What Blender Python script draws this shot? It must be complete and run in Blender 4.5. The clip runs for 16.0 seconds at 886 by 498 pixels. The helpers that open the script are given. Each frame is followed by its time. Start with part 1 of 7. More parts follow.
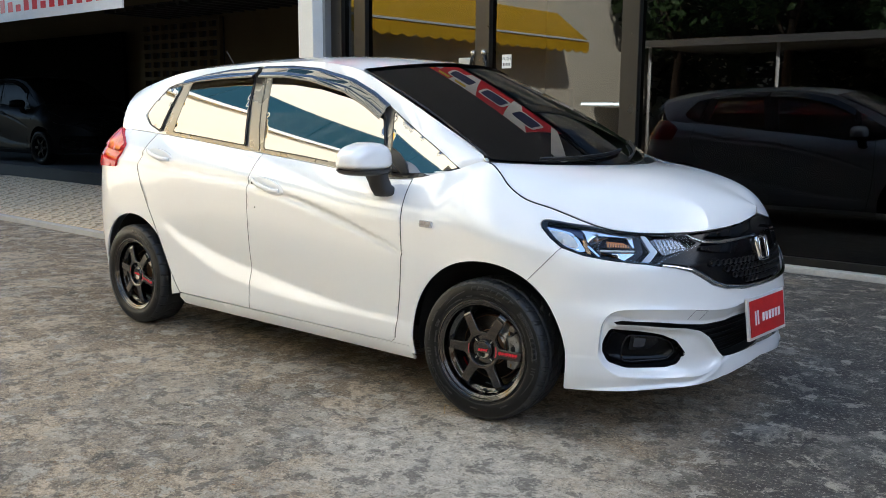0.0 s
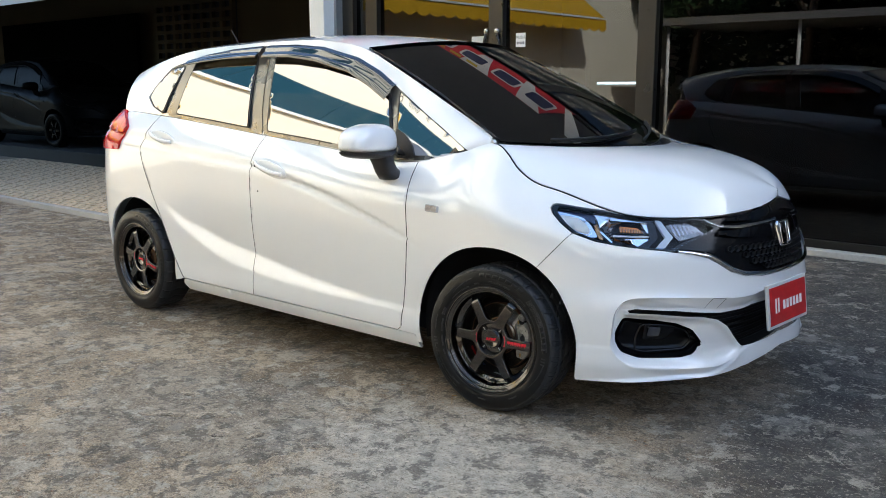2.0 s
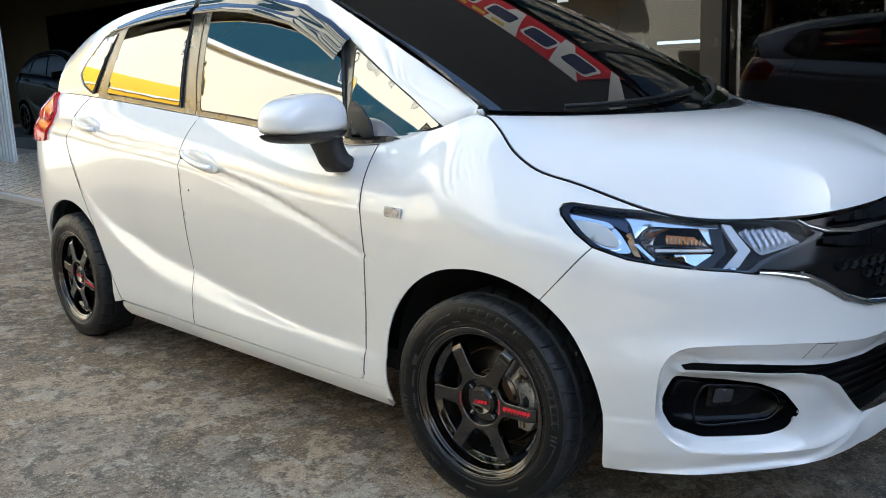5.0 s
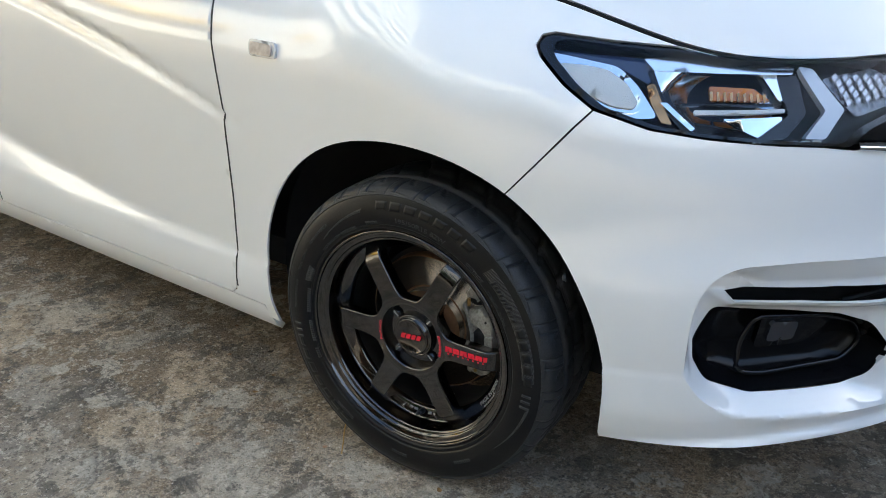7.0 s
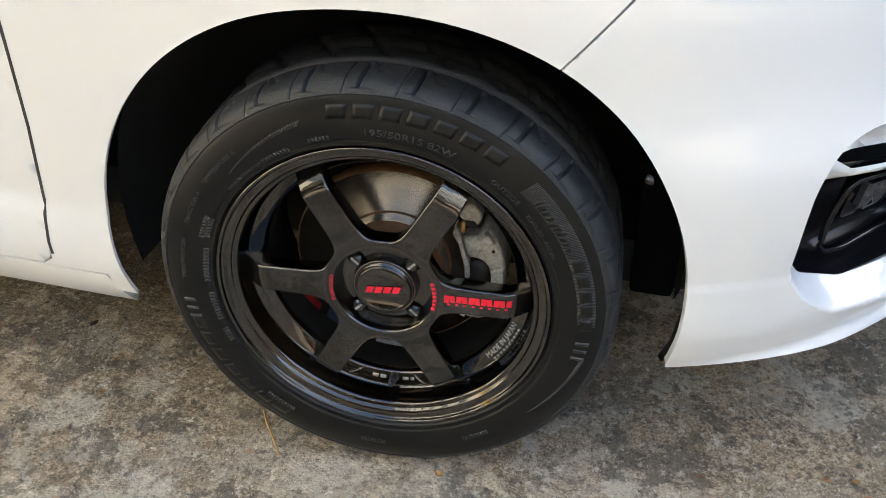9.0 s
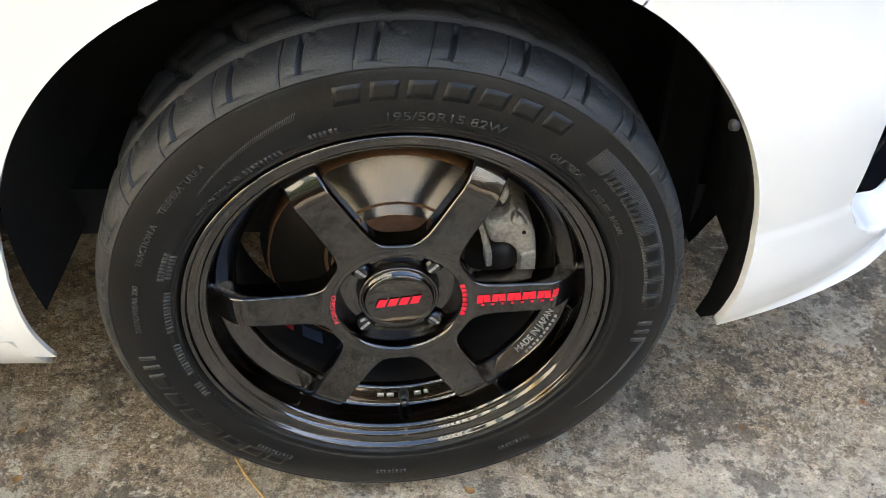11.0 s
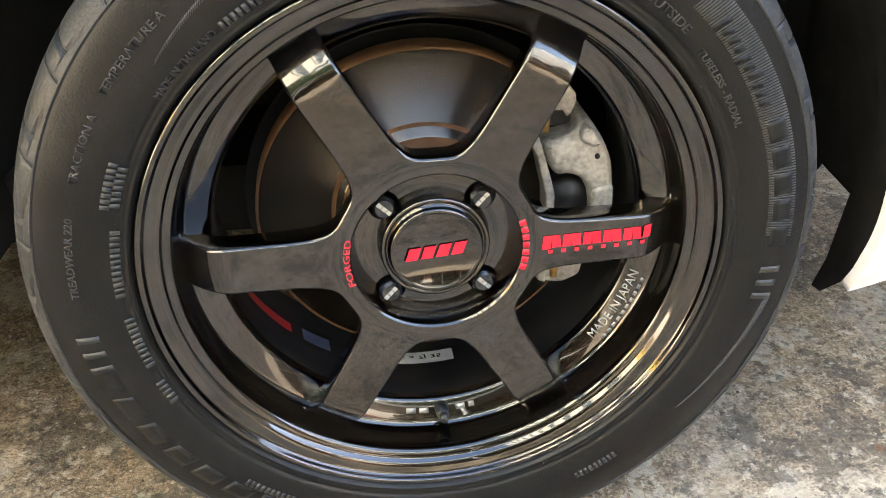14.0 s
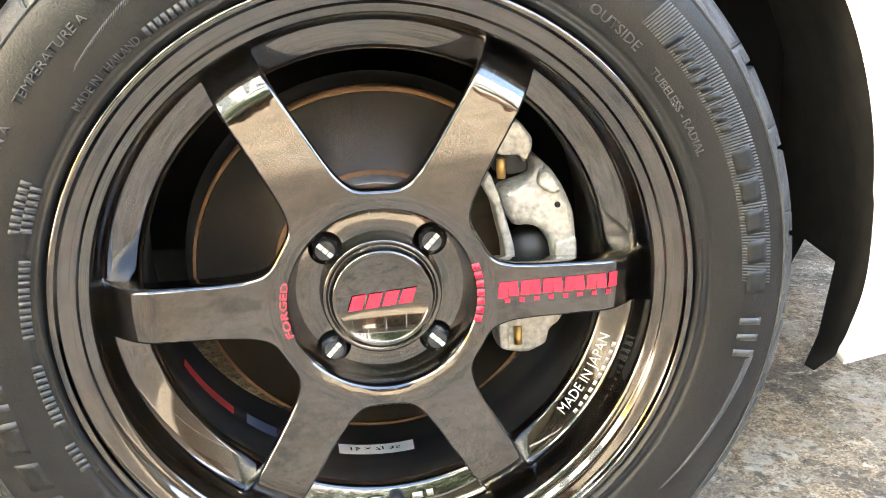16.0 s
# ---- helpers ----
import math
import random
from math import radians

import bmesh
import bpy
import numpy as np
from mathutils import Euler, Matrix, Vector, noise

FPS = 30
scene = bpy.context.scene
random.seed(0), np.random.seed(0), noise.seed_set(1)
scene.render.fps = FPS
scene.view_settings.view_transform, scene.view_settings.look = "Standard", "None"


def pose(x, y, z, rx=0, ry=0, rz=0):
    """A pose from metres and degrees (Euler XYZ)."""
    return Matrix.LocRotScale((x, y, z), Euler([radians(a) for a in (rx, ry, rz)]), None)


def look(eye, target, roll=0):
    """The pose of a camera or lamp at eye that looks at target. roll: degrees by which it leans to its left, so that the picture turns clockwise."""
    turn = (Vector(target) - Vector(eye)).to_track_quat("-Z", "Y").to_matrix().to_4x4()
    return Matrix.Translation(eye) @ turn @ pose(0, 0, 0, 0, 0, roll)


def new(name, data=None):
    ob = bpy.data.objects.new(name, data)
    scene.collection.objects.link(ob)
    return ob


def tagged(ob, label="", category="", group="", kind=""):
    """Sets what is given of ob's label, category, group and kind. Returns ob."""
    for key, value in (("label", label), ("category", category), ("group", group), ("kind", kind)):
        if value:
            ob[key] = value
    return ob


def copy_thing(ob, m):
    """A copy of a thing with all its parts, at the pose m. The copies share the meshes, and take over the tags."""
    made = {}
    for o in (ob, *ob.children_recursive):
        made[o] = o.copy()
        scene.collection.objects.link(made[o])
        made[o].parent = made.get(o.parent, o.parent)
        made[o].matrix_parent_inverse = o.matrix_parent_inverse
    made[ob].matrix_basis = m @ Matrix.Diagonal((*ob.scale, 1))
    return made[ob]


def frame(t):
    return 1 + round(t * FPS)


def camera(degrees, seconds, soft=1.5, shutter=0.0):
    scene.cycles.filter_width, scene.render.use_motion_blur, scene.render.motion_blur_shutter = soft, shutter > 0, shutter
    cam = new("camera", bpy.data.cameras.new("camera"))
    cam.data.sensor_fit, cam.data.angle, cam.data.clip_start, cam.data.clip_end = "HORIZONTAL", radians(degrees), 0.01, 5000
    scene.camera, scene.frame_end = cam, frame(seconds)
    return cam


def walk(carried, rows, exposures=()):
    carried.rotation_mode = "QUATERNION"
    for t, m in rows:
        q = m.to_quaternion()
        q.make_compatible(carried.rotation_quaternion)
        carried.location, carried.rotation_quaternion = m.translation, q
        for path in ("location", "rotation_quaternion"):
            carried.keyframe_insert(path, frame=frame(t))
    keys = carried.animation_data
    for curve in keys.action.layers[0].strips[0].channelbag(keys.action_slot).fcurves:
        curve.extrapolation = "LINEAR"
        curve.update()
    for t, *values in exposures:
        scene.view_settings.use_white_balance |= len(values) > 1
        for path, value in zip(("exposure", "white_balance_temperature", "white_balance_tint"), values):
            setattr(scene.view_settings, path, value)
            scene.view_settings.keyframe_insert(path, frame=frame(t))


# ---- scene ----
cam = camera(52.4, 16.0, soft=0.9)
PATH = [
    (0, (2.133, -3.619, 1.246), (0.862, -2.106, 0.938), 0.4),
    (0.5, (2.129, -3.617, 1.246), (0.852, -2.109, 0.936), 0.4),
    (1, (2.128, -3.611, 1.252), (0.851, -2.103, 0.941), 0.4),
    (1.5, (2.135, -3.596, 1.254), (0.846, -2.102, 0.931), 0.4),
    (2, (2.079, -3.489, 1.243), (0.783, -2.006, 0.893), 0.1),
    (2.5, (1.955, -3.303, 1.239), (0.668, -1.826, 0.834), 0.2),
    (3, (1.893, -3.173, 1.23), (0.595, -1.713, 0.799), -0.0),
    (3.5, (1.826, -2.972, 1.223), (0.458, -1.573, 0.81), -0.9),
    (3.7, (1.809, -2.911, 1.213), (0.431, -1.511, 0.837), -0.9),
    (5.8, (1.331, -2.223, 1.133), (-0.075, -0.891, 0.628), -4.01),
    (6, (1.273, -2.182, 1.122), (-0.121, -0.866, 0.566), -4.01),
    (6.5, (1.101, -2.055, 1.078), (-0.201, -0.704, 0.399), -2.7),
    (7, (0.944, -1.869, 1.074), (-0.224, -0.458, 0.271), -2.2),
    (7.5, (0.773, -1.792, 1.046), (-0.306, -0.339, 0.194), -2.0),
    (8, (0.603, -1.703, 1.027), (-0.33, -0.179, 0.129), -0.9),
    (8.5, (0.458, -1.656, 0.983), (-0.216, -0.096, -0.072), 0.3),
    (9, (0.317, -1.64, 0.975), (-0.143, -0.082, -0.192), -1.1),
    (9.5, (0.244, -1.613, 0.943), (-0.068, -0.055, -0.271), -1.1),
    (9.7, (0.226, -1.583, 0.934), (-0.06, -0.031, -0.295), -0.8),
    (11.8, (-0.019, -1.441, 0.887), (0.148, 0.032, -0.456), -0.2),
    (12, (-0.019, -1.439, 0.865), (0.173, 0.045, -0.462), 0.0),
    (12.5, (-0.017, -1.436, 0.818), (0.213, 0.123, -0.415), 0.6),
    (13, (-0.009, -1.415, 0.755), (0.206, 0.167, -0.449), 0.2),
    (13.5, (-0.005, -1.391, 0.719), (0.088, 0.204, -0.484), -2.4),
    (14, (-0.01, -1.383, 0.629), (0.032, 0.327, -0.409), -2.6),
    (14.5, (-0.001, -1.394, 0.594), (0.033, 0.432, -0.221), -3.3),
    (15, (0.017, -1.395, 0.549), (0.066, 0.473, -0.164), -2.9),
    (15.5, (0.025, -1.388, 0.524), (0.077, 0.494, -0.15), -2.9),
    (16, (0.027, -1.383, 0.512), (0.073, 0.509, -0.133), -2.9),
]
EXPOSURES = [(0, 1.75, 6150, 6), (3.5, 1.70, 5950, 5), (6, 1.60, 5950, 4), (7, 1.68, 5980, 4), (8, 1.80, 5980, 5), (8.5, 1.88, 6100, 6), (9, 2.32, 6450, 7), (12.5, 2.92, 6400, 7), (14, 3.6, 6750, 8), (16, 4.7, 6700, 7)]
walk(cam, [(t, look(eye, target, roll)) for t, eye, target, roll in PATH], EXPOSURES)

# -- daylight: the sun stands behind the shop and lights the house opposite --
world = bpy.data.worlds.new("daylight")
scene.world = world
world.use_nodes = True
SUN_UP, SUN_ROUND = 37.0, 57.0      # degrees above the horizon; from +y towards +x
sky = world.node_tree.nodes.new("ShaderNodeTexSky")
sky.sky_type, sky.sun_disc = "NISHITA", False
sky.sun_elevation, sky.sun_rotation = radians(SUN_UP), radians(SUN_ROUND)
back = world.node_tree.nodes["Background"]
back.inputs["Strength"].default_value = 0.15
world.node_tree.links.new(sky.outputs[0], back.inputs["Color"])
sun = new("sun", bpy.data.lights.new("sun", "SUN"))
sun.data.energy, sun.data.angle, sun.data.color = 5.0, radians(0.6), (1.0, 0.95, 0.87)
toward = Vector((math.sin(radians(SUN_ROUND)) * math.cos(radians(SUN_UP)), math.cos(radians(SUN_ROUND)) * math.cos(radians(SUN_UP)), math.sin(radians(SUN_UP))))
sun.matrix_world = look(toward * 30, (0, 0, 0))


# -- materials --
def mat(name, base=(0.5, 0.5, 0.5), rough=0.5, metal=0.0, coat=0.0, coat_rough=0.03, vary=0.0, scale=8.0, rough_vary=0.0, bump=0.0, bump_scale=60.0, spec=0.5,
        trans=0.0, ior=1.45, emit=None, power=0.0):
    m = bpy.data.materials.new(name)
    m.use_nodes = True
    nt = m.node_tree
    p = nt.nodes["Principled BSDF"]
    p.inputs["Base Color"].default_value = (*base, 1)
    p.inputs["Roughness"].default_value, p.inputs["Metallic"].default_value = rough, metal
    p.inputs["Coat Weight"].default_value, p.inputs["Coat Roughness"].default_value = coat, coat_rough
    p.inputs["Specular IOR Level"].default_value, p.inputs["IOR"].default_value = spec, ior
    p.inputs["Transmission Weight"].default_value = trans
    if emit:
        p.inputs["Emission Color"].default_value, p.inputs["Emission Strength"].default_value = (*emit, 1), power
    if vary or rough_vary or bump:
        at = nt.nodes.new("ShaderNodeTexCoord")
        big, fine = nt.nodes.new("ShaderNodeTexNoise"), nt.nodes.new("ShaderNodeTexNoise")
        big.inputs["Scale"].default_value, big.inputs["Detail"].default_value = scale, 6
        fine.inputs["Scale"].default_value, fine.inputs["Detail"].default_value = bump_scale, 4
        for n in (big, fine):
            nt.links.new(at.outputs["Object"], n.inputs["Vector"])
        if vary:
            mix = nt.nodes.new("ShaderNodeMix")
            mix.data_type = "RGBA"
            mix.inputs["A"].default_value = (*[c * (1 - vary) for c in base], 1)
            mix.inputs["B"].default_value = (*[min(c * (1 + vary), 1) for c in base], 1)
            add = nt.nodes.new("ShaderNodeMath")
            add.operation = "MULTIPLY_ADD"
            add.inputs[1].default_value, add.inputs[2].default_value = 0.5, 0.0
            both = nt.nodes.new("ShaderNodeMath")
            both.operation = "MULTIPLY_ADD"
            both.inputs[1].default_value = 0.5
            nt.links.new(fine.outputs["Fac"], add.inputs[0])
            nt.links.new(big.outputs["Fac"], both.inputs[0])
            nt.links.new(add.outputs[0], both.inputs[2])
            ramp = nt.nodes.new("ShaderNodeMapRange")
            ramp.inputs["From Min"].default_value, ramp.inputs["From Max"].default_value = 0.35, 0.65
            nt.links.new(both.outputs[0], ramp.inputs["Value"])
            nt.links.new(ramp.outputs[0], mix.inputs["Factor"])
            nt.links.new(mix.outputs["Result"], p.inputs["Base Color"])
        if rough_vary:
            r = nt.nodes.new("ShaderNodeMapRange")
            r.inputs["From Min"].default_value, r.inputs["From Max"].default_value = 0.3, 0.7
            r.inputs["To Min"].default_value, r.inputs["To Max"].default_value = max(rough - rough_vary, 0.01), min(rough + rough_vary, 1)
            nt.links.new(big.outputs["Fac"], r.inputs["Value"])
            nt.links.new(r.outputs[0], p.inputs["Roughness"])
        if bump:
            b = nt.nodes.new("ShaderNodeBump")
            b.inputs["Distance"].default_value, b.inputs["Strength"].default_value = bump, 1.0
            nt.links.new(fine.outputs["Fac"], b.inputs["Height"])
            nt.links.new(b.outputs[0], p.inputs["Normal"])
    return m


PAINT = mat("white_paint", (0.80, 0.80, 0.79), 0.35, coat=1.0, coat_rough=0.012, rough_vary=0.05, scale=3)
PAINT.node_tree.nodes["Principled BSDF"].inputs["Coat IOR"].default_value = 1.7
BLACK = mat("black_plastic", (0.018, 0.018, 0.019), 0.45, vary=0.2, scale=20, bump=0.0003, bump_scale=900)
GLOSS_BLACK = mat("gloss_black", (0.006, 0.006, 0.007), 0.07, spec=0.45, rough_vary=0.03)
DARK = mat("underbody_black", (0.012, 0.012, 0.012), 0.8, vary=0.3, scale=10)
CHROME = mat("chrome", (0.75, 0.76, 0.78), 0.07, metal=1.0, rough_vary=0.03)
TINT = mat("tinted_glass", (0.002, 0.0022, 0.0026), 0.010, spec=0.5, ior=1.6)
SIDE_TINT = mat("mirror_tint_glass", (0.30, 0.29, 0.28), 0.02, metal=1.0)
PILLAR = mat("pillar_film", (0.22, 0.21, 0.19), 0.30, metal=0.7, rough_vary=0.08)
RUBBER = mat("tyre_rubber", (0.0058, 0.0058, 0.0058), 0.34, vary=0.3, scale=14, rough_vary=0.06, bump=0.0003, bump_scale=700, spec=0.32)
TREAD = mat("dusty_tread_rubber", (0.024, 0.0242, 0.0247), 0.52, vary=0.45, scale=26, rough_vary=0.12, bump=0.0005, bump_scale=420, spec=0.4)
RIM = mat("bronze_black_rim", (0.036, 0.0305, 0.026), 0.22, metal=1.0, coat=1.0, coat_rough=0.035, rough_vary=0.03, scale=30, vary=0.06, bump_scale=1500)
RIM.node_tree.nodes["Principled BSDF"].inputs["Coat IOR"].default_value = 1.65
BARREL = mat("dull_black_barrel", (0.012, 0.0115, 0.011), 0.5, vary=0.3, scale=20)
RED = mat("red_plastic", (0.62, 0.015, 0.018), 0.35, vary=0.1)
WHITE = mat("white_paint_flat", (0.78, 0.78, 0.76), 0.5, vary=0.06, scale=4)


DRY = ((0.23, 0.182, 0.122), (0.52, 0.425, 0.30), (0.74, 0.655, 0.52), (0.125, 0.100, 0.074))


def concrete(name="concrete", tone=DRY, shade_and_grime=False):
    """Old weathered concrete: worn pale patches, dark damp stains, exposed stones and grit."""
    m = bpy.data.materials.new(name)
    m.use_nodes = True
    nt = m.node_tree
    p = nt.nodes["Principled BSDF"]
    at = nt.nodes.new("ShaderNodeTexCoord").outputs["Object"]

    def noise(scale, detail=6, rough=0.6, distort=0.0):
        n = nt.nodes.new("ShaderNodeTexNoise")
        n.inputs["Scale"].default_value, n.inputs["Detail"].default_value, n.inputs["Roughness"].default_value, n.inputs["Distortion"].default_value = scale, detail, rough, distort
        nt.links.new(at, n.inputs["Vector"])
        return n.outputs["Fac"]

    def ramp(src, a, b, lo=0.0, hi=1.0):
        r = nt.nodes.new("ShaderNodeMapRange")
        for k, v in (("From Min", a), ("From Max", b), ("To Min", lo), ("To Max", hi)):
            r.inputs[k].default_value = v
        nt.links.new(src, r.inputs["Value"])
        return r.outputs[0]

    def blend(fac, a, b, mode="MIX"):
        x = nt.nodes.new("ShaderNodeMix")
        x.data_type, x.blend_type = "RGBA", mode
        for s, k in ((fac, "Factor"), (a, "A"), (b, "B")):
            if isinstance(s, tuple):
                x.inputs[k].default_value = (*s, 1)
            elif isinstance(s, float):
                x.inputs[k].default_value = s
            else:
                nt.links.new(s, x.inputs[k])
        return x.outputs["Result"]

    def maths(op, a, b):
        x = nt.nodes.new("ShaderNodeMath")
        x.operation = op
        for s, i in ((a, 0), (b, 1)):
            if isinstance(s, float):
                x.inputs[i].default_value = s
            else:
                nt.links.new(s, x.inputs[i])
        return x.outputs[0]

    def cells(scale):
        v = nt.nodes.new("ShaderNodeTexVoronoi")
        v.inputs["Scale"].default_value = scale
        nt.links.new(at, v.inputs["Vector"])
        hue = nt.nodes.new("ShaderNodeSeparateColor")
        nt.links.new(v.outputs["Color"], hue.inputs[0])
        return v.outputs["Distance"], hue.outputs[0], hue.outputs[1]

    d1, a1, b1 = cells(190)
    d2, a2, b2 = cells(420)
    d3, a3, b3 = cells(60)
    broad, rag, rag2 = noise(2.1, 7, 0.62, 0.15), noise(7.5, 13, 0.74, 0.1), noise(19, 12, 0.76)
    base = blend(ramp(noise(1.9, 10, 0.7, 0.2), 0.38, 0.62), tone[0], tone[1])
    # thin pale skin left standing in ragged islands
    skin = maths("ADD", maths("MULTIPLY", broad, 0.50), maths("ADD", maths("MULTIPLY", rag, 0.30), maths("MULTIPLY", rag2, 0.20)))
    flake = ramp(skin, 0.512, 0.522)
    base = blend(maths("MULTIPLY", flake, ramp(rag2, 0.36, 0.56, 0.5, 1.0)), base, tone[2])
    flake2 = ramp(maths("ADD", maths("MULTIPLY", noise(2.3, 6, 0.6, 0.1), 0.55), maths("MULTIPLY", rag2, 0.45)), 0.548, 0.585)
    base = blend(maths("MULTIPLY", flake2, 0.9), base, tone[2])
    # greasy dark blots and brown grime
    blot = maths("ADD", maths("MULTIPLY", noise(7, 8, 0.66, 0.2), 0.7), maths("MULTIPLY", noise(34, 6, 0.7), 0.3))
    base = blend(ramp(blot, 0.53, 0.60, 0.0, 0.60), base, (0.14, 0.122, 0.102))
    base = blend(ramp(noise(4.2, 7, 0.65), 0.54, 0.66, 0.0, 0.3), base, (0.42, 0.395, 0.36))
    base = blend(ramp(noise(3.1, 9, 0.68, 0.3), 0.56, 0.66, 0.0, 0.75), base, tone[3])
    base = blend(ramp(noise(0.5, 5, 0.6), 0.50, 0.64, 0.0, 0.4), base, (0.15, 0.115, 0.08))
    # broken pits, their shade put into the colour, and pale crumbs
    base = blend(ramp(noise(21, 7, 0.7), 0.53, 0.61, 0.0, 0.55), base, (0.115, 0.087, 0.058))
    base = blend(ramp(noise(24, 8, 0.72), 0.45, 0.38, 0.0, 0.45), base, (0.64, 0.555, 0.43))
    base = blend(ramp(noise(46, 6, 0.72), 0.57, 0.64, 0.0, 0.62), base, (0.060, 0.050, 0.040))
    base = blend(ramp(noise(39, 7, 0.75), 0.43, 0.36, 0.0, 0.55), base, (0.74, 0.66, 0.54))
    # exposed stones, pits and grit
    base = blend(ramp(a1, 0.80, 0.86, 0.0, 0.45), base, (0.045, 0.037, 0.030))
    base = blend(ramp(b1, 0.84, 0.90, 0.0, 0.40), base, (0.60, 0.54, 0.45))
    base = blend(ramp(a2, 0.0, 1.0, 0.0, 0.50), base, blend(ramp(b2, 0.42, 0.58), (0.11, 0.093, 0.073), (0.72, 0.64, 0.53)))
    base = blend(ramp(noise(75, 5, 0.7), 0.42, 0.64, 0.0, 0.42), base, (0.15, 0.125, 0.095))
    base = blend(maths("MULTIPLY", ramp(a3, 0.985, 0.988), ramp(d3, 0.34, 0.26)), base, (0.36, 0.16, 0.05))
    base = blend(maths("MULTIPLY", ramp(b3, 0.975, 0.978), ramp(d3, 0.30, 0.24)), base, (0.66, 0.63, 0.57))
    if shade_and_grime:
        # a ragged dark spread: shade ahead of the car, put into the colour
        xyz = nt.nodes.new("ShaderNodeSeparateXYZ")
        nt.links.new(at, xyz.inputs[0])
        front_shade = maths("ADD", maths("ADD", xyz.outputs[0], maths("MULTIPLY", xyz.outputs[1], 0.30)), maths("MULTIPLY", maths("SUBTRACT", noise(1.4, 9, 0.7), 0.5), 1.6))
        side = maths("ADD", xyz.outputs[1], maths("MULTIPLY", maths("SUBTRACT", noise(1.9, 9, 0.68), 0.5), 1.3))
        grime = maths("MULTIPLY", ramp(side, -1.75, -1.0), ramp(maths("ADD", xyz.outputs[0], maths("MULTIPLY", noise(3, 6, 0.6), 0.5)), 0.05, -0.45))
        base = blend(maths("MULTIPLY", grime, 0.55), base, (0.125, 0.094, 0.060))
        chips = maths("MAXIMUM", ramp(skin, 0.514, 0.536), flake2)
        base = blend(maths("MULTIPLY", chips, ramp(rag2, 0.38, 0.56, 0.30, 0.85)), base, blend(ramp(a2, 0.2, 0.9), (0.38, 0.322, 0.244), (0.58, 0.505, 0.397)))
    base = blend(1.0, base, (1.09, 0.99, 0.86), "MULTIPLY")
    plaque = ramp(noise(1.15, 10, 0.62, 0.5), 0.585, 0.593)
    if shade_and_grime:
        # colours in the shade ahead of the car
        base = blend(maths("MULTIPLY", ramp(front_shade, 0.25, 0.95, 0.0, 0.92), ramp(side, -1.9, -1.1)), base, blend(ramp(noise(7, 9, 0.72), 0.42, 0.62), (0.026, 0.026, 0.027), (0.095, 0.089, 0.080)))
        base = blend(ramp(noise(4.5, 11, 0.74, 0.2), 0.565, 0.60, 0.0, 0.55), base, (0.30, 0.27, 0.22))
        # a paler ragged spread in front of the wheel
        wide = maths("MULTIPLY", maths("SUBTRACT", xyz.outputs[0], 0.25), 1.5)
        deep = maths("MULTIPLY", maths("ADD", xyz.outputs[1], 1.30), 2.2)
        pale_spread = maths("SQRT", maths("ADD", maths("MULTIPLY", wide, wide), maths("MULTIPLY", deep, deep)), 0.0)
        pale_spread = maths("ADD", pale_spread, maths("MULTIPLY", maths("SUBTRACT", noise(5.5, 11, 0.72), 0.5), 3.0))
        base = blend(ramp(pale_spread, 1.35, 0.60, 0.0, 0.80), base, blend(ramp(rag2, 0.40, 0.60), (0.34, 0.305, 0.25), (0.70, 0.635, 0.52)))
        # one broad worn plate of harder screed, broken along its rim
        wide = maths("MULTIPLY", maths("ADD", xyz.outputs[0], 0.88), 1.65)
        deep = maths("MULTIPLY", maths("ADD", xyz.outputs[1], 1.55), 2.15)
        far = maths("SQRT", maths("ADD", maths("MULTIPLY", wide, wide), maths("MULTIPLY", deep, deep)), 0.0)
        far = maths("ADD", far, maths("MULTIPLY", maths("SUBTRACT", noise(2.6, 10, 0.66), 0.5), 2.6))
        plaque = maths("MAXIMUM", plaque, ramp(far, 1.02, 0.99))
        base = blend(maths("MULTIPLY", maths("SUBTRACT", ramp(far, 1.06, 1.02), ramp(far, 1.0, 0.97)), 0.55), base, (0.045, 0.038, 0.030))
    hard = blend(ramp(noise(7, 11, 0.72, 0.3), 0.42, 0.58), (0.135, 0.124, 0.104), (0.265, 0.240, 0.198))
    hard = blend(ramp(noise(9.5, 10, 0.70, 0.2), 0.560, 0.572, 0.0, 0.75), hard, (0.50, 0.45, 0.37))
    hard = blend(ramp(a1, 0.90, 0.94, 0.0, 0.35), hard, (0.045, 0.040, 0.034))
    base = blend(maths("MULTIPLY", plaque, 0.42), base, hard)
    base = blend(maths("MULTIPLY", ramp(noise(2.9, 12, 0.70, 0.3), 0.578, 0.588), ramp(rag2, 0.40, 0.52, 0.20, 0.50)), base, (0.48, 0.43, 0.345))
    # hand-sized chips and hollows of the worn top
    base = blend(maths("MULTIPLY", ramp(noise(6.5, 13, 0.72, 0.25), 0.566, 0.572), ramp(rag2, 0.38, 0.54, 0.40, 0.85)), base, (0.50, 0.445, 0.355))
    base = blend(ramp(noise(8.5, 13, 0.74, 0.2), 0.535, 0.550, 0.0, 0.62), base, (0.066, 0.057, 0.045))
    # the top grain over all: pits with shade coloured in, pale crumbs, brown dust
    base = blend(ramp(noise(52, 6, 0.74), 0.55, 0.62, 0.0, 0.60), base, (0.062, 0.048, 0.034))
    base = blend(ramp(noise(58, 7, 0.75), 0.45, 0.38, 0.0, 0.50), base, (0.78, 0.69, 0.55))
    base = blend(ramp(a1, 0.84, 0.90, 0.0, 0.28), base, (0.05, 0.04, 0.03))
    nt.links.new(base, p.inputs["Base Color"])
    nt.links.new(ramp(noise(4, 6), 0.3, 0.7, 0.60, 0.90), p.inputs["Roughness"])
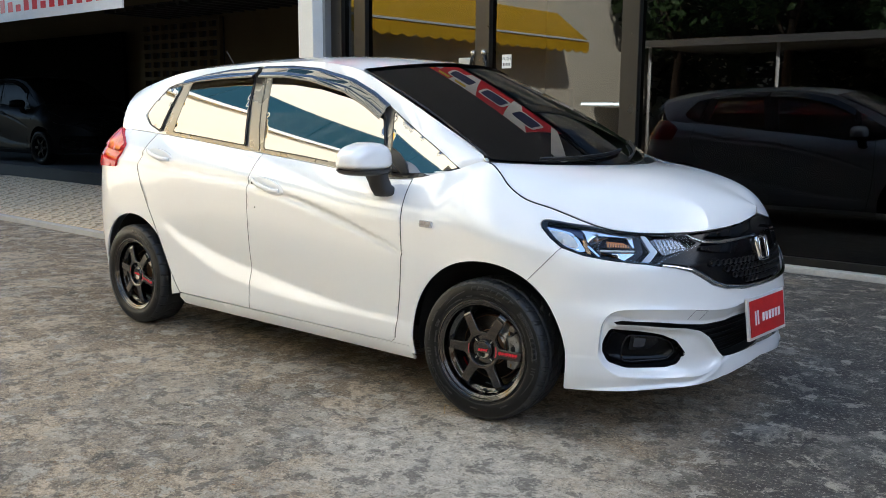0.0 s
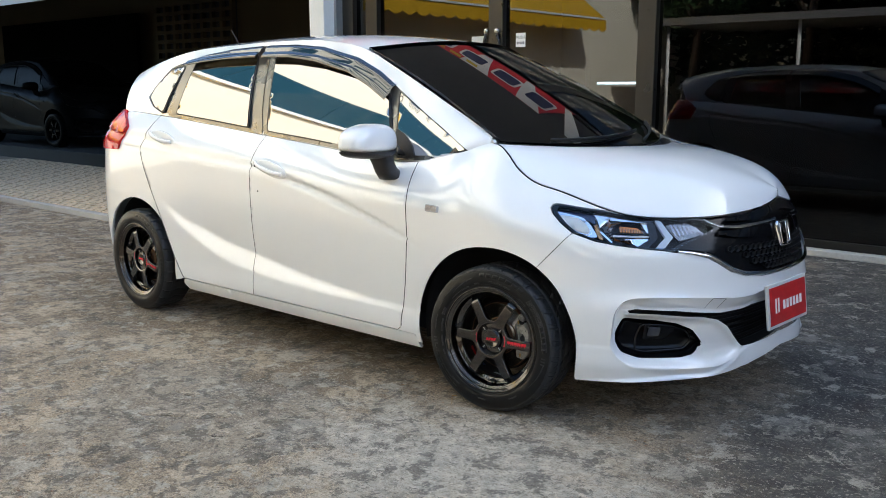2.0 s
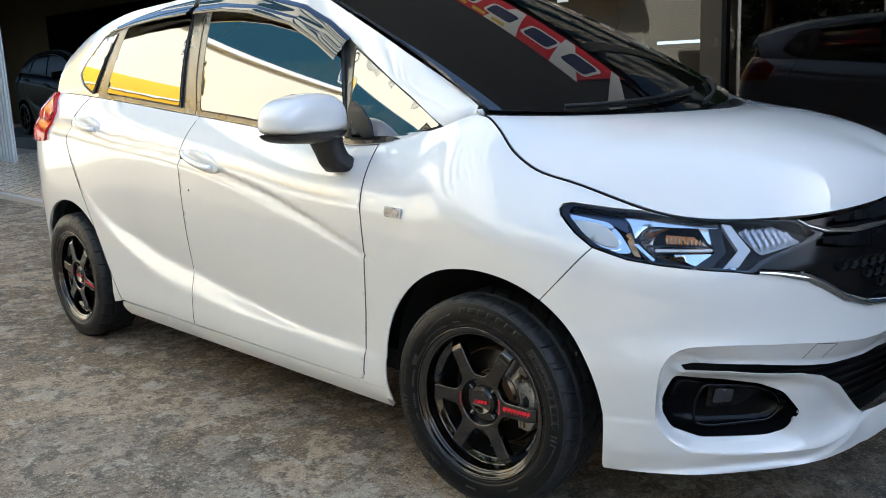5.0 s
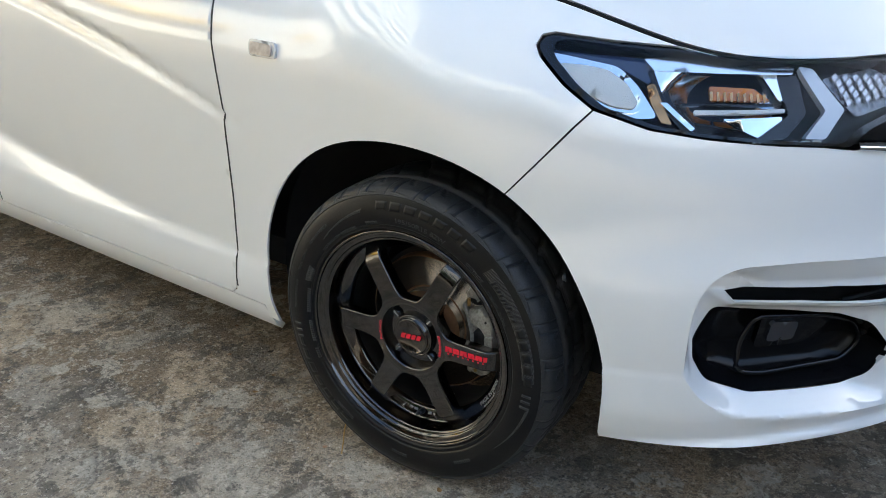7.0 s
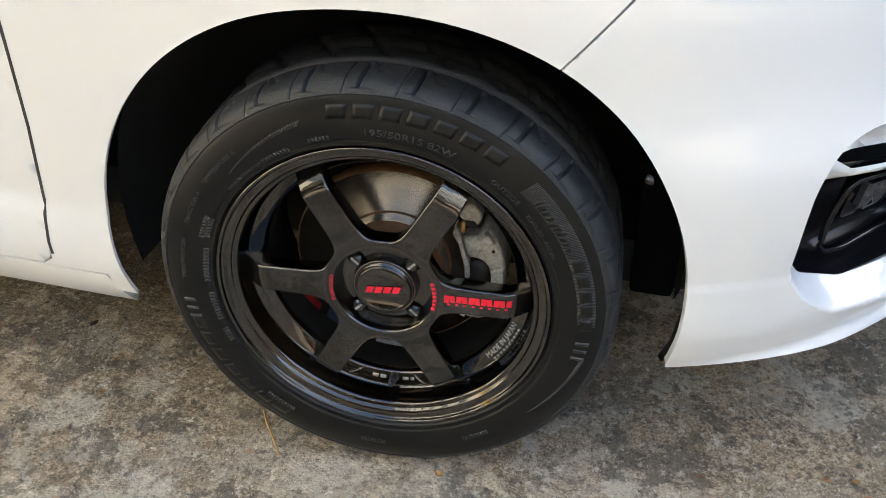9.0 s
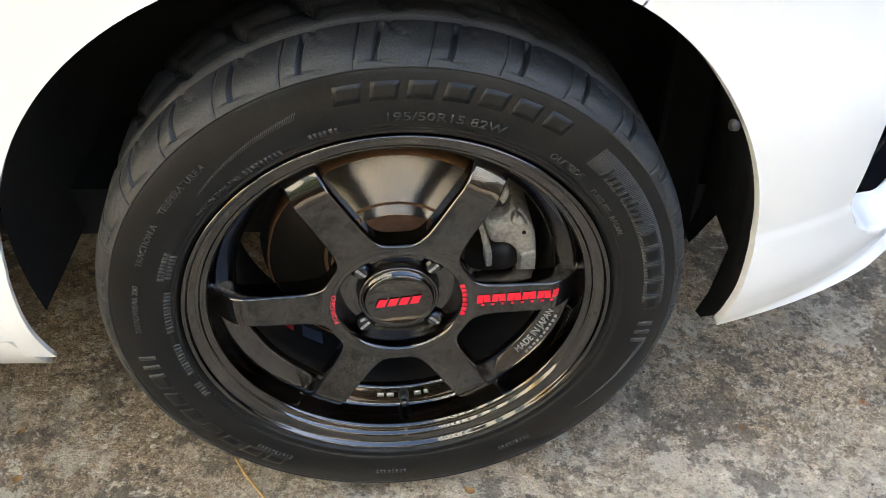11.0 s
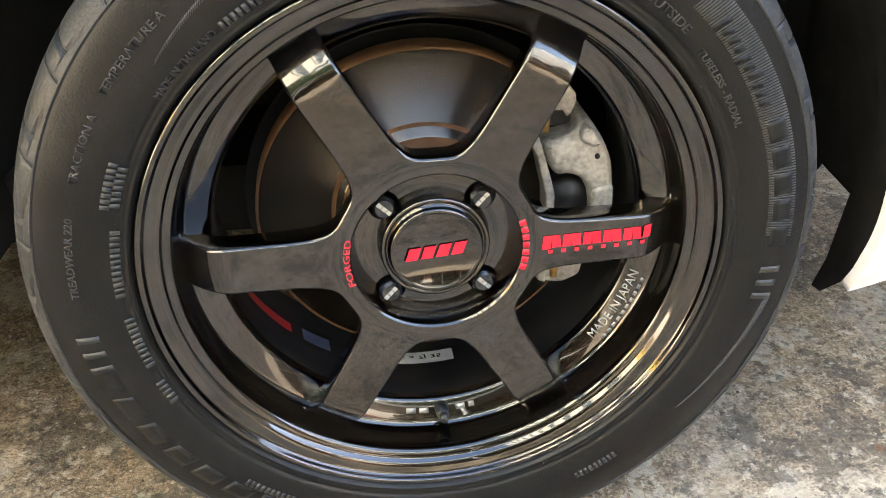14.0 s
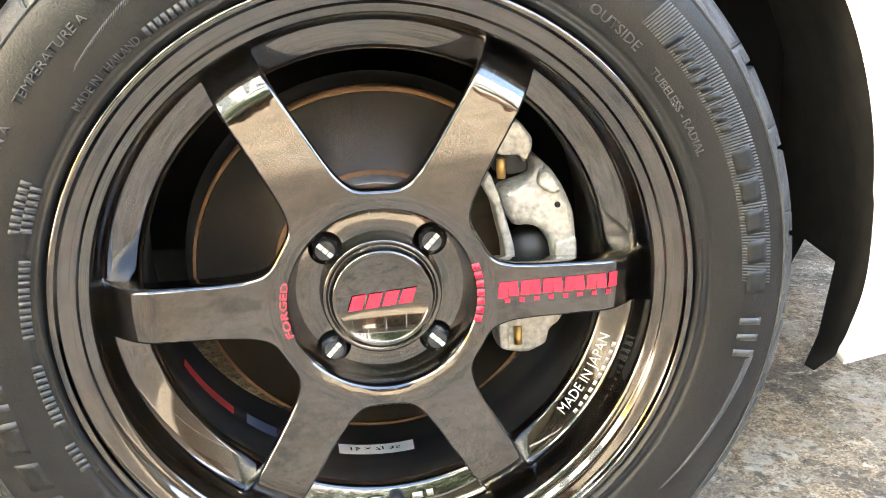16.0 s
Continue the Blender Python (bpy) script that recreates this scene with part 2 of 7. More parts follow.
    h = maths("ADD", maths("MULTIPLY", flake, 0.0022), maths("MULTIPLY", flake2, 0.0016))
    h = maths("ADD", h, maths("MULTIPLY", plaque, 0.0045))
    h = maths("ADD", h, maths("MULTIPLY", noise(46, 6, 0.72), -0.015))
    h = maths("ADD", h, maths("MULTIPLY", maths("SUBTRACT", 0.6, d1), 0.0022))
    h = maths("ADD", h, maths("MULTIPLY", ramp(a1, 0.72, 0.80), -0.0022))
    h = maths("ADD", h, maths("MULTIPLY", d2, 0.0013))
    h = maths("ADD", h, maths("MULTIPLY", noise(130, 6, 0.75), 0.0050))
    b = nt.nodes.new("ShaderNodeBump")
    b.inputs["Distance"].default_value, b.inputs["Strength"].default_value = 1.0, 0.9
    nt.links.new(h, b.inputs["Height"])
    nt.links.new(b.outputs[0], p.inputs["Normal"])
    return m


def pane_material(name, tint, ior, rough=0.005):
    """Thin glass: clear through, with a mirror image by its index."""
    m = bpy.data.materials.new(name)
    m.use_nodes = True
    nt = m.node_tree
    clear, gloss, fres, mixed = (nt.nodes.new("ShaderNode" + k) for k in ("BsdfTransparent", "BsdfGlossy", "Fresnel", "MixShader"))
    gloss.inputs["Roughness"].default_value, fres.inputs["IOR"].default_value = rough, ior
    clear.inputs["Color"].default_value = (*tint, 1)
    nt.links.new(fres.outputs[0], mixed.inputs[0])
    nt.links.new(clear.outputs[0], mixed.inputs[1])
    nt.links.new(gloss.outputs[0], mixed.inputs[2])
    nt.links.new(mixed.outputs[0], nt.nodes["Material Output"].inputs["Surface"])
    return m


def turned_metal(name, base):
    """Worn turned metal: fine rings about the axle, faint brown film."""
    m = mat(name, base, 0.25, metal=0.9)
    nt = m.node_tree
    p = nt.nodes["Principled BSDF"]
    at = nt.nodes.new("ShaderNodeTexCoord")
    wave = nt.nodes.new("ShaderNodeTexWave")
    wave.wave_type, wave.rings_direction = "RINGS", "Y"
    wave.inputs["Scale"].default_value, wave.inputs["Distortion"].default_value, wave.inputs["Detail"].default_value, wave.inputs["Detail Scale"].default_value = 420, 2.0, 3, 0.5
    ramp, b = nt.nodes.new("ShaderNodeMix"), nt.nodes.new("ShaderNodeBump")
    ramp.data_type = "RGBA"
    ramp.inputs["A"].default_value, ramp.inputs["B"].default_value = (*[c * 0.88 for c in base], 1), (*[c * 1.06 for c in base], 1)
    b.inputs["Distance"].default_value, b.inputs["Strength"].default_value = 0.0001, 0.03
    nt.links.new(at.outputs["Object"], wave.inputs["Vector"])
    nt.links.new(wave.outputs["Fac"], ramp.inputs["Factor"])
    nt.links.new(ramp.outputs["Result"], p.inputs["Base Color"])
    nt.links.new(wave.outputs["Fac"], b.inputs["Height"])
    nt.links.new(b.outputs[0], p.inputs["Normal"])
    return m


# -- mesh tools --
def part(name, bm, material, parent=None, label="", smooth_faces=True, m=None):
    """Links a bmesh, or (places, faces), as one mesh object under a thing or a part."""
    me = bpy.data.meshes.new(name)
    if isinstance(bm, tuple):
        me.from_pydata([tuple(p) for p in bm[0]], [], [tuple(f) for f in bm[1]])
    else:
        bm.to_mesh(me)
        bm.free()
    if smooth_faces:
        me.polygons.foreach_set("use_smooth", [True] * len(me.polygons))
    for one in material if isinstance(material, (list, tuple)) else [material]:
        me.materials.append(one)
    ob = new(name, me)
    if parent:
        ob.parent = parent
    if m is not None:
        ob.matrix_basis = m
    if label:
        ob["label"] = label
    return ob


def again(ob, parent=None, m=None):
    """Another object on the same mesh."""
    two = new(ob.name.split(".")[0], ob.data)
    two.parent = parent
    two.matrix_basis = m if m is not None else ob.matrix_basis
    if "label" in ob:
        two["label"] = ob["label"]
    return two


def box(bm, x0, x1, y0, y1, z0, z1, bevel=0.0, m=None):
    made = bmesh.ops.create_cube(bm, size=1, matrix=Matrix.LocRotScale(((x0 + x1) / 2, (y0 + y1) / 2, (z0 + z1) / 2), None, (x1 - x0, y1 - y0, z1 - z0)))
    verts = made["verts"]
    if bevel:
        edges = list({e for v in verts for e in v.link_edges})
        verts = bmesh.ops.bevel(bm, geom=edges, offset=bevel, segments=2, affect="EDGES", profile=0.6)["verts"] + [v for v in verts if v.is_valid]
    if m is not None:
        bmesh.ops.transform(bm, matrix=m, verts=list({v for v in verts if v.is_valid}))
    return verts


def boxed(name, dims, material, parent=None, label="", bevel=0.0, m=None, smooth_faces=False):
    bm = bmesh.new()
    box(bm, *dims, bevel=bevel)
    return part(name, bm, material, parent, label, smooth_faces, m)


def rod(bm, a, b, r, n=12, r2=None):
    a, b = Vector(a), Vector(b)
    turn = (b - a).to_track_quat("Z", "Y").to_matrix().to_4x4()
    bmesh.ops.create_cone(bm, cap_ends=True, segments=n, radius1=r, radius2=r if r2 is None else r2, depth=(b - a).length, matrix=Matrix.Translation((a + b) / 2) @ turn)


def resample(pts, step, closed=True):
    pts = np.asarray(pts, float)
    loop = np.vstack([pts, pts[:1]]) if closed else pts
    out = []
    for a, b in zip(loop[:-1], loop[1:]):
        n = max(1, int(math.ceil(np.linalg.norm(b - a) / step)))
        out += [a + (b - a) * i / n for i in range(n)]
    return np.array(out if closed else out + [loop[-1]])


def rounded(pts, r, n=6):
    """A closed outline with its corners rounded; r is one radius, or one for each corner."""
    pts = np.asarray(pts, float)
    rs = r if isinstance(r, (list, tuple)) else [r] * len(pts)
    out = []
    for i, p in enumerate(pts):
        a, b = pts[i - 1] - p, pts[(i + 1) % len(pts)] - p
        la, lb = np.linalg.norm(a), np.linalg.norm(b)
        d = min(rs[i], la * 0.49, lb * 0.49)
        s, e = p + a / la * d, p + b / lb * d
        for t in np.linspace(0, 1, n):
            out.append((1 - t) ** 2 * s + 2 * t * (1 - t) * p + t * t * e)
    return np.array(out)


def inside(loop, q):
    """Which of the places q lie inside a closed outline."""
    loop, q = np.asarray(loop), np.asarray(q)
    a, b = loop, np.roll(loop, -1, 0)
    x, y = q[:, :1], q[:, 1:]
    cross = ((a[:, 1] > y) != (b[:, 1] > y)) & (x < (b[:, 0] - a[:, 0]) * (y - a[:, 1]) / np.where(b[:, 1] == a[:, 1], 1e-12, b[:, 1] - a[:, 1]) + a[:, 0])
    return cross.sum(1) % 2 == 1


def patch(outline, fn, step=0.03, holes=(), depth=0.012, lift=0.0, flip=False, creases=()):
    """A sheet cut to an outline (with holes) in a surface's own two measures, with its rim turned in by depth. Returns places and faces."""
    loops = [resample(outline, step)] + [resample(h, step) for h in holes]
    folds = [resample(c, step, closed=False) for c in creases]
    pts = np.vstack(loops + folds)
    lo, hi = loops[0].min(0), loops[0].max(0)
    gx, gy = np.arange(lo[0], hi[0], step), np.arange(lo[1], hi[1], step)
    g = np.stack(np.meshgrid(gx, gy, indexing="ij"), -1).reshape(-1, 2) + step * 0.37
    keep = inside(loops[0], g)
    for h in loops[1:]:
        keep &= ~inside(h, g)
    g = g[keep]
    for c in range(0, len(g), 2000):
        d = np.linalg.norm(g[c:c + 2000, None] - pts[None], axis=-1).min(1)
        keep_c = d > step * 0.55
        g[c:c + 2000][~keep_c] = np.nan
    g = g[~np.isnan(g[:, 0])]
    edges, n = [], 0
    for l in loops:
        edges += [(n + i, n + (i + 1) % len(l)) for i in range(len(l))]
        n += len(l)
    for l in folds:
        edges += [(n + i, n + i + 1) for i in range(len(l) - 1)]
        n += len(l)
    flat = np.vstack([pts, g])
    v2, _, tris, *_ = delaunay_2d_cdt([Vector(p) for p in flat], edges, [], 0, 1e-7)
    v2 = np.array([tuple(v) for v in v2])
    tris = np.array([t for t in tris if len(t) == 3])
    mid = v2[tris].mean(1)
    keep = inside(loops[0], mid)
    for h in loops[1:]:
        keep &= ~inside(h, mid)
    tris = tris[keep]

    def placed(q):
        p = fn(q[:, 0], q[:, 1])
        e = 1e-4
        nrm = np.cross(fn(q[:, 0] + e, q[:, 1]) - p, fn(q[:, 0], q[:, 1] + e) - p)
        nrm /= np.maximum(np.linalg.norm(nrm, axis=1), 1e-12)[:, None]
        return p, -nrm if flip else nrm
    p, nrm = placed(v2)
    p = p + nrm * lift
    a, b, c = p[tris[:, 0]], p[tris[:, 1]], p[tris[:, 2]]
    e1, e2 = v2[tris[:, 1]] - v2[tris[:, 0]], v2[tris[:, 2]] - v2[tris[:, 0]]
    way = np.sign(e1[:, 0] * e2[:, 1] - e1[:, 1] * e2[:, 0])
    most = np.median(np.sign((np.cross(b - a, c - a) * nrm[tris[:, 0]]).sum(1) * way))
    turn = way * (1 if most >= 0 else -1) < 0
    tris[turn] = tris[turn][:, ::-1]
    places, faces = [p], [tuple(t) for t in tris]
    n = len(p)
    if depth:
        for l in loops:
            top, up = placed(l)
            top = top + up * lift
            ring = np.vstack([top, top - up * depth])
            k = len(l)
            places.append(ring)
            faces += [(n + i, n + (i + 1) % k, n + k + (i + 1) % k, n + k + i) for i in range(k)]
            n += 2 * k
    return np.vstack(places), faces


def sheet(fn, us, vs, depth=0.0, flip=False):
    """A regular sheet over us x vs, with its rim turned in."""
    U, V = np.meshgrid(us, vs, indexing="ij")
    p = fn(U.ravel(), V.ravel())
    a, b = len(us), len(vs)
    faces = []
    for i in range(a - 1):
        for j in range(b - 1):
            q = (i * b + j, (i + 1) * b + j, (i + 1) * b + j + 1, i * b + j + 1)
            faces.append(q[::-1] if flip else q)
    if depth:
        e = 1e-4
        nrm = np.cross(fn(U.ravel() + e, V.ravel()) - p, fn(U.ravel(), V.ravel() + e) - p)
        nrm /= np.maximum(np.linalg.norm(nrm, axis=1), 1e-12)[:, None]
        nrm *= -1 if flip else 1
        rim = [i * b for i in range(a)] + [(a - 1) * b + j for j in range(1, b)] + [i * b + b - 1 for i in range(a - 2, -1, -1)] + [j for j in range(b - 2, 0, -1)]
        n, k = len(p), len(rim)
        p = np.vstack([p, p[rim], p[rim] - nrm[rim] * depth])
        faces += [(n + i, n + (i + 1) % k, n + k + (i + 1) % k, n + k + i) for i in range(k)]
    return p, faces


def tube(pts, r, n=8, closed=False, squash=1.0):
    """A rod along a line of places."""
    pts = np.asarray(pts, float)
    t = np.gradient(pts, axis=0) if not closed else np.roll(pts, -1, 0) - np.roll(pts, 1, 0)
    t /= np.linalg.norm(t, axis=1)[:, None]
    ref = np.array([0, 0, 1.0]) if abs(t[:, 2]).mean() < 0.8 else np.array([0, 1.0, 0])
    s = np.cross(t, ref)
    s /= np.linalg.norm(s, axis=1)[:, None]
    w = np.cross(s, t)
    a = np.arange(n) * 2 * np.pi / n
    ring = pts[:, None] + r * (np.cos(a)[None, :, None] * s[:, None] * squash + np.sin(a)[None, :, None] * w[:, None])
    k = len(pts)
    faces = [(i * n + j, i * n + (j + 1) % n, ((i + 1) % k) * n + (j + 1) % n, ((i + 1) % k) * n + j) for i in range(k if closed else k - 1) for j in range(n)]
    if not closed:
        faces += [tuple(range(n))[::-1], tuple((k - 1) * n + j for j in range(n))]
    return ring.reshape(-1, 3), faces


def lathe(profile, n=96, axis_y=True):
    """A turned body from (radius, depth) pairs; its axis is y, depth outward to -y."""
    prof = np.asarray(profile, float)
    a = np.arange(n) * 2 * np.pi / n
    p = np.stack([prof[:, None, 0] * np.cos(a), -prof[:, None, 1] + 0 * a, prof[:, None, 0] * np.sin(a)], -1).reshape(-1, 3)
    k = len(prof)
    faces = [(i * n + j, i * n + (j + 1) % n, (i + 1) * n + (j + 1) % n, (i + 1) * n + j) for i in range(k - 1) for j in range(n)]
    return p, faces


def mirrored(ob, parent=None):
    """The same part on the car's other side."""
    two = again(ob, parent or ob.parent, Matrix.Diagonal((1, -1, 1, 1)) @ ob.matrix_basis)
    for child in ob.children:
        again(child, two, child.matrix_basis)
    return two

# -- the car's surfaces: x forward from the front axle, y to the car's left, z up from the ground --
def smooth(*pts):
    """A smooth curve through pairs, as a function on arrays; it goes on straight past its ends."""
    xs, ys = np.array(pts, float).T
    d = np.diff(ys) / np.diff(xs)
    w = np.diff(xs)
    m = np.concatenate([[d[0]], (d[:-1] * w[1:] + d[1:] * w[:-1]) / (w[1:] + w[:-1]), [d[-1]]])

    def f(x):
        x = np.asarray(x, float)
        i = np.clip(np.searchsorted(xs, x) - 1, 0, len(xs) - 2)
        h = xs[i + 1] - xs[i]
        t = (x - xs[i]) / h
        tc = np.clip(t, 0, 1)
        a = (2 * tc**3 - 3 * tc**2 + 1) * ys[i] + (tc**3 - 2 * tc**2 + tc) * h * m[i] + (3 * tc**2 - 2 * tc**3) * ys[i + 1] + (tc**3 - tc**2) * h * m[i + 1]
        return a + np.where(t > 1, (t - 1) * h * m[-1], 0) + np.where(t < 0, t * h * m[0], 0)
    return f


X0, X1, LF, LR = -0.10, -2.60, 1.461, 0.95      # where the flanks begin to round into nose and tail
X_ROUND = 0.0
U_NOSE, U_TAIL = X0 + LF, X1 - LR
z_top = smooth((-3.5, 1.10), (-2.75, 1.12), (-2.3, 1.094), (-1.63, 1.038), (-1.0, 0.985), (-0.62, 0.947), (-0.4, 0.960), (-0.25, 0.994),
               (-0.12, 1.031), (-0.04, 0.996), (0.03, 0.948), (0.11, 0.905), (0.25, 0.868), (0.49, 0.797), (0.8, 0.782), (1.1, 0.80), (1.37, 0.838))
y_top = smooth((-3.5, 0.66), (-2.9, 0.71), (-2.3, 0.725), (-1.5, 0.735), (-0.6, 0.745), (-0.4, 0.732), (-0.25, 0.702), (-0.12, 0.652), (-0.04, 0.668), (0.03, 0.692), (0.11, 0.708),
               (0.3, 0.73), (0.5, 0.76), (1.4, 0.80))
low = smooth((0.15, 0.78), (0.19, 0.812), (0.235, 0.826), (0.34, 0.829), (0.5, 0.835), (0.65, 0.842), (0.78, 0.846), (0.9, 0.847), (1.1, 0.847))
nose = smooth((0.15, 0.74), (0.185, 0.795), (0.23, 0.805), (0.30, 0.80), (0.38, 0.815), (0.5, 0.83), (0.6, 0.825), (0.7, 0.805), (0.8, 0.778), (0.86, 0.75))
square = smooth((0.15, 2.40), (0.40, 2.40), (0.46, 2.32), (0.53, 2.12), (0.65, 2.0), (0.8, 1.8), (1.0, 1.8))
tail = smooth((0.2, -3.1), (0.35, -3.18), (0.5, -3.2), (0.7, -3.18), (0.9, -3.13), (1.1, -3.05))
crease = smooth((-2.9, 1.03), (-2.65, 1.01), (-2.37, 0.985), (-2.11, 0.945), (-1.48, 0.893), (-1.12, 0.835), (-0.82, 0.768), (-0.62, 0.705), (-0.45, 0.65), (-0.3, 0.6))
crease_foot = smooth((-2.9, 0.96), (-2.56, 0.936), (-1.91, 0.884), (-1.49, 0.853), (-1.1, 0.788), (-0.85, 0.73), (-0.6, 0.675), (-0.45, 0.628), (-0.3, 0.57))
low_crease = smooth((-2.4, 0.70), (-2.2, 0.58), (-2.08, 0.515), (-1.93, 0.456), (-1.77, 0.398), (-1.49, 0.352), (-1.12, 0.333), (-0.81, 0.330), (-0.42, 0.327))
crease_rise = smooth((-2.4, 0.03), (-2.1, 0.05), (-1.77, 0.090), (-1.49, 0.094), (-1.11, 0.052), (-0.81, 0.024), (-0.45, 0.008))
shoulder = smooth((-2.9, 0.19), (-1.6, 0.18), (-0.9, 0.175), (-0.4, 0.20), (-0.12, 0.27), (0.1, 0.19), (0.5, 0.12))
z_rail = smooth((-3.1, 1.27), (-2.9, 1.335), (-2.66, 1.39), (-2.34, 1.442), (-1.9, 1.466), (-1.5, 1.474), (-1.2, 1.466), (-0.92, 1.418), (-0.7, 1.325),
                (-0.48, 1.225), (-0.3, 1.13), (-0.12, 1.035), (-0.03, 0.99))
y_rail = smooth((-3.1, 0.52), (-2.66, 0.555), (-1.9, 0.57), (-1.2, 0.575), (-0.92, 0.58), (-0.48, 0.622), (-0.12, 0.645), (-0.03, 0.695))
z_roof = smooth((-3.05, 1.37), (-2.9, 1.425), (-2.6, 1.478), (-2.0, 1.515), (-1.4, 1.52), (-1.0, 1.495), (-0.75, 1.455))


def sigmoid(q):
    return 1 / (1 + np.exp(-np.clip(q, -40, 40)))


def flank(u, z):
    """Half the car's width at a place of the lower body, before nose and tail round it off."""
    zt, base = z_top(u), low(z)
    drop = np.clip(shoulder(u), 0.10, 0.28)
    q = np.clip((z - (zt - drop)) / drop, 0, 1.2)
    out = base - (base - y_top(u)) * q**1.8
    w = np.clip((crease(u) - z) / (crease(u) - crease_foot(u)), 0, 1)
    e = np.clip(w / 0.28, 0, 1)
    fade = np.interp(u, (-3.0, -2.7, -1.0, -0.7, -0.47, -0.36), (0.3, 1, 1, 0.9, 0.55, 0))
    out = out - fade * 0.015 * np.where(w < 0.28, e * e * (3 - 2 * e), np.clip((1 - w) / 0.72, 0, 1) ** 1.3)
    # a scoop whose sunken bed widens to the rear over a crisp lower edge
    over, rise = z - low_crease(u), np.maximum(crease_rise(u), 0.006)
    bed = np.clip(over / rise, 0, 1)
    fade2 = np.interp(u, (-2.3, -1.9, -0.55, -0.40), (0, 1, 1, 0.3)) * np.clip(rise / 0.05, 0.35, 1)
    return out - fade2 * 0.022 * np.where(over > rise, np.exp(-np.maximum(over - rise, 0) / 0.16), bed ** 1.15)


def skirt(u, z):
    """The lower body: u is x along the flank, and goes on round the nose to U_NOSE and round the tail to U_TAIL."""
    u, z = np.asarray(u, float), np.asarray(z, float)
    f = np.clip((u - X0) / LF, 0, 1) * np.pi / 2
    r = np.clip((X1 - u) / LR, 0, 1) * np.pi / 2
    x = np.where(u > X0, X0 + (nose(z) - X0) * np.sin(f), np.where(u < X1, X1 + (tail(z) - X1) * np.sin(r), u))
    n = square(z)
    k = np.clip((x - X_ROUND) / (nose(z) - X_ROUND), 0, 1)
    taper = np.maximum(1 - k**n, 0) ** (1 / n) * np.maximum(1 - np.sin(r) ** 3.2, 0) ** (1 / 3.2)
    return np.stack([x, -flank(u, z) * taper, z], -1)


def wrap(u, z):
    """The lower body from one flank round the nose to the other."""
    u, z = np.asarray(u, float), np.asarray(z, float)
    far = u > U_NOSE
    p = skirt(np.where(far, 2 * U_NOSE - u, u), z)
    p[..., 1] *= np.where(far, -1, 1)
    return p


def house(x, z):
    """The side of the cabin, from the belt line to the edge of roof and windscreen."""
    x, z = np.asarray(x, float), np.asarray(z, float)
    w = np.clip((z - z_top(x)) / np.maximum(z_rail(x) - z_top(x), 0.02), -0.1, 1.1)
    y = y_top(x) + (y_rail(x) - y_top(x)) * w + 0.016 * 4 * w * (1 - w)
    return np.stack([x, -y, z], -1)


def roof(x, v):
    """The roof: v from -1 (right edge) to 1."""
    x, v = np.asarray(x, float), np.asarray(v, float)
    zr, zc = z_rail(x), z_roof(x)
    return np.stack([x, y_rail(x) * v, zc - (zc - zr) * np.abs(v) ** 2.6], -1)


def screen_top(v):
    return roof(-0.78 - 0.14 * np.asarray(v) ** 2, v)


def screen(s, v):
    """The windscreen: s from its foot to its head, v across."""
    s, v = np.asarray(s, float), np.asarray(v, float)
    foot = np.stack([0.13 - 0.25 * v**2, 0.645 * v, 1.000 + 0.035 * v**2], -1)
    p = foot + (screen_top(v) - foot) * s[..., None]
    p[..., 2] += 0.07 * s * (1 - s)
    p[..., 0] += 0.03 * s * (1 - s)
    return p


U_HOOD = -0.112
z_hood = smooth((0.1, 1.018), (0.25, 1.012), (0.38, 1.000), (0.5, 0.974), (0.65, 0.922), (0.79, 0.845))


def hood(u, v):
    """The bonnet: u runs along its edge from the windscreen's foot to the nose, v from the middle line to that edge (-1 to 1)."""
    u, v = np.asarray(u, float), np.asarray(v, float)
    k = np.clip((u - U_HOOD) / (U_NOSE - U_HOOD), 0, 1)
    edge = skirt(u, z_top(u))
    xc = 0.25 + (nose(z_top(U_NOSE)) - 0.25) * k**0.85
    a = np.abs(v)
    x = xc + (edge[..., 0] - xc) * a**1.6
    zc = z_hood(xc)
    return np.stack([x, -edge[..., 1] * v, zc + (edge[..., 2] - zc) * a**3.4], -1)
# -- end of the surfaces --

# -- the car --
from mathutils.geometry import delaunay_2d_cdt

car = tagged(new("car"), "glossy white five-door hatchback with dark bronze alloy wheels", "car")
ARCH_F, ARCH_R = (-0.02, 0.29, 0.36), (-2.53, 0.29, 0.352)
TWO = 2 * U_NOSE


def u_at(x, z):
    """Where along the lower body's own measure the place x lies."""
    x, z = np.asarray(x, float), np.asarray(z, float)
    k = np.clip((x - X0) / (nose(z) - X0), 0, 1)
    r = np.clip((X1 - x) / (X1 - tail(z)), 0, 1)
    return np.where(x > X0, X0 + LF * np.arcsin(k) * 2 / np.pi, np.where(x < X1, X1 - LR * np.arcsin(r) * 2 / np.pi, x))


def arch(cx, cz, r, a0, a1, n=40):
    a = np.radians(np.linspace(a0, a1, n))
    if cx > -1:
        k = np.clip((100 - np.degrees(a)) / 50, 0, 1)
        r = r - 0.002 + 0.020 * k * k * (3 - 2 * k)
    x, z = cx + r * np.cos(a), cz + r * np.sin(a)
    return list(zip(u_at(x, z), z))


def belt(a, b, n=24, off=0.006):
    x = np.linspace(a, b, n)
    return list(zip(x, z_top(x) - off))


def other(pts):
    """A half outline and its mirror image about the nose."""
    return list(pts) + [(TWO - u, z) for u, z in reversed(pts)]


def both(ob):
    mirrored(ob)
    return ob


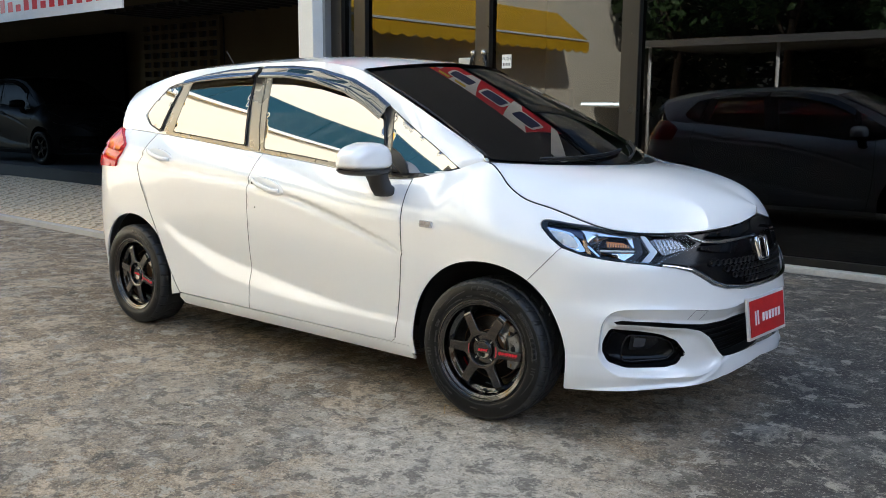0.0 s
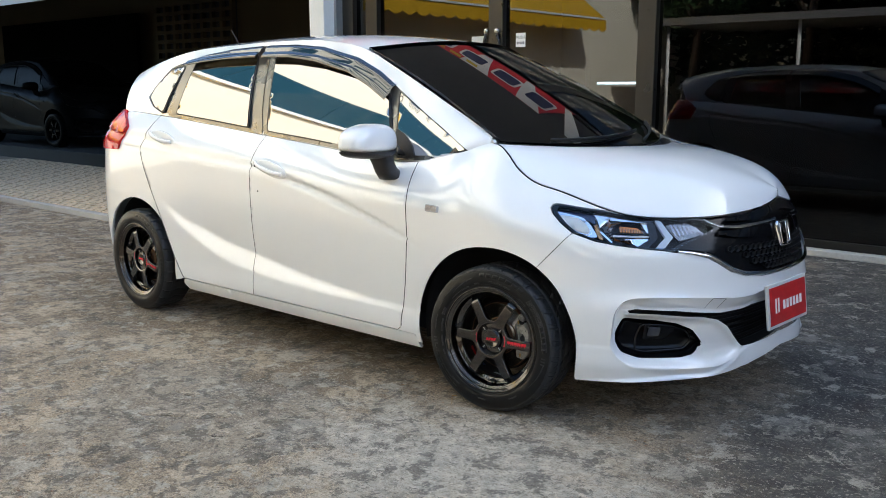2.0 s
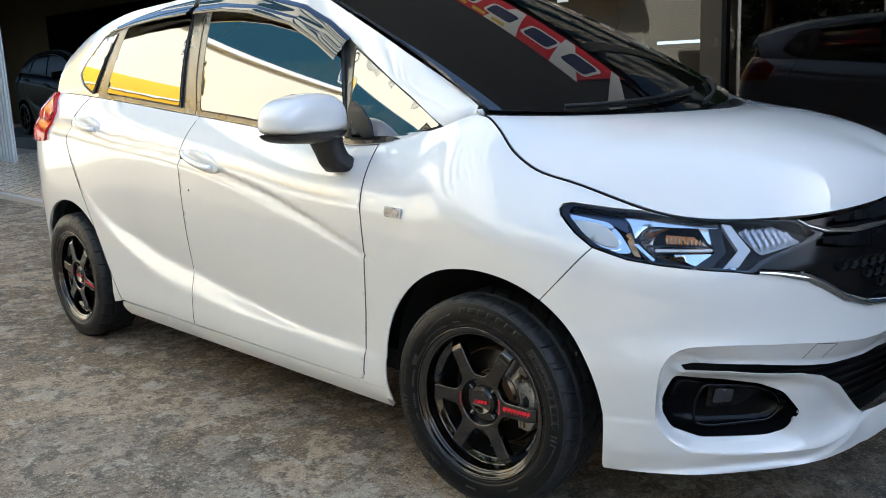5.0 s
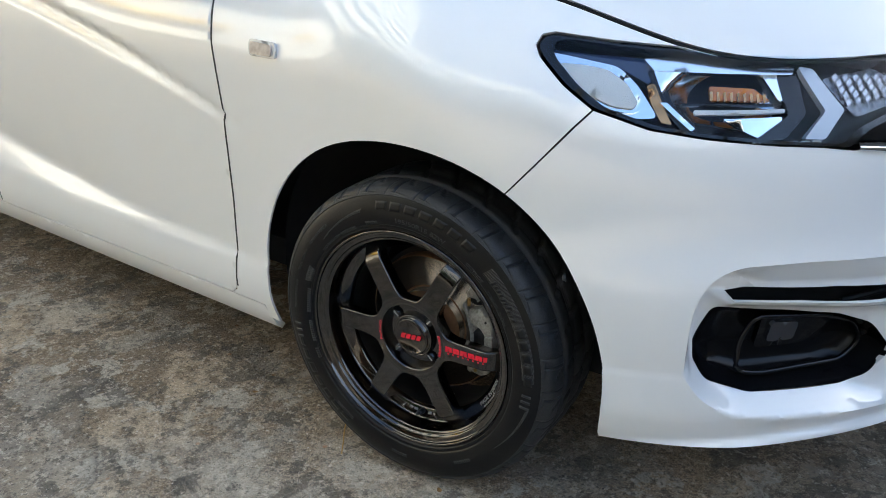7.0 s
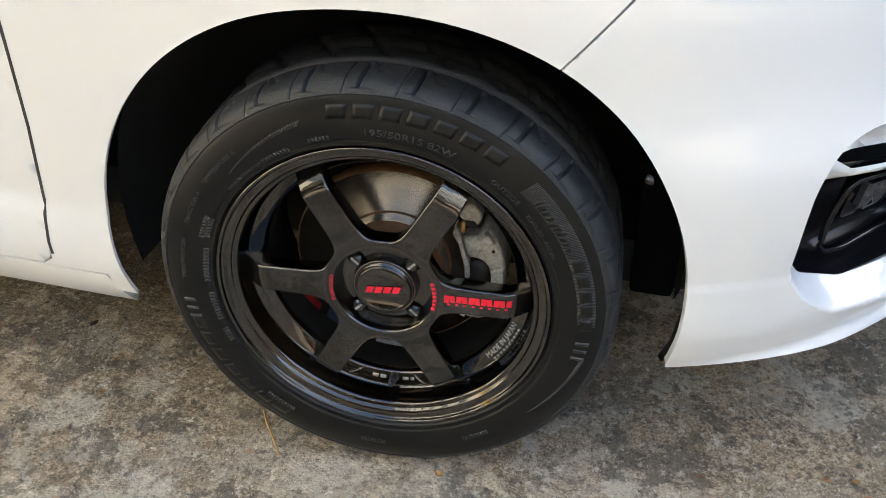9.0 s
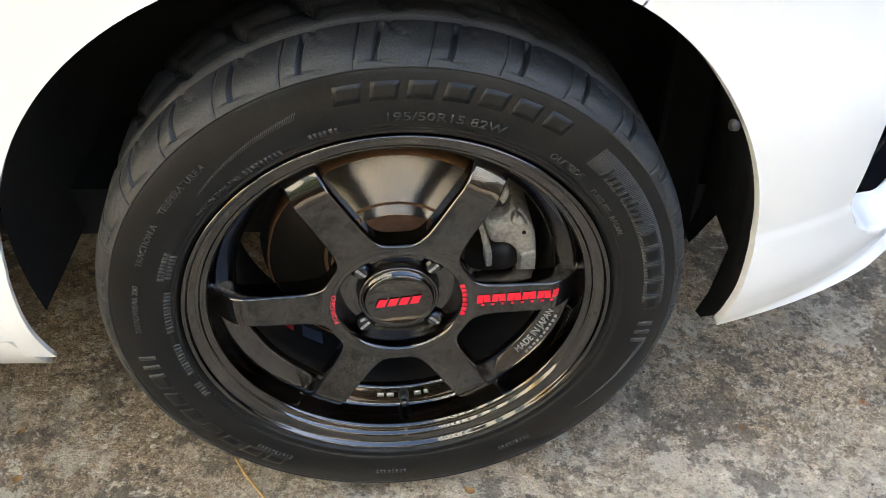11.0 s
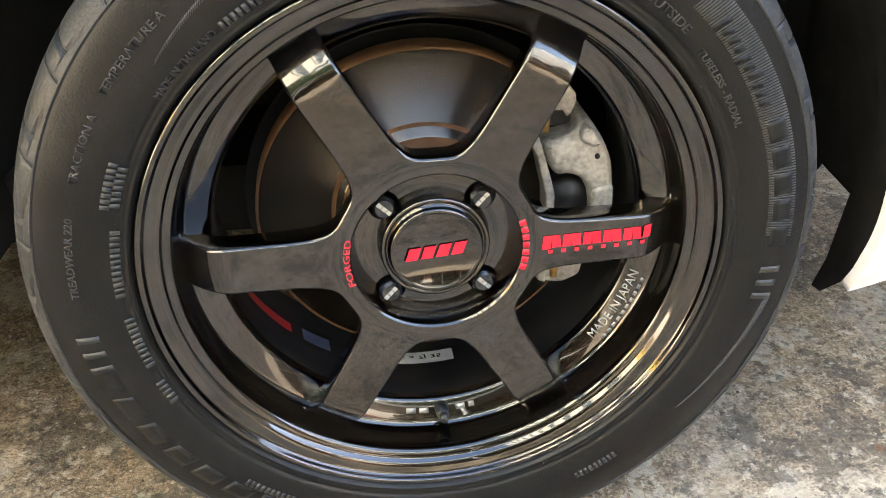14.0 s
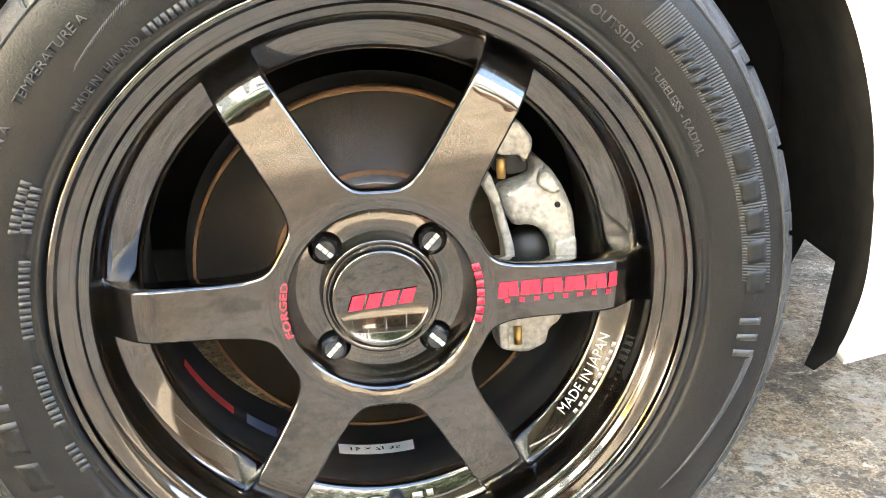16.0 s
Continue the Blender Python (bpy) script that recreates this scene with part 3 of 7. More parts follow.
def strip(fn, pts, half, lift=0.0, depth=0.006, step=0.012):
    """A narrow band along a line on a surface."""
    p = resample(pts, step, closed=False)
    t = np.gradient(p, axis=0)
    n = np.stack([-t[:, 1], t[:, 0]], 1) / np.linalg.norm(t, axis=1)[:, None]
    w = np.broadcast_to(np.asarray(half, float), (len(p),))[:, None] if np.ndim(half) == 0 else np.interp(np.linspace(0, 1, len(p)), np.linspace(0, 1, len(half)), half)[:, None]
    return patch(np.vstack([p + n * w, (p - n * w)[::-1]]), fn, step, depth=depth, lift=lift)


# flank panels
front_door = part("front_door", patch([(-1.49, 0.24), (-0.503, 0.24), (-0.486, 0.252), (-0.480, 0.28), (-0.452, 0.46), (-0.434, 0.65), (-0.437, 0.8)] + belt(-0.457, -1.462), skirt, 0.014), PAINT, car)
rear_door = part("rear_door", patch([(-1.494, 0.24), (-1.466, z_top(-1.466) - 0.006)] + belt(-1.48, -2.40)[1:]
                                    + [(-2.44, 0.905), (-2.415, 0.82), (-2.357, 0.70), (-2.255, 0.505), (-2.17, 0.335), (-2.10, 0.24)], skirt, 0.016), PAINT, car)
fender = part("front_fender", patch([(-0.40, 0.205), (-0.40, 0.2365), (-0.503, 0.2368), (-0.484, 0.2495), (-0.4765, 0.28), (-0.4487, 0.46), (-0.4307, 0.65), (-0.4337, 0.8)] + belt(-0.4535, -0.14, 16, 0.0) + belt(-0.1, 0.50, 30, 0.003)
                                    + [(0.439, 0.806), (0.358, 0.815), (0.259, 0.829), (0.2410, 0.8262), (0.2368, 0.8128), (0.2470, 0.7985), (0.293, 0.7615), (0.342, 0.7305)]
                                    + arch(*ARCH_F, 54.75, 194, 60), skirt, 0.014, depth=0.005), PAINT, car)
quarter = part("quarter_panel", patch([(-2.107, 0.235), (-2.177, 0.332), (-2.262, 0.503), (-2.363, 0.697), (-2.421, 0.817), (-2.446, 0.903), (-2.408, z_top(-2.41) - 0.006)]
                                      + belt(-2.45, -3.3, 20) + [(-3.5, 0.9), (-3.5, 0.25), (-2.95, 0.22), (-2.86, 0.22)] + arch(*ARCH_R, 190, -12, 50), skirt, 0.025), PAINT, car)
sill = part("side_sill", patch([(-2.10, 0.232), (-2.112, 0.212), (-2.085, 0.175), (-0.385, 0.175), (-0.39, 0.20), (-0.405, 0.235)], skirt, 0.02), PAINT, car)

# nose: bumper, headlights, grille
LAMP_FOOT = [(0.345, 0.729), (0.430, 0.703), (0.513, 0.690), (0.622, 0.678), (0.69, 0.672), (0.736, 0.665)]
LIP = [(0.81, 0.655), (0.878, 0.638), (0.96, 0.599), (1.053, 0.565), (1.161, 0.556), (1.345, 0.556)]
RECESS = [(0.532, 0.3277), (0.526, 0.3791), (0.524, 0.4469), (0.542, 0.4892), (0.581, 0.506), (0.685, 0.5098), (0.874, 0.5034), (1.055, 0.4897), (1.129, 0.4927), (1.166, 0.5018), (1.345, 0.506)]
SLOT_TOP = [(0.588, 0.4522), (0.622, 0.4590), (0.796, 0.4531), (1.008, 0.4348), (1.128, 0.4376), (1.179, 0.4462), (1.345, 0.448)]
SLOT_FOOT = [(0.592, 0.4512), (0.705, 0.4487), (0.903, 0.4319), (0.972, 0.417), (1.027, 0.3892), (1.133, 0.2953), (1.282, 0.2942), (1.345, 0.297)]
BLADE_FOOT = [(0.532, 0.3277), (0.571, 0.2826), (0.624, 0.2548), (0.739, 0.2498), (0.857, 0.2448), (0.986, 0.2384), (1.046, 0.2478), (1.098, 0.269), (1.133, 0.2953)]
BLADE_FOOT = [BLADE_FOOT[0]] + [tuple(p) for p in rounded(BLADE_FOOT, 0.022, 4)[4:-4]] + [BLADE_FOOT[-1]]
FOG = [(0.552, 0.3418), (0.559, 0.3845), (0.577, 0.4282), (0.711, 0.4215), (0.809, 0.4083), (0.885, 0.383), (0.938, 0.329), (0.905, 0.288), (0.860, 0.278), (0.665, 0.2797), (0.589, 0.3009)]
lip_line = smooth((0.391, 0.1882), (0.592, 0.2006), (0.836, 0.2133), (0.976, 0.2145), (1.057, 0.2418), (1.152, 0.2896), (1.283, 0.2901), (1.361, 0.295))


def gap_to(line, u, z):
    """Distance to a bent line in the bumper's own measure, and on which side of it (left of its way: plus)."""
    p, best, side = np.asarray(line, float), np.full(np.shape(u), 9.0), np.zeros(np.shape(u))
    for (a0, a1), (b0, b1) in zip(p[:-1], p[1:]):
        e0, e1 = b0 - a0, b1 - a1
        t = np.clip(((u - a0) * e0 + (z - a1) * e1) / (e0 * e0 + e1 * e1), 0, 1)
        d = np.hypot(u - a0 - t * e0, z - a1 - t * e1)
        side = np.where(d < best, np.sign(e0 * (z - a1) - e1 * (u - a0)), side)
        best = np.minimum(d, best)
    return best, side


def ease(q):
    q = np.clip(q, 0, 1)
    return q * q * (3 - 2 * q)


def pout(u, z):
    """The bumper's own relief: a hollow round slot and fog lamp, the blade between them, the ledge under it and the lip."""
    u, z = np.asarray(u, float), np.asarray(z, float)
    p = wrap(u, z)
    k = np.minimum(u, TWO - u)
    dt, st = gap_to(RIM_FOLD, k, z)
    db, _ = gap_to(BLADE_FOOT, k, z)
    ds, ss = gap_to(SLOT_FOOT, k, z)
    zfoot = np.interp(k, [q[0] for q in BLADE_FOOT], [q[1] for q in BLADE_FOOT])
    ztop = np.interp(k, [q[0] for q in RECESS[2:]], [q[1] for q in RECESS[2:]])
    within = (k > 0.522) & (z < ztop) & (z > np.where(k < 1.133, zfoot, 0.295)) & ~((k < 0.575) & (st > 0))
    under = ds * ss < 0.0018
    hollow = -(np.interp(k, (0.54, 0.64, 0.92), (0.052, 0.046, 0.030)) * (1 - 0.6 * ease((k - 0.86) / 0.09) * under)) * np.clip(dt / np.interp(k, (0.555, 0.66), (0.018, 0.044)), 0, 1) ** 0.95
    blade = np.where(under, np.exp(-((ds / 0.017) ** 2)), 0)
    ledge = np.where(under, np.exp(-((db / 0.022) ** 1.5)), 0)
    h = np.where(within, (hollow * (1 - blade) - np.interp(k, (0.62, 0.82), (0.012, 0.001)) * blade) * (1 - ledge) + np.interp(k, (0.58, 0.82), (0.0, 0.005)) * ledge, 0)
    # under the blade the skin falls back, then flares to the lip
    below = (z <= zfoot) & (k > 0.52) & (k < 1.145)
    h = np.where(below & ~within, (0.005 * np.exp(-db / 0.018) - 0.005 * (1 - np.exp(-((db / 0.018) ** 2)))) * ease((k - 0.57) / 0.20) * ease((1.15 - k) / 0.03), h)
    h = h + 0.013 * ease((lip_line(k) + 0.008 - z) / 0.013) * np.interp(k, (0.38, 0.62, 1.0, 1.13), (0.15, 1, 0.9, 0.5))
    out = np.stack([np.clip((k - X0) / LF, 0, 1), np.where(u > U_NOSE, 1, -1) * (1 - np.clip((k - X0) / LF, 0, 1)), 0 * k], -1)
    out /= np.linalg.norm(out, axis=-1)[..., None]
    return p + out * h[..., None]


FOOT = [(0.60, 0.197), (0.80, 0.2035), (0.98, 0.205), (1.09, 0.213), (1.20, 0.228)]
fog_o = rounded(FOG, 0.014)
# the folds of the skin: the rim of the hollow and the foot of the blade
RIM_FOLD = np.vstack([RECESS[:1], rounded(RECESS, 0.030, 5)[5:-5], RECESS[-1:]])
FOLDS = [RIM_FOLD, [(TWO - u, z) for u, z in RIM_FOLD], BLADE_FOOT[:-1], [(TWO - u, z) for u, z in BLADE_FOOT[:-1]]]


def crisp(me, lines):
    """Marks the mesh's edges that run along the given lines as sharp."""
    on = {tuple(p) for line in lines for p in np.round(line, 5)}
    hit = [tuple(np.round(v.co, 5)) in on for v in me.vertices]
    mark = me.attributes.new("sharp_edge", "BOOLEAN", "EDGE")
    mark.data.foreach_set("value", [hit[e.vertices[0]] and hit[e.vertices[1]] for e in me.edges])


bumper = part("front_bumper", patch(other([(0.384, 0.188)] + arch(*ARCH_F, -14, 54.4, 30) + LAMP_FOOT + LIP) + [(TWO - u, z) for u, z in FOOT] + [(U_NOSE, 0.246)] + FOOT[::-1], pout, 0.0055,
                                    holes=[other(SLOT_TOP) + list(reversed(other(SLOT_FOOT))), fog_o, [(TWO - u, z) for u, z in fog_o][::-1]], depth=0.009, creases=FOLDS), PAINT, car)
crisp(bumper.data, [pout(*resample(f, 0.0055, closed=False).T) for f in FOLDS])
part("bumper_core", patch([(0.60, 0.468), (0.60, 0.53), (0.98, 0.53), (0.98, 0.462)], wrap, 0.03, lift=-0.045, depth=0), PAINT, bumper)
PIT = mat("grille_black", (0.008, 0.008, 0.008), 0.55, spec=0.25, vary=0.3, scale=30)
part("lower_grille", patch(other([(0.56, 0.452), (0.60, 0.475), (0.9, 0.47), (1.345, 0.48)]) + other([(0.56, 0.43), (0.95, 0.37), (1.12, 0.24), (1.345, 0.25)])[::-1], wrap, 0.03, lift=-0.085, depth=0), PIT, bumper)
for z in (0.29, 0.315, 0.34, 0.365, 0.39, 0.415):
    line = np.linspace(0.84 + (0.45 - z), TWO - 0.84 - (0.45 - z), 40)
    q = wrap(line, np.full(40, z))
    q[:, 0] -= 0.072
    part("grille_bar", tube(q, 0.005, 6), PIT, bumper)
PIT_GLOSS = mat("pocket_black", (0.006, 0.006, 0.007), 0.16, spec=0.22, rough_vary=0.05)
# fog lamp: a deep gloss-black funnel with a small square lens
c = fog_o.mean(0)
rows = []
for grow, sink in ((1.0, 0.0), (0.97, 0.010), (0.90, 0.030), (0.78, 0.048), (0.55, 0.056)):
    q = c + (fog_o - c) * grow
    w = pout(fog_o[:, 0], fog_o[:, 1]) if grow == 1.0 else wrap(q[:, 0], q[:, 1])
    rows.append(w - np.array([0.75, -0.66, 0]) * (sink + (0.040 if grow < 1 else 0)))
n = len(fog_o)
faces = [(i * n + j, i * n + (j + 1) % n, (i + 1) * n + (j + 1) % n, (i + 1) * n + j) for i in range(len(rows) - 1) for j in range(n)]
faces.append(tuple(range((len(rows) - 1) * n, len(rows) * n)))
fog = both(part("fog_lamp_pocket", (np.vstack(rows), faces), PIT_GLOSS, car, "gloss black fog lamp pocket"))
bezel = rounded([(0.660, 0.302), (0.652, 0.360), (0.668, 0.402), (0.80, 0.394), (0.868, 0.372), (0.902, 0.330), (0.872, 0.301), (0.70, 0.296)], 0.018)
both(part("fog_bezel", tube(wrap(bezel[:, 0], bezel[:, 1]) - np.array([0.75, -0.66, 0]) * 0.060, 0.0045, 8, closed=True), GLOSS_BLACK, car))
FOG_GLASS = mat("fog_lens", (0.10, 0.10, 0.11), 0.08, metal=0.6, rough_vary=0.05)
both(part("fog_lamp", patch(rounded([(0.677, 0.3335), (0.676, 0.4002), (0.784, 0.3958), (0.826, 0.367), (0.785, 0.3342)], 0.012), wrap, 0.012, lift=-0.066, depth=0.014), GLOSS_BLACK, car))
both(part("fog_lens", patch(rounded([(0.694, 0.3487), (0.694, 0.3888), (0.75, 0.3862), (0.75, 0.349)], 0.008), wrap, 0.012, lift=-0.058, depth=0.008), FOG_GLASS, car))
TOW = [(0.916, 0.4593), (0.917, 0.4978), (0.982, 0.492), (0.978, 0.4541)]
both(part("tow_eye_line", strip(pout, TOW, 0.0011, lift=0.0006, depth=0.001), mat("panel_gap", (0.20, 0.20, 0.20), 0.6), bumper))

GRILLE_TOP = [(0.77, 0.779), (0.84, 0.779)] + belt(0.9, 1.345, 16, 0.005)
grille_o = other([(0.740, 0.676), (0.768, 0.692), (0.894, 0.732), (0.926, 0.746), (0.85, 0.776)] + GRILLE_TOP[2:])
grille_foot = other([(u, z + 0.004) for u, z in LIP])
grille = part("grille", patch(grille_o + grille_foot[::-1], wrap, 0.02, lift=-0.018, depth=0.0), mat("grille_gloss", (0.006, 0.006, 0.007), 0.14, spec=0.28, rough_vary=0.04), car)


def bead(fn, pts, half, lift, bulge, parent, name):
    """A rounded moulding along a line on a surface."""
    p = resample(pts, 0.012, closed=False)
    t = np.gradient(p, axis=0)
    n = np.stack([-t[:, 1], t[:, 0]], 1) / np.linalg.norm(t, axis=1)[:, None]
    w = np.interp(np.linspace(0, 1, len(p)), np.linspace(0, 1, len(half)), half)[:, None]
    rows = []
    for a in np.linspace(-1, 1, 9):
        q = p + n * w * a
        v = fn(q[:, 0], q[:, 1])
        k = np.minimum(q[:, 0], TWO - q[:, 0])
        out = np.stack([np.clip((k - X0) / LF, 0, 1), np.where(q[:, 0] > U_NOSE, 1, -1) * (1 - np.clip((k - X0) / LF, 0, 1)), 0 * k], -1)
        rows.append(v + out / np.linalg.norm(out, axis=1)[:, None] * (lift + bulge * (1 - abs(a) ** 2.2)))
    m = len(p)
    return part(name, (np.vstack(rows), [(i * m + j, i * m + j + 1, (i + 1) * m + j + 1, (i + 1) * m + j) for i in range(8) for j in range(m - 1)]), CHROME, parent)


bead(wrap, other([(0.745, 0.6705), (0.80, 0.664), (0.878, 0.649), (0.918, 0.631), (0.982, 0.594), (1.054, 0.573), (1.16, 0.566), (1.345, 0.566)]), [0.007, 0.013, 0.011, 0.007, 0.006, 0.007, 0.011, 0.013, 0.007], -0.002, 0.011, grille, "lower_chrome_strip")
WING = [(0.832, 0.777), (0.865, 0.763), (0.925, 0.748), (1.02, 0.743), (1.155, 0.751), (1.26, 0.757)]
for w in (WING, [(TWO - u, z) for u, z in reversed(WING)]):
    bead(wrap, w, [0.003, 0.006, 0.008, 0.006, 0.006] if w is WING else [0.006, 0.006, 0.008, 0.006, 0.003], -0.002, 0.008, grille, "chrome_wing")
part("gloss_band", strip(wrap, other([(0.92, 0.728), (1.0, 0.722), (1.16, 0.722), (1.345, 0.72)]), [0.006, 0.02, 0.022, 0.022, 0.02, 0.006], lift=-0.004, depth=0.012), GLOSS_BLACK, grille)
part("bonnet_lip", strip(wrap, other([(0.95, z_top(0.95) - 0.018), (1.1, z_top(1.1) - 0.022), (1.345, z_top(1.34) - 0.024)]), [0.004, 0.016, 0.018, 0.018, 0.016, 0.004], lift=0.0, depth=0.012), GLOSS_BLACK, grille)
# honeycomb in the grille's lower field
bm = bmesh.new()
for row in range(4):
    for i in range(-12, 13):
        uu, zz = U_NOSE + (i + 0.5 * (row % 2)) * 0.032, 0.588 + row * 0.026
        if abs(uu - U_NOSE) > 0.19 + row * 0.06:
            continue
        q = [wrap(np.array([uu + 0.015 * math.cos(t)]), np.array([zz + 0.013 * math.sin(t)]))[0] for t in np.radians(np.arange(6) * 60 + 30)]
        q2 = [wrap(np.array([uu + 0.0115 * math.cos(t)]), np.array([zz + 0.010 * math.sin(t)]))[0] for t in np.radians(np.arange(6) * 60 + 30)]
        va, vb = [bm.verts.new(p - np.array([0.008, 0, 0])) for p in q], [bm.verts.new(p - np.array([0.016, 0, 0])) for p in q2]
        for j in range(6):
            bm.faces.new((va[j], va[(j + 1) % 6], vb[(j + 1) % 6], vb[j]))
part("honeycomb", bm, PIT, grille, smooth_faces=False)
# emblem: a plain rounded chrome ring with two uprights
bm = bmesh.new()
ring = rounded([(-0.055, 0.05), (0.055, 0.05), (0.045, -0.05), (-0.045, -0.05)], 0.022)
hole = ring * 0.82
for j, (p, q) in enumerate(((ring, 0.010), (ring, 0.0), (hole, 0.010), (hole, 0.0))):
    for y, z in p:
        bm.verts.new((q, y, z))
bm.verts.ensure_lookup_table()
n = len(ring)
for j in range(n):
    k = (j + 1) % n
    bm.faces.new([bm.verts[i] for i in (j, k, 2 * n + k, 2 * n + j)])
    bm.faces.new([bm.verts[i] for i in (j, n + j, n + k, k)])
    bm.faces.new([bm.verts[i] for i in (2 * n + j, 2 * n + k, 3 * n + k, 3 * n + j)])
for s in (-1, 1):
    box(bm, 0.0, 0.011, s * 0.026 - 0.007, s * 0.026 + 0.007, -0.04, 0.04, 0.003)
part("emblem", bm, CHROME, grille, "plain chrome emblem", m=pose(0.803, -0.035, 0.70, 0, -14, -2))

# headlights
LAMP = [(0.2450, 0.8225), (0.2415, 0.8125), (0.2515, 0.800), (0.297, 0.763), (0.344, 0.733)] + [(u, z + 0.003) for u, z in LAMP_FOOT[1:]] + [(0.764, 0.690), (0.892, 0.730), (0.922, 0.744), (0.845, 0.774),
        (0.76, 0.780), (0.70, 0.783), (0.60, 0.788), (0.51, 0.792), (0.439, 0.802), (0.358, 0.811), (0.259, 0.825)]
lamp_o = rounded(LAMP, 0.012, 4)
LENS = bpy.data.materials.new("lamp_lens")
LENS.use_nodes = True
nt = LENS.node_tree
clear, gloss, fres, mixed = (nt.nodes.new("ShaderNode" + k) for k in ("BsdfTransparent", "BsdfGlossy", "Fresnel", "MixShader"))
gloss.inputs["Roughness"].default_value, fres.inputs["IOR"].default_value = 0.02, 1.27
clear.inputs["Color"].default_value = (0.93, 0.95, 0.97, 1)
nt.links.new(fres.outputs[0], mixed.inputs[0])
nt.links.new(clear.outputs[0], mixed.inputs[1])
nt.links.new(gloss.outputs[0], mixed.inputs[2])
nt.links.new(mixed.outputs[0], nt.nodes["Material Output"].inputs["Surface"])
SILVER = mat("lamp_silver", (0.86, 0.88, 0.90), 0.16, metal=1.0, rough_vary=0.04)
LAMP_WHITE = mat("lamp_reflector", (0.82, 0.80, 0.76), 0.3, vary=0.05, bump=0.0010, bump_scale=420)
LAMP_BLUE = mat("lamp_light_guide", (0.66, 0.69, 0.74), 0.12, coat=0.8)
AMBER = mat("amber_lens", (0.60, 0.19, 0.03), 0.15, coat=0.5)
COPPER = mat("copper_gleam", (0.50, 0.26, 0.11), 0.22, metal=0.9, vary=0.3, scale=60)
HOUSE_BLUE = mat("lamp_housing", (0.005, 0.006, 0.010), 0.45, spec=0.2)
FACET = mat("facet_metal", (0.42, 0.43, 0.45), 0.22, metal=1.0, bump=0.001, bump_scale=300)
CLEAR_FACET = mat("indicator_facets", (0.30, 0.31, 0.33), 0.14, metal=0.9, bump=0.004, bump_scale=160)


def chart(fn, m, name, outline, material, parent, lift, depth=0.008, r=0.006, step=0.014, label=""):
    return part(name, patch(rounded(outline, r, 4), fn, step, lift=lift, depth=depth), material, parent, label)


lamp = part("headlight", patch(lamp_o, skirt, 0.02, lift=-0.045, depth=0), HOUSE_BLUE, car, "clear headlight with silver reflectors")
part("headlight_rim", patch(lamp_o, skirt, 0.012, holes=[lamp_o + (lamp_o.mean(0) - lamp_o) * 0.07], lift=-0.001, depth=0.045), GLOSS_BLACK, lamp)
NAVY = mat("lamp_navy_trim", (0.012, 0.025, 0.075), 0.10, coat=1.0)
chart(skirt, 0, "navy_trim", [(0.245, 0.817), (0.299, 0.811), (0.389, 0.802), (0.425, 0.797), (0.415, 0.768), (0.362, 0.792), (0.293, 0.805)], NAVY, lamp, -0.020, 0.01, 0.006)
chart(skirt, 0, "side_reflector_frame", [(0.246, 0.812), (0.302, 0.760), (0.352, 0.733), (0.403, 0.722), (0.440, 0.722), (0.422, 0.742), (0.398, 0.766), (0.363, 0.790), (0.293, 0.804)], SILVER, lamp, -0.014, 0.02, 0.012)
chart(skirt, 0, "side_reflector_edge", [(0.256, 0.804), (0.310, 0.757), (0.362, 0.734), (0.402, 0.727), (0.416, 0.737), (0.392, 0.764), (0.355, 0.787), (0.293, 0.800)], SILVER, lamp, -0.010, 0.006, 0.012)
chart(skirt, 0, "side_reflector", [(0.274, 0.793), (0.319, 0.758), (0.368, 0.737), (0.400, 0.733), (0.406, 0.740), (0.384, 0.764), (0.350, 0.783), (0.312, 0.790)], LAMP_WHITE, lamp, -0.006, 0.006, 0.010)
chart(skirt, 0, "copper_gleam", [(0.411, 0.766), (0.422, 0.768), (0.462, 0.714), (0.446, 0.717), (0.425, 0.742)], COPPER, lamp, -0.016, 0.006, 0.003)
# low-beam bowl: a dark hollow with bright bands across it
BOWL = np.array([(0.409, 0.783), (0.628, 0.781), (0.644, 0.723), (0.600, 0.687), (0.483, 0.704), (0.443, 0.739)])


def bowl_fn(u, z):
    """The low-beam mirror: a hollow pressed into the lamp."""
    p = skirt(u, z)
    rho = np.clip(((u - 0.55) / 0.115) ** 2 + ((z - 0.735) / 0.056) ** 2, 0, 1)
    sink = 0.020 + 0.055 * (1 - rho)
    k = np.clip((u - X0) / LF, 0, 1)
    out = np.stack([k, -(1 - k), 0 * k], -1)
    return p - out / np.linalg.norm(out, axis=-1)[..., None] * sink[..., None]


part("beam_reflector", patch(rounded(BOWL, 0.014, 5), bowl_fn, 0.008, depth=0.004), SILVER, lamp)
chart(skirt, 0, "beam_surround", [(0.405, 0.786), (0.424, 0.784), (0.458, 0.740), (0.500, 0.712), (0.483, 0.702), (0.440, 0.739)], GLOSS_BLACK, lamp, -0.018, 0.01, 0.006)
chart(skirt, 0, "beam_surround", [(0.600, 0.779), (0.634, 0.779), (0.668, 0.722), (0.640, 0.688), (0.590, 0.688), (0.640, 0.722)], GLOSS_BLACK, lamp, -0.018, 0.01, 0.006)
chart(skirt, 0, "beam_arc", [(0.437, 0.743), (0.447, 0.743), (0.497, 0.708), (0.492, 0.704)], SILVER, lamp, -0.014, 0.006, 0.002)
chart(skirt, 0, "amber_strip", [(0.503, 0.767), (0.573, 0.762), (0.606, 0.745), (0.511, 0.749)], AMBER, lamp, -0.026, 0.006, 0.003)
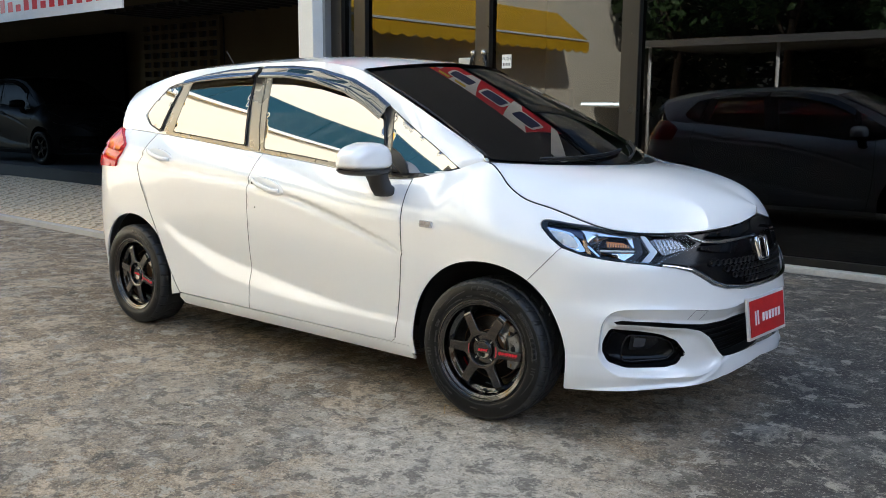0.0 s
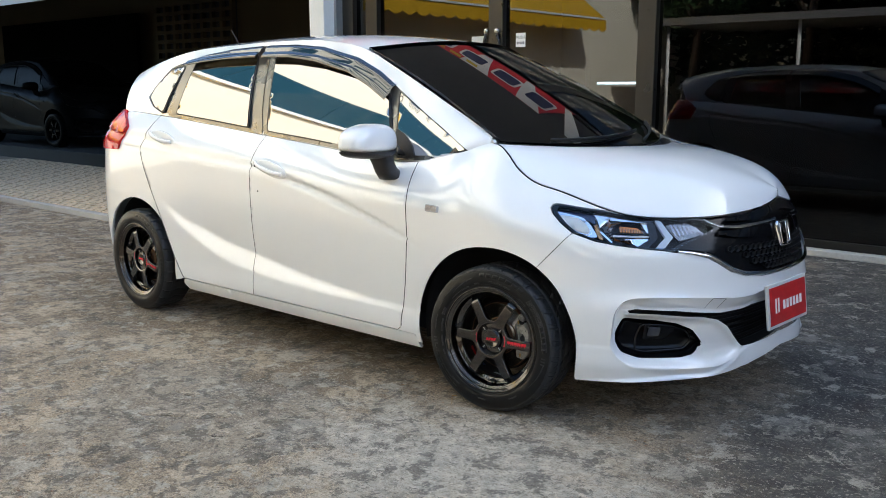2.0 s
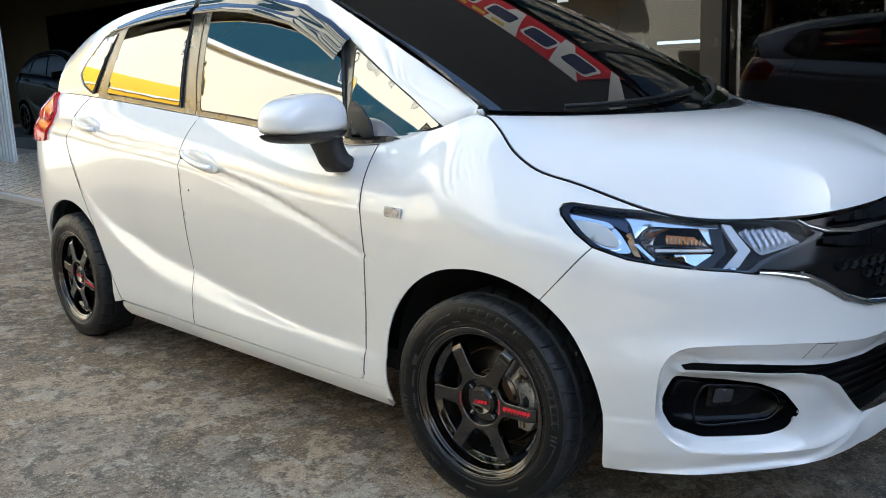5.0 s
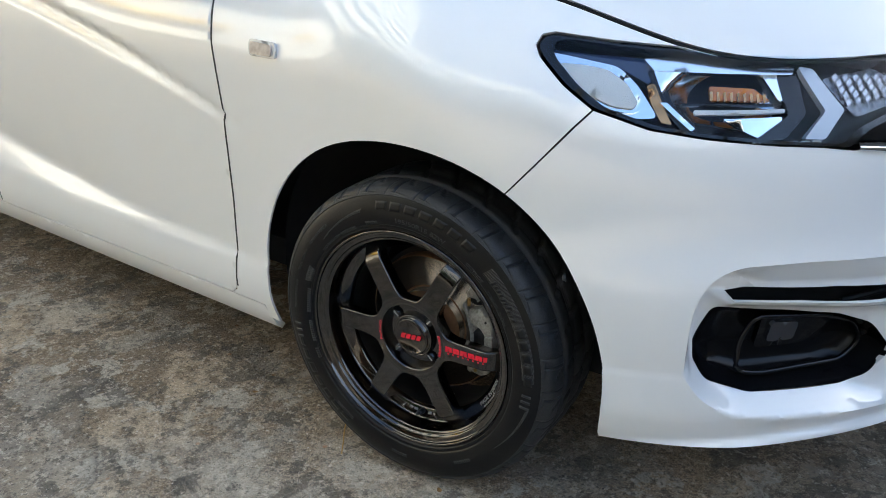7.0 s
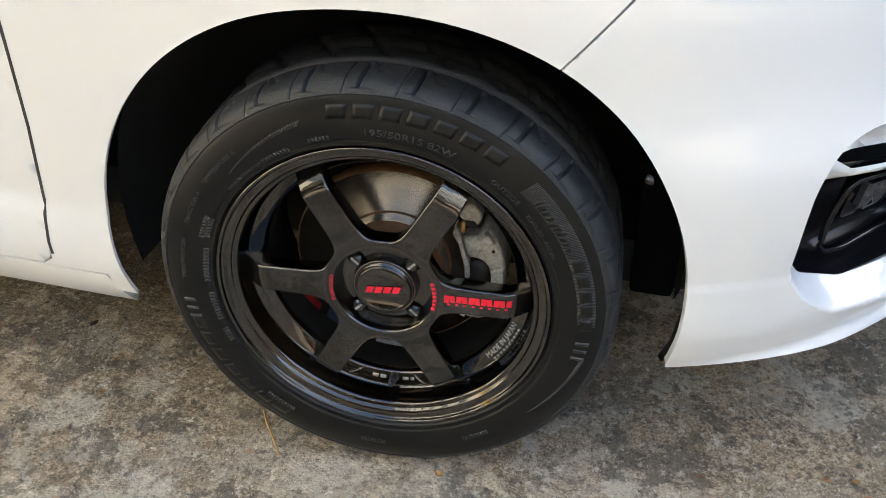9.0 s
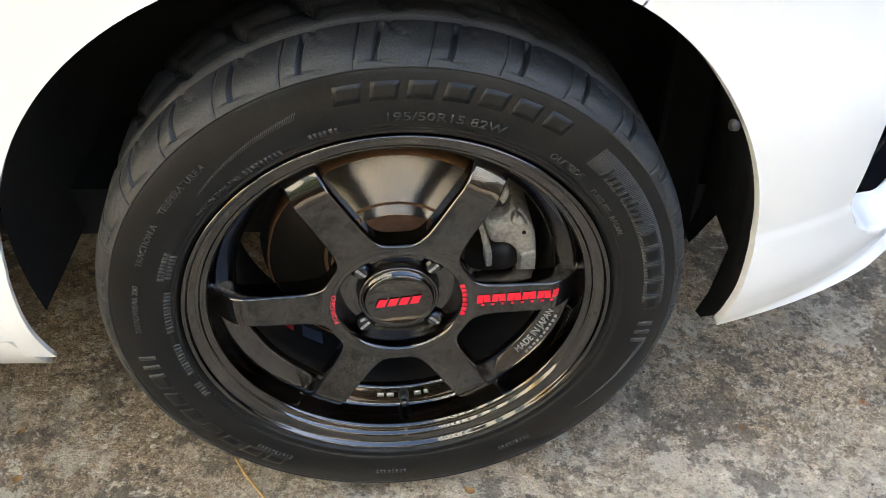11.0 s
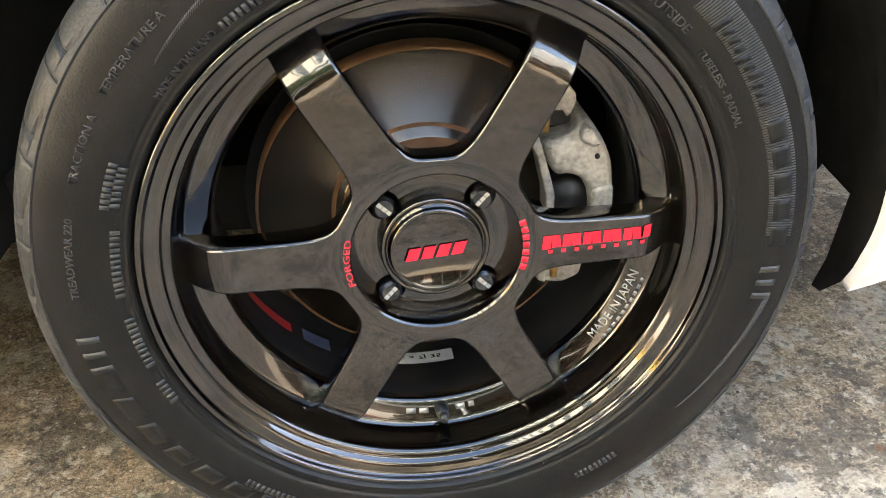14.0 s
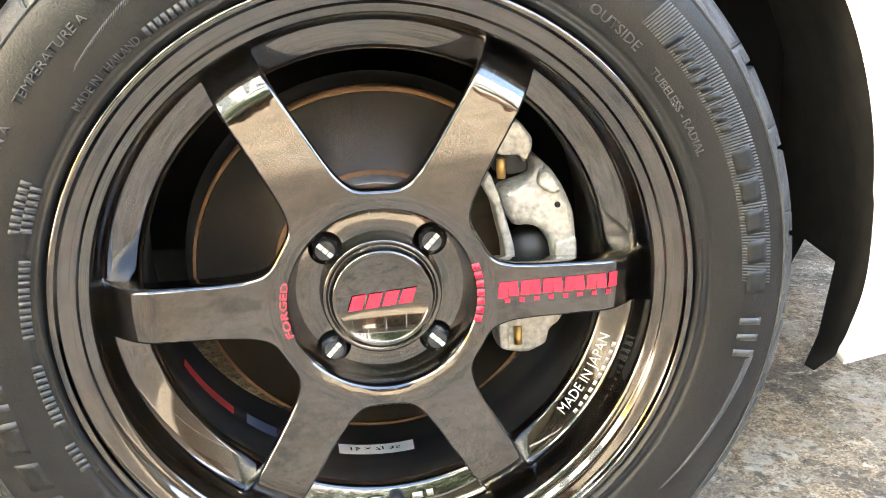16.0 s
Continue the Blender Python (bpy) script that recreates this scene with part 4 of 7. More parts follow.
for j in range(9):
    part("amber_tooth", strip(skirt, [(0.508 + j * 0.0105, 0.7595 - j * 0.0008), (0.513 + j * 0.0105, 0.7475 - j * 0.0006)], 0.0020, lift=-0.0235, depth=0.004), COPPER, lamp)
chart(skirt, 0, "amber_edge", [(0.47, 0.745), (0.610, 0.741), (0.612, 0.7375), (0.47, 0.7415)], GLOSS_BLACK, lamp, -0.024, 0.004, 0.001)
chart(skirt, 0, "beam_shelf", [(0.490, 0.735), (0.632, 0.732), (0.634, 0.727), (0.493, 0.729)], LAMP_WHITE, lamp, -0.022, 0.006, 0.002)
# bright mirror piece added where the bowl should reflect the sky
chart(skirt, 0, "beam_gleam", [(0.537, 0.7235), (0.634, 0.7225), (0.632, 0.708), (0.603, 0.692), (0.582, 0.701)], SILVER, lamp, -0.026, 0.006, 0.005)
chart(skirt, 0, "pale_facet", [(0.580, 0.775), (0.618, 0.774), (0.634, 0.740), (0.616, 0.744)], SILVER, lamp, -0.020, 0.004, 0.003)
chart(skirt, 0, "upper_trim", [(0.395, 0.799), (0.447, 0.799), (0.506, 0.795), (0.528, 0.787), (0.628, 0.780), (0.628, 0.772), (0.516, 0.777), (0.416, 0.783)], SILVER, lamp, -0.014, 0.008, 0.004)
chart(skirt, 0, "light_guide", [(0.632, 0.780), (0.658, 0.776), (0.727, 0.721), (0.700, 0.683), (0.666, 0.686), (0.695, 0.722)], LAMP_BLUE, lamp, -0.010, 0.012, 0.005)
chart(skirt, 0, "indicator", [(0.682, 0.769), (0.775, 0.776), (0.835, 0.749), (0.870, 0.733), (0.762, 0.712), (0.736, 0.728)], CLEAR_FACET, lamp, -0.026, 0.010, 0.010)
for j in range(7):
    q0, q1 = (0.70 + j * 0.019, 0.770 - j * 0.0015 - 0.0012 * max(j - 4, 0) ** 2), (0.742 + j * 0.0165, 0.727 + j * 0.0015)
    for i in range(5):
        a0, a1 = i / 5, (i + 0.72) / 5
        ends = [(q0[0] + (q1[0] - q0[0]) * a, q0[1] + (q1[1] - q0[1]) * a) for a in (a0, a1)]
        part("indicator_facet", strip(skirt, ends, 0.0036, lift=-0.019 + 0.002 * (i % 2), depth=0.005), FACET, lamp)
# small bright strips put in for the sparkle along the foot
for j in range(6):
    part("foot_glint", strip(skirt, [(0.586 + j * 0.019, 0.6855 - j * 0.0009), (0.600 + j * 0.019, 0.685 - j * 0.0009)], 0.0022, lift=-0.012, depth=0.003), SILVER, lamp)
part("lens", patch(lamp_o, skirt, 0.02, lift=0.002, depth=0.003), LENS, lamp)
both(lamp)

# plate
plate = boxed("licence_plate", (-0.006, 0.006, -0.18, 0.18, -0.085, 0.085), mat("plate_frame", (0.72, 0.72, 0.70), 0.35, metal=0.3), car, "red show plate in a silver frame", 0.003, pose(0.836, -0.03, 0.432, 0, -7, -2))
boxed("plate_face", (0.006, 0.009, -0.165, 0.165, -0.072, 0.072), mat("plate_red", (0.50, 0.018, 0.02), 0.4, vary=0.1, scale=10), plate, "red plate face", 0.001)
LETTER = mat("plate_letter", (0.78, 0.74, 0.72), 0.4)
for y0, y1, z0, z1 in [(-0.125, -0.113, -0.028, 0.028), (-0.101, -0.089, -0.028, 0.028)] + [(-0.055 + i * 0.031, -0.035 + i * 0.031, -0.022, 0.012) for i in range(6)]:
    boxed("plate_bar", (0.009, 0.0105, y0, y1, z0, z1), LETTER, plate)

for p in (front_door, rear_door, fender, quarter, sill):
    both(p)

# dark joints between the panels
GAP = mat("panel_joint", (0.035, 0.035, 0.035), 0.7)
for line, owner in (([(-0.4785, 0.26), (-0.4783, 0.28), (-0.4503, 0.46), (-0.4323, 0.65), (-0.4353, 0.80), (-0.4545, 0.945)], fender),
                    ([(-1.492, 0.242), (-1.480, 0.60), (-1.464, 1.005)], front_door),
                    ([(-2.104, 0.24), (-2.1735, 0.3335), (-2.2585, 0.504), (-2.360, 0.6985), (-2.418, 0.8185), (-2.443, 0.904), (-2.404, 1.085)], rear_door)):
    both(part("panel_joint", strip(skirt, line, 0.0021 if owner is fender else 0.0013, lift=0.0007, depth=0.001), GAP, owner))

# door furniture
def handle(u, z, door, tilt):
    c = skirt(np.array([u]), np.array([z]))[0]
    m = pose(c[0], c[1], c[2], 0, tilt, 0)
    bm = bmesh.new()
    bmesh.ops.create_uvsphere(bm, u_segments=28, v_segments=14, radius=1)
    for v in bm.verts:
        v.co = Vector((v.co.x * 0.112, -0.012 + v.co.y * 0.004 if v.co.y < 0 else v.co.y * 0.004, v.co.z * 0.034))
    part("handle_cup", bm, PAINT, door, m=m @ pose(0, 0.011, 0.003))
    xs = np.linspace(-0.105, 0.10, 24)
    pts = [(x, -0.012 - 0.020 * (1 - (x / 0.115) ** 4), 0.010 - 0.012 * (1 - (x / 0.11) ** 2)) for x in xs]
    part("door_handle", tube(pts, 0.011, 10, squash=0.7), PAINT, door, m=m)
    return m


hm = handle(-1.305, 0.868, front_door, 13)
bm = bmesh.new()
rod(bm, (0, -0.004, 0), (0, 0.006, 0), 0.006, 16)
part("key_hole", bm, BLACK, front_door, m=hm @ pose(-0.085, -0.030, -0.003))
bm = bmesh.new()
rod(bm, (0, -0.0015, 0), (0, 0.004, 0), 0.004, 12)
part("lock_cap", bm, BLACK, front_door, m=pose(*skirt(np.array([-1.411]), np.array([0.761]))[0]))
handle(-2.24, 0.978, rear_door, 12)
# side marker
part("side_marker", patch(rounded([(-0.325, 0.762), (-0.325, 0.79), (-0.258, 0.787), (-0.258, 0.76)], 0.008), skirt, 0.008, lift=0.006, depth=0.008), mat("marker_frame", (0.60, 0.60, 0.59), 0.25, metal=0.3), fender, "clear side marker lamp")
part("marker_lens", patch(rounded([(-0.318, 0.766), (-0.318, 0.786), (-0.265, 0.783), (-0.265, 0.764)], 0.006), skirt, 0.008, lift=0.010, depth=0.005), mat("marker_glass", (0.42, 0.36, 0.31), 0.10, vary=0.3, scale=90), fender)

# cabin side
DLO = [(-0.215, 0.992), (-0.30, 1.040), (-0.376, 1.085), (-0.52, 1.165), (-0.67, 1.248), (-0.8, 1.318), (-0.95, 1.38), (-1.2, 1.436), (-1.45, 1.455), (-1.7, 1.455), (-2.0, 1.437),
       (-2.25, 1.405), (-2.46, 1.358), (-2.56, 1.25), (-2.59, 1.195), (-2.52, 1.145), (-2.40, 1.105)]
DLO_FOOT = belt(-2.36, -0.34, 40, -0.012)
xs = np.linspace(-2.93, -0.125, 90)
xl = np.linspace(-2.79, -0.125, 90)
cab_o = list(zip(xl, z_top(xl) - 0.004)) + list(zip(xs[::-1], z_rail(xs[::-1])))
dlo = np.array(DLO + DLO_FOOT)
cabin = both(part("cabin_side", patch(cab_o, house, 0.022, holes=[dlo], depth=0.014), PAINT, car))
dm = dlo.mean(0)
both(part("pillar_trim", patch(dm + (dlo - dm) * 1.012, house, 0.02, lift=-0.010, depth=0), PILLAR, car))
RUBBERY = mat("window_rubber", (0.015, 0.015, 0.016), 0.5, vary=0.2)


def glazing(outline):
    """A gently curved sheet of glass: the cabin side evened out over one window."""
    lo, hi = np.min(outline, 0), np.max(outline, 0)
    x, z = (g.ravel() for g in np.meshgrid(np.linspace(lo[0], hi[0], 12), np.linspace(lo[1], hi[1], 9)))
    rows = np.stack([np.ones_like(x), x, z, z * z], 1)
    fit = np.linalg.lstsq(rows, house(x, z)[:, 1], rcond=None)[0]

    def even(x, z):
        return np.stack([x, fit[0] + fit[1] * x + fit[2] * z + fit[3] * z * z, z], -1)
    return even


def pane(name, outline, parent, r=0.015, material=None, lift=-0.001):
    o = rounded(outline, r, 5)
    even = glazing(outline)
    seal = part("window_seal", patch(o + (o - o.mean(0)) / np.linalg.norm(o - o.mean(0), axis=1)[:, None] * 0.012, even, 0.02, lift=lift - 0.003, depth=0.006), RUBBERY, parent)
    glass = part(name, patch(o, even, 0.018, lift=lift, depth=0.004), material or SIDE_TINT, parent, "mirror-tinted side window")
    both(seal)
    both(glass)


def b0(x, off=0.020):
    return (x, float(z_top(x)) + off)


pane("side_window", [b0(-2.27), b0(-1.95), b0(-1.625), (-1.685, 1.385), (-1.715, 1.412), (-1.95, 1.405), (-2.215, 1.378)], rear_door)
pane("side_window", [b0(-1.455), b0(-1.2), b0(-0.9), b0(-0.615, 0.012), (-0.70, 1.20), (-0.735, 1.262), (-0.9, 1.335), (-1.2, 1.392), (-1.45, 1.41), (-1.535, 1.41)], front_door)
pane("quarter_window", [(-0.565, 0.966), (-0.36, 0.972), (-0.245, 1.000), (-0.32, 1.045), (-0.5, 1.145), (-0.645, 1.225)], fender, 0.012, lift=0.007)
both(part("mirror_sail", patch(rounded([(-0.605, 0.962), (-0.475, 0.966), (-0.500, 1.010), (-0.545, 1.050), (-0.600, 1.075)], 0.012), house, 0.012, lift=0.014, depth=0.012), BLACK, front_door))
pane("quarter_window", [(-2.40, 1.118), (-2.50, 1.145), (-2.575, 1.197), (-2.55, 1.25), (-2.455, 1.345), (-2.33, 1.362)], quarter, 0.02)
# belt mouldings
for name, a, b, door in (("belt_moulding", -2.33, -1.50, rear_door), ("belt_moulding", -1.485, -0.40, front_door)):
    x = np.linspace(a, b, 40)
    both(part(name, strip(house, list(zip(x, z_top(x) + 0.006)), 0.007, lift=0.004, depth=0.01), PILLAR, door))
bm_line = list(zip([-1.51, -1.545, -1.575, -1.60], [1.03, 1.15, 1.30, 1.44]))
both(part("pillar_gap", strip(house, bm_line, 0.0022, lift=-0.0085, depth=0.001), BLACK, rear_door))
# rain visors: smoked strips that stand off the door frames
VISOR = mat("smoked_visor", (0.012, 0.0125, 0.014), 0.035, spec=0.8, ior=1.6)


def visor(top, foot, parent):
    a, b = resample(top, 0.02, False), resample(foot, 0.02, False)
    n = 60
    pick = lambda q: np.stack([np.interp(np.linspace(0, 1, n), np.linspace(0, 1, len(q)), q[:, i]) for i in range(2)], 1)
    a, b = pick(a), pick(b)
    rows = []
    for t, lift in ((0, 0.002), (0.12, 0.014), (0.35, 0.024), (0.55, 0.022), (0.62, 0.028), (0.85, 0.036), (1.0, 0.038), (1.0, 0.033)):
        q = a + (b - a) * t
        p = house(q[:, 0], q[:, 1])
        p[:, 1] -= lift
        p[:, 2] += lift * 0.3
        rows.append(p)
    faces = [(i * n + j, i * n + j + 1, (i + 1) * n + j + 1, (i + 1) * n + j) for i in range(len(rows) - 1) for j in range(n - 1)]
    both(part("rain_visor", (np.vstack(rows), faces), VISOR, parent, "smoked plastic rain visor"))


visor([(-2.27, 1.398), (-2.1, 1.427), (-1.9, 1.447), (-1.635, 1.457)], [(-2.31, 1.352), (-2.1, 1.372), (-1.9, 1.382), (-1.655, 1.387)], rear_door)
visor([(-1.61, 1.457), (-1.4, 1.455), (-1.2, 1.438), (-0.95, 1.383), (-0.8, 1.322), (-0.685, 1.26)], [(-1.60, 1.385), (-1.4, 1.382), (-1.2, 1.36), (-0.95, 1.305), (-0.8, 1.242), (-0.69, 1.185)], front_door)

# roof, windscreen, bonnet, cowl
def roof_sheet(k, v):
    rear = -3.02 + 0.10 * np.abs(v) ** 3
    front = -0.785 - 0.14 * v**2
    return roof(rear + (front - rear) * k, v)


part("roof", sheet(roof_sheet, np.linspace(0, 1, 70), np.linspace(-1, 1, 49), depth=0.02), PAINT, car)
tailgate = part("tailgate", sheet(lambda s, v: np.stack([-3.02 + 0.10 * np.abs(v) ** 3 - 0.13 * np.sin(s * 1.57), v * (0.52 + 0.13 * s), 1.37 - 0.09 * np.abs(v) ** 2 - 0.95 * s], -1), np.linspace(0, 1, 20), np.linspace(-1, 1, 25)), PAINT, car)
part("spoiler", sheet(lambda s, v: np.stack([-3.02 - 0.05 * s + 0.10 * np.abs(v) ** 3, v * 0.50, 1.372 - 0.10 * np.abs(v) ** 2.6 - 0.055 * s], -1), np.linspace(0, 1, 8), np.linspace(-1, 1, 25), depth=0.03), PAINT, tailgate)
part("windscreen", sheet(screen, np.linspace(0.0, 1, 30), np.linspace(-0.985, 0.985, 49), depth=0.01), TINT, car, "dark tinted windscreen")
bonnet = part("bonnet", sheet(hood, np.linspace(U_HOOD, U_NOSE - 0.012, 70), np.linspace(-0.9955, 0.9955, 73), depth=0.02), PAINT, car)


edge = np.linspace(U_HOOD, 0.78, 60)
q = skirt(edge, z_top(edge) - 0.0015)
both(part("panel_joint", tube(q + np.array([0, 0.0015, 0]), 0.0028, 6), mat("bonnet_joint", (0.008, 0.008, 0.008), 0.8, spec=0.2), bonnet))


def cowl_fn(s, v):
    front = hood(np.full_like(v, U_HOOD), v)
    foot = screen(np.zeros_like(v), v * 0.985)
    p = foot + (front - foot) * s[..., None]
    p[..., 2] -= 0.03 * np.sin(np.pi * s) + 0.004
    return p


part("cowl", sheet(cowl_fn, np.linspace(0, 1.06, 8), np.linspace(-1, 1, 49)), BLACK, car)
for y0, y1, s in ((-0.45, 0.15, 0.09), (0.10, 0.55, 0.10)):
    v = np.linspace(y0, y1, 20) / 0.645
    p = screen(np.linspace(0.02, s, 20), v)
    p[:, 2] += 0.016
    p[:, 0] += 0.01
    wiper = part("wiper", tube(p, 0.006, 6), BLACK, car)
    part("wiper_blade", tube(p - np.array([0.004, 0, 0.010]), 0.004, 6), RUBBERY, wiper)

# door mirror
def mirror_shell(flat, r, z0):
    bm = bmesh.new()
    bmesh.ops.create_uvsphere(bm, u_segments=36, v_segments=20, radius=1)
    for v in bm.verts:
        x, y, z = v.co
        sx, sy, sz = (math.copysign(abs(k) ** e, k) for k, e in ((x, 0.62), (y, 0.52), (z, 0.74)))
        z2 = sz if sz > 0 else sz * flat
        v.co = Vector((sx * 0.085 * (1 - 0.25 * max(-sy, 0)), sy * 0.130, z2 * r * (1 - 0.22 * max(-sy, 0))))
    return bm


mirror = part("door_mirror", mirror_shell(0.40, 0.080, 0), PAINT, front_door, "white door mirror with black foot", m=pose(-0.575, -0.925, 1.018, 0, 0, 12) @ Matrix.Scale(1.07, 4))
bm = mirror_shell(0.75, 0.06, 0)
bmesh.ops.bisect_plane(bm, geom=bm.verts[:] + bm.edges[:] + bm.faces[:], plane_co=(0, 0, -0.012), plane_no=(0, 0, 1), clear_outer=True)
part("mirror_foot", bm, BLACK, mirror, m=pose(0, 0, -0.012) @ Matrix.Diagonal((1.0, 1.0, 0.9, 1)))
rows = []
for x, y, z, w, d in ((0.012, 0.062, -0.018, 0.062, 0.052), (0.020, 0.068, -0.042, 0.046, 0.046), (0.026, 0.074, -0.072, 0.040, 0.042), (0.032, 0.084, -0.100, 0.040, 0.044), (0.036, 0.110, -0.122, 0.044, 0.050), (0.040, 0.165, -0.126, 0.046, 0.050)):
    rows.append([(x + w * math.copysign(abs(math.cos(a)) ** 0.7, math.cos(a)), y + d * math.copysign(abs(math.sin(a)) ** 0.7, math.sin(a)) * 0.8, z + 0.3 * d * math.sin(a)) for a in np.arange(20) * math.pi / 10])
part("mirror_stalk", (np.vstack(rows), [(i * 20 + j, i * 20 + (j + 1) % 20, (i + 1) * 20 + (j + 1) % 20, (i + 1) * 20 + j) for i in range(5) for j in range(20)] + [tuple(range(100, 120))]), BLACK, mirror)
both(mirror)
# tail lamp
tail_o = rounded([(-2.67, 0.905), (-2.615, 1.03), (-2.70, 1.07), (-2.84, 1.115), (-3.12, 1.12), (-3.15, 0.90)], 0.015)
TAIL = mat("tail_lamp_red", (0.55, 0.01, 0.012), 0.12, spec=0.3, coat=0.2, rough_vary=0.03)
tl = both(part("tail_lamp", patch(tail_o, skirt, 0.02, lift=0.012, depth=0.02), TAIL, car, "red tail lamp"))
PINK = mat("tail_lamp_clear", (0.55, 0.03, 0.03), 0.12, spec=0.3, coat=0.2, vary=0.3, scale=25)
both(part("tail_lamp_clear", patch(rounded([(-2.628, 1.005), (-2.615, 1.028), (-2.70, 1.066), (-2.84, 1.108), (-3.1, 1.112), (-3.1, 1.015)], 0.008), skirt, 0.02, lift=0.020, depth=0.01), PINK, tl, "pale clear upper lens"))
# aerial
bm = bmesh.new()
rod(bm, (-2.62, 0.0, 1.472), (-2.73, 0.0, 1.60), 0.003, 8)
rod(bm, (-2.60, 0.0, 1.468), (-2.63, 0.0, 1.485), 0.014, 12, 0.008)
part("aerial", bm, BLACK, car)
# underside and wheel housings
boxed("underbody", (-3.0, 0.36, -0.60, 0.60, 0.19, 0.26), DARK, car)
for cx, r in ((-0.02, 0.385), (-2.53, 0.375)):
    a = np.radians(np.linspace(-6, 192, 40))
    rows = [np.stack([cx + r * np.cos(a), np.full(40, y), 0.29 + r * np.sin(a)], -1) for y in (-0.755, -0.66, -0.45)]
    cap = [np.stack([cx + 0.02 * np.cos(a), np.full(40, -0.45), 0.29 + 0.02 * np.sin(a)], -1)]
    f = [(i * 40 + j, i * 40 + j + 1, (i + 1) * 40 + j + 1, (i + 1) * 40 + j) for i in range(3) for j in range(39)]
    both(part("wheel_housing", (np.vstack(rows + cap), f), DARK, car))
LINER = mat("dusty_liner", (0.012, 0.0115, 0.0105), 0.65, vary=0.5, scale=9, rough_vary=0.2, spec=0.3)
a = np.radians(np.linspace(-19, 100, 36))
k = np.clip((100 - np.degrees(a)) / 50, 0, 1)
r0 = ARCH_F[2] - 0.002 + 0.020 * k * k * (3 - 2 * k)
rows = []
full = a
for grow, deep, start in ((0.004, 0.014, -19), (-0.001, 0.026, -19), (0.004, 0.050, -15), (0.004, 0.066, -5), (0.004, 0.125, -5), (0.004, 0.140, -16), (0.004, 0.24, -16)):
    a = np.radians(start + (np.degrees(full) + 19) * (100 - start) / 119)
    x, z = ARCH_F[0] + (r0 + grow) * np.cos(a), ARCH_F[1] + (r0 + grow) * np.sin(a)
    rows.append(np.stack([x, skirt(u_at(x, z), z)[:, 1] + deep, z], -1))
both(part("arch_liner", (np.vstack(rows), [(i * 36 + j, i * 36 + j + 1, (i + 1) * 36 + j + 1, (i + 1) * 36 + j) for i in range(6) for j in range(35)]), LINER, car, "dusty black wheel arch liner"))
boxed("liner_plate", (0.285, 0.345, -0.62, -0.60, 0.185, 0.62), mat("liner_felt", (0.004, 0.004, 0.004), 0.9, spec=0.1), car, bevel=0.008)
bm = bmesh.new()
rod(bm, (0, 0, 0), (-0.003, -0.003, 0), 0.006, 14, 0.004)
part("liner_clip", bm, BLACK, car, m=pose(0.2985, -0.800, 0.477))

# -- wheels: turned about y, the outer face towards -y; depth d stands for -y --
TREAD_PITCH = 29
COLUMNS = [0.0, 0.07, 0.14, 0.21, 0.28, 0.34, 0.385, 0.402, 0.408, 0.445, 0.482, 0.488, 0.51, 0.55, 0.60, 0.66, 0.711, 0.714, 0.720, 0.726, 0.729, 0.78, 0.85, 0.93]
ROWS = np.concatenate([np.linspace(0, 0.1, 20), np.linspace(0.115, 0.275, 10), np.linspace(0.283, 0.325, 26), np.linspace(0.330, 0.45, 30), np.linspace(0.46, 0.72, 22), np.linspace(0.76, 1, 5)])
COARSE = np.concatenate([np.linspace(0, 0.1, 8), np.linspace(0.13, 0.275, 5), np.linspace(0.29, 0.45, 14), np.linspace(0.5, 1, 8)])


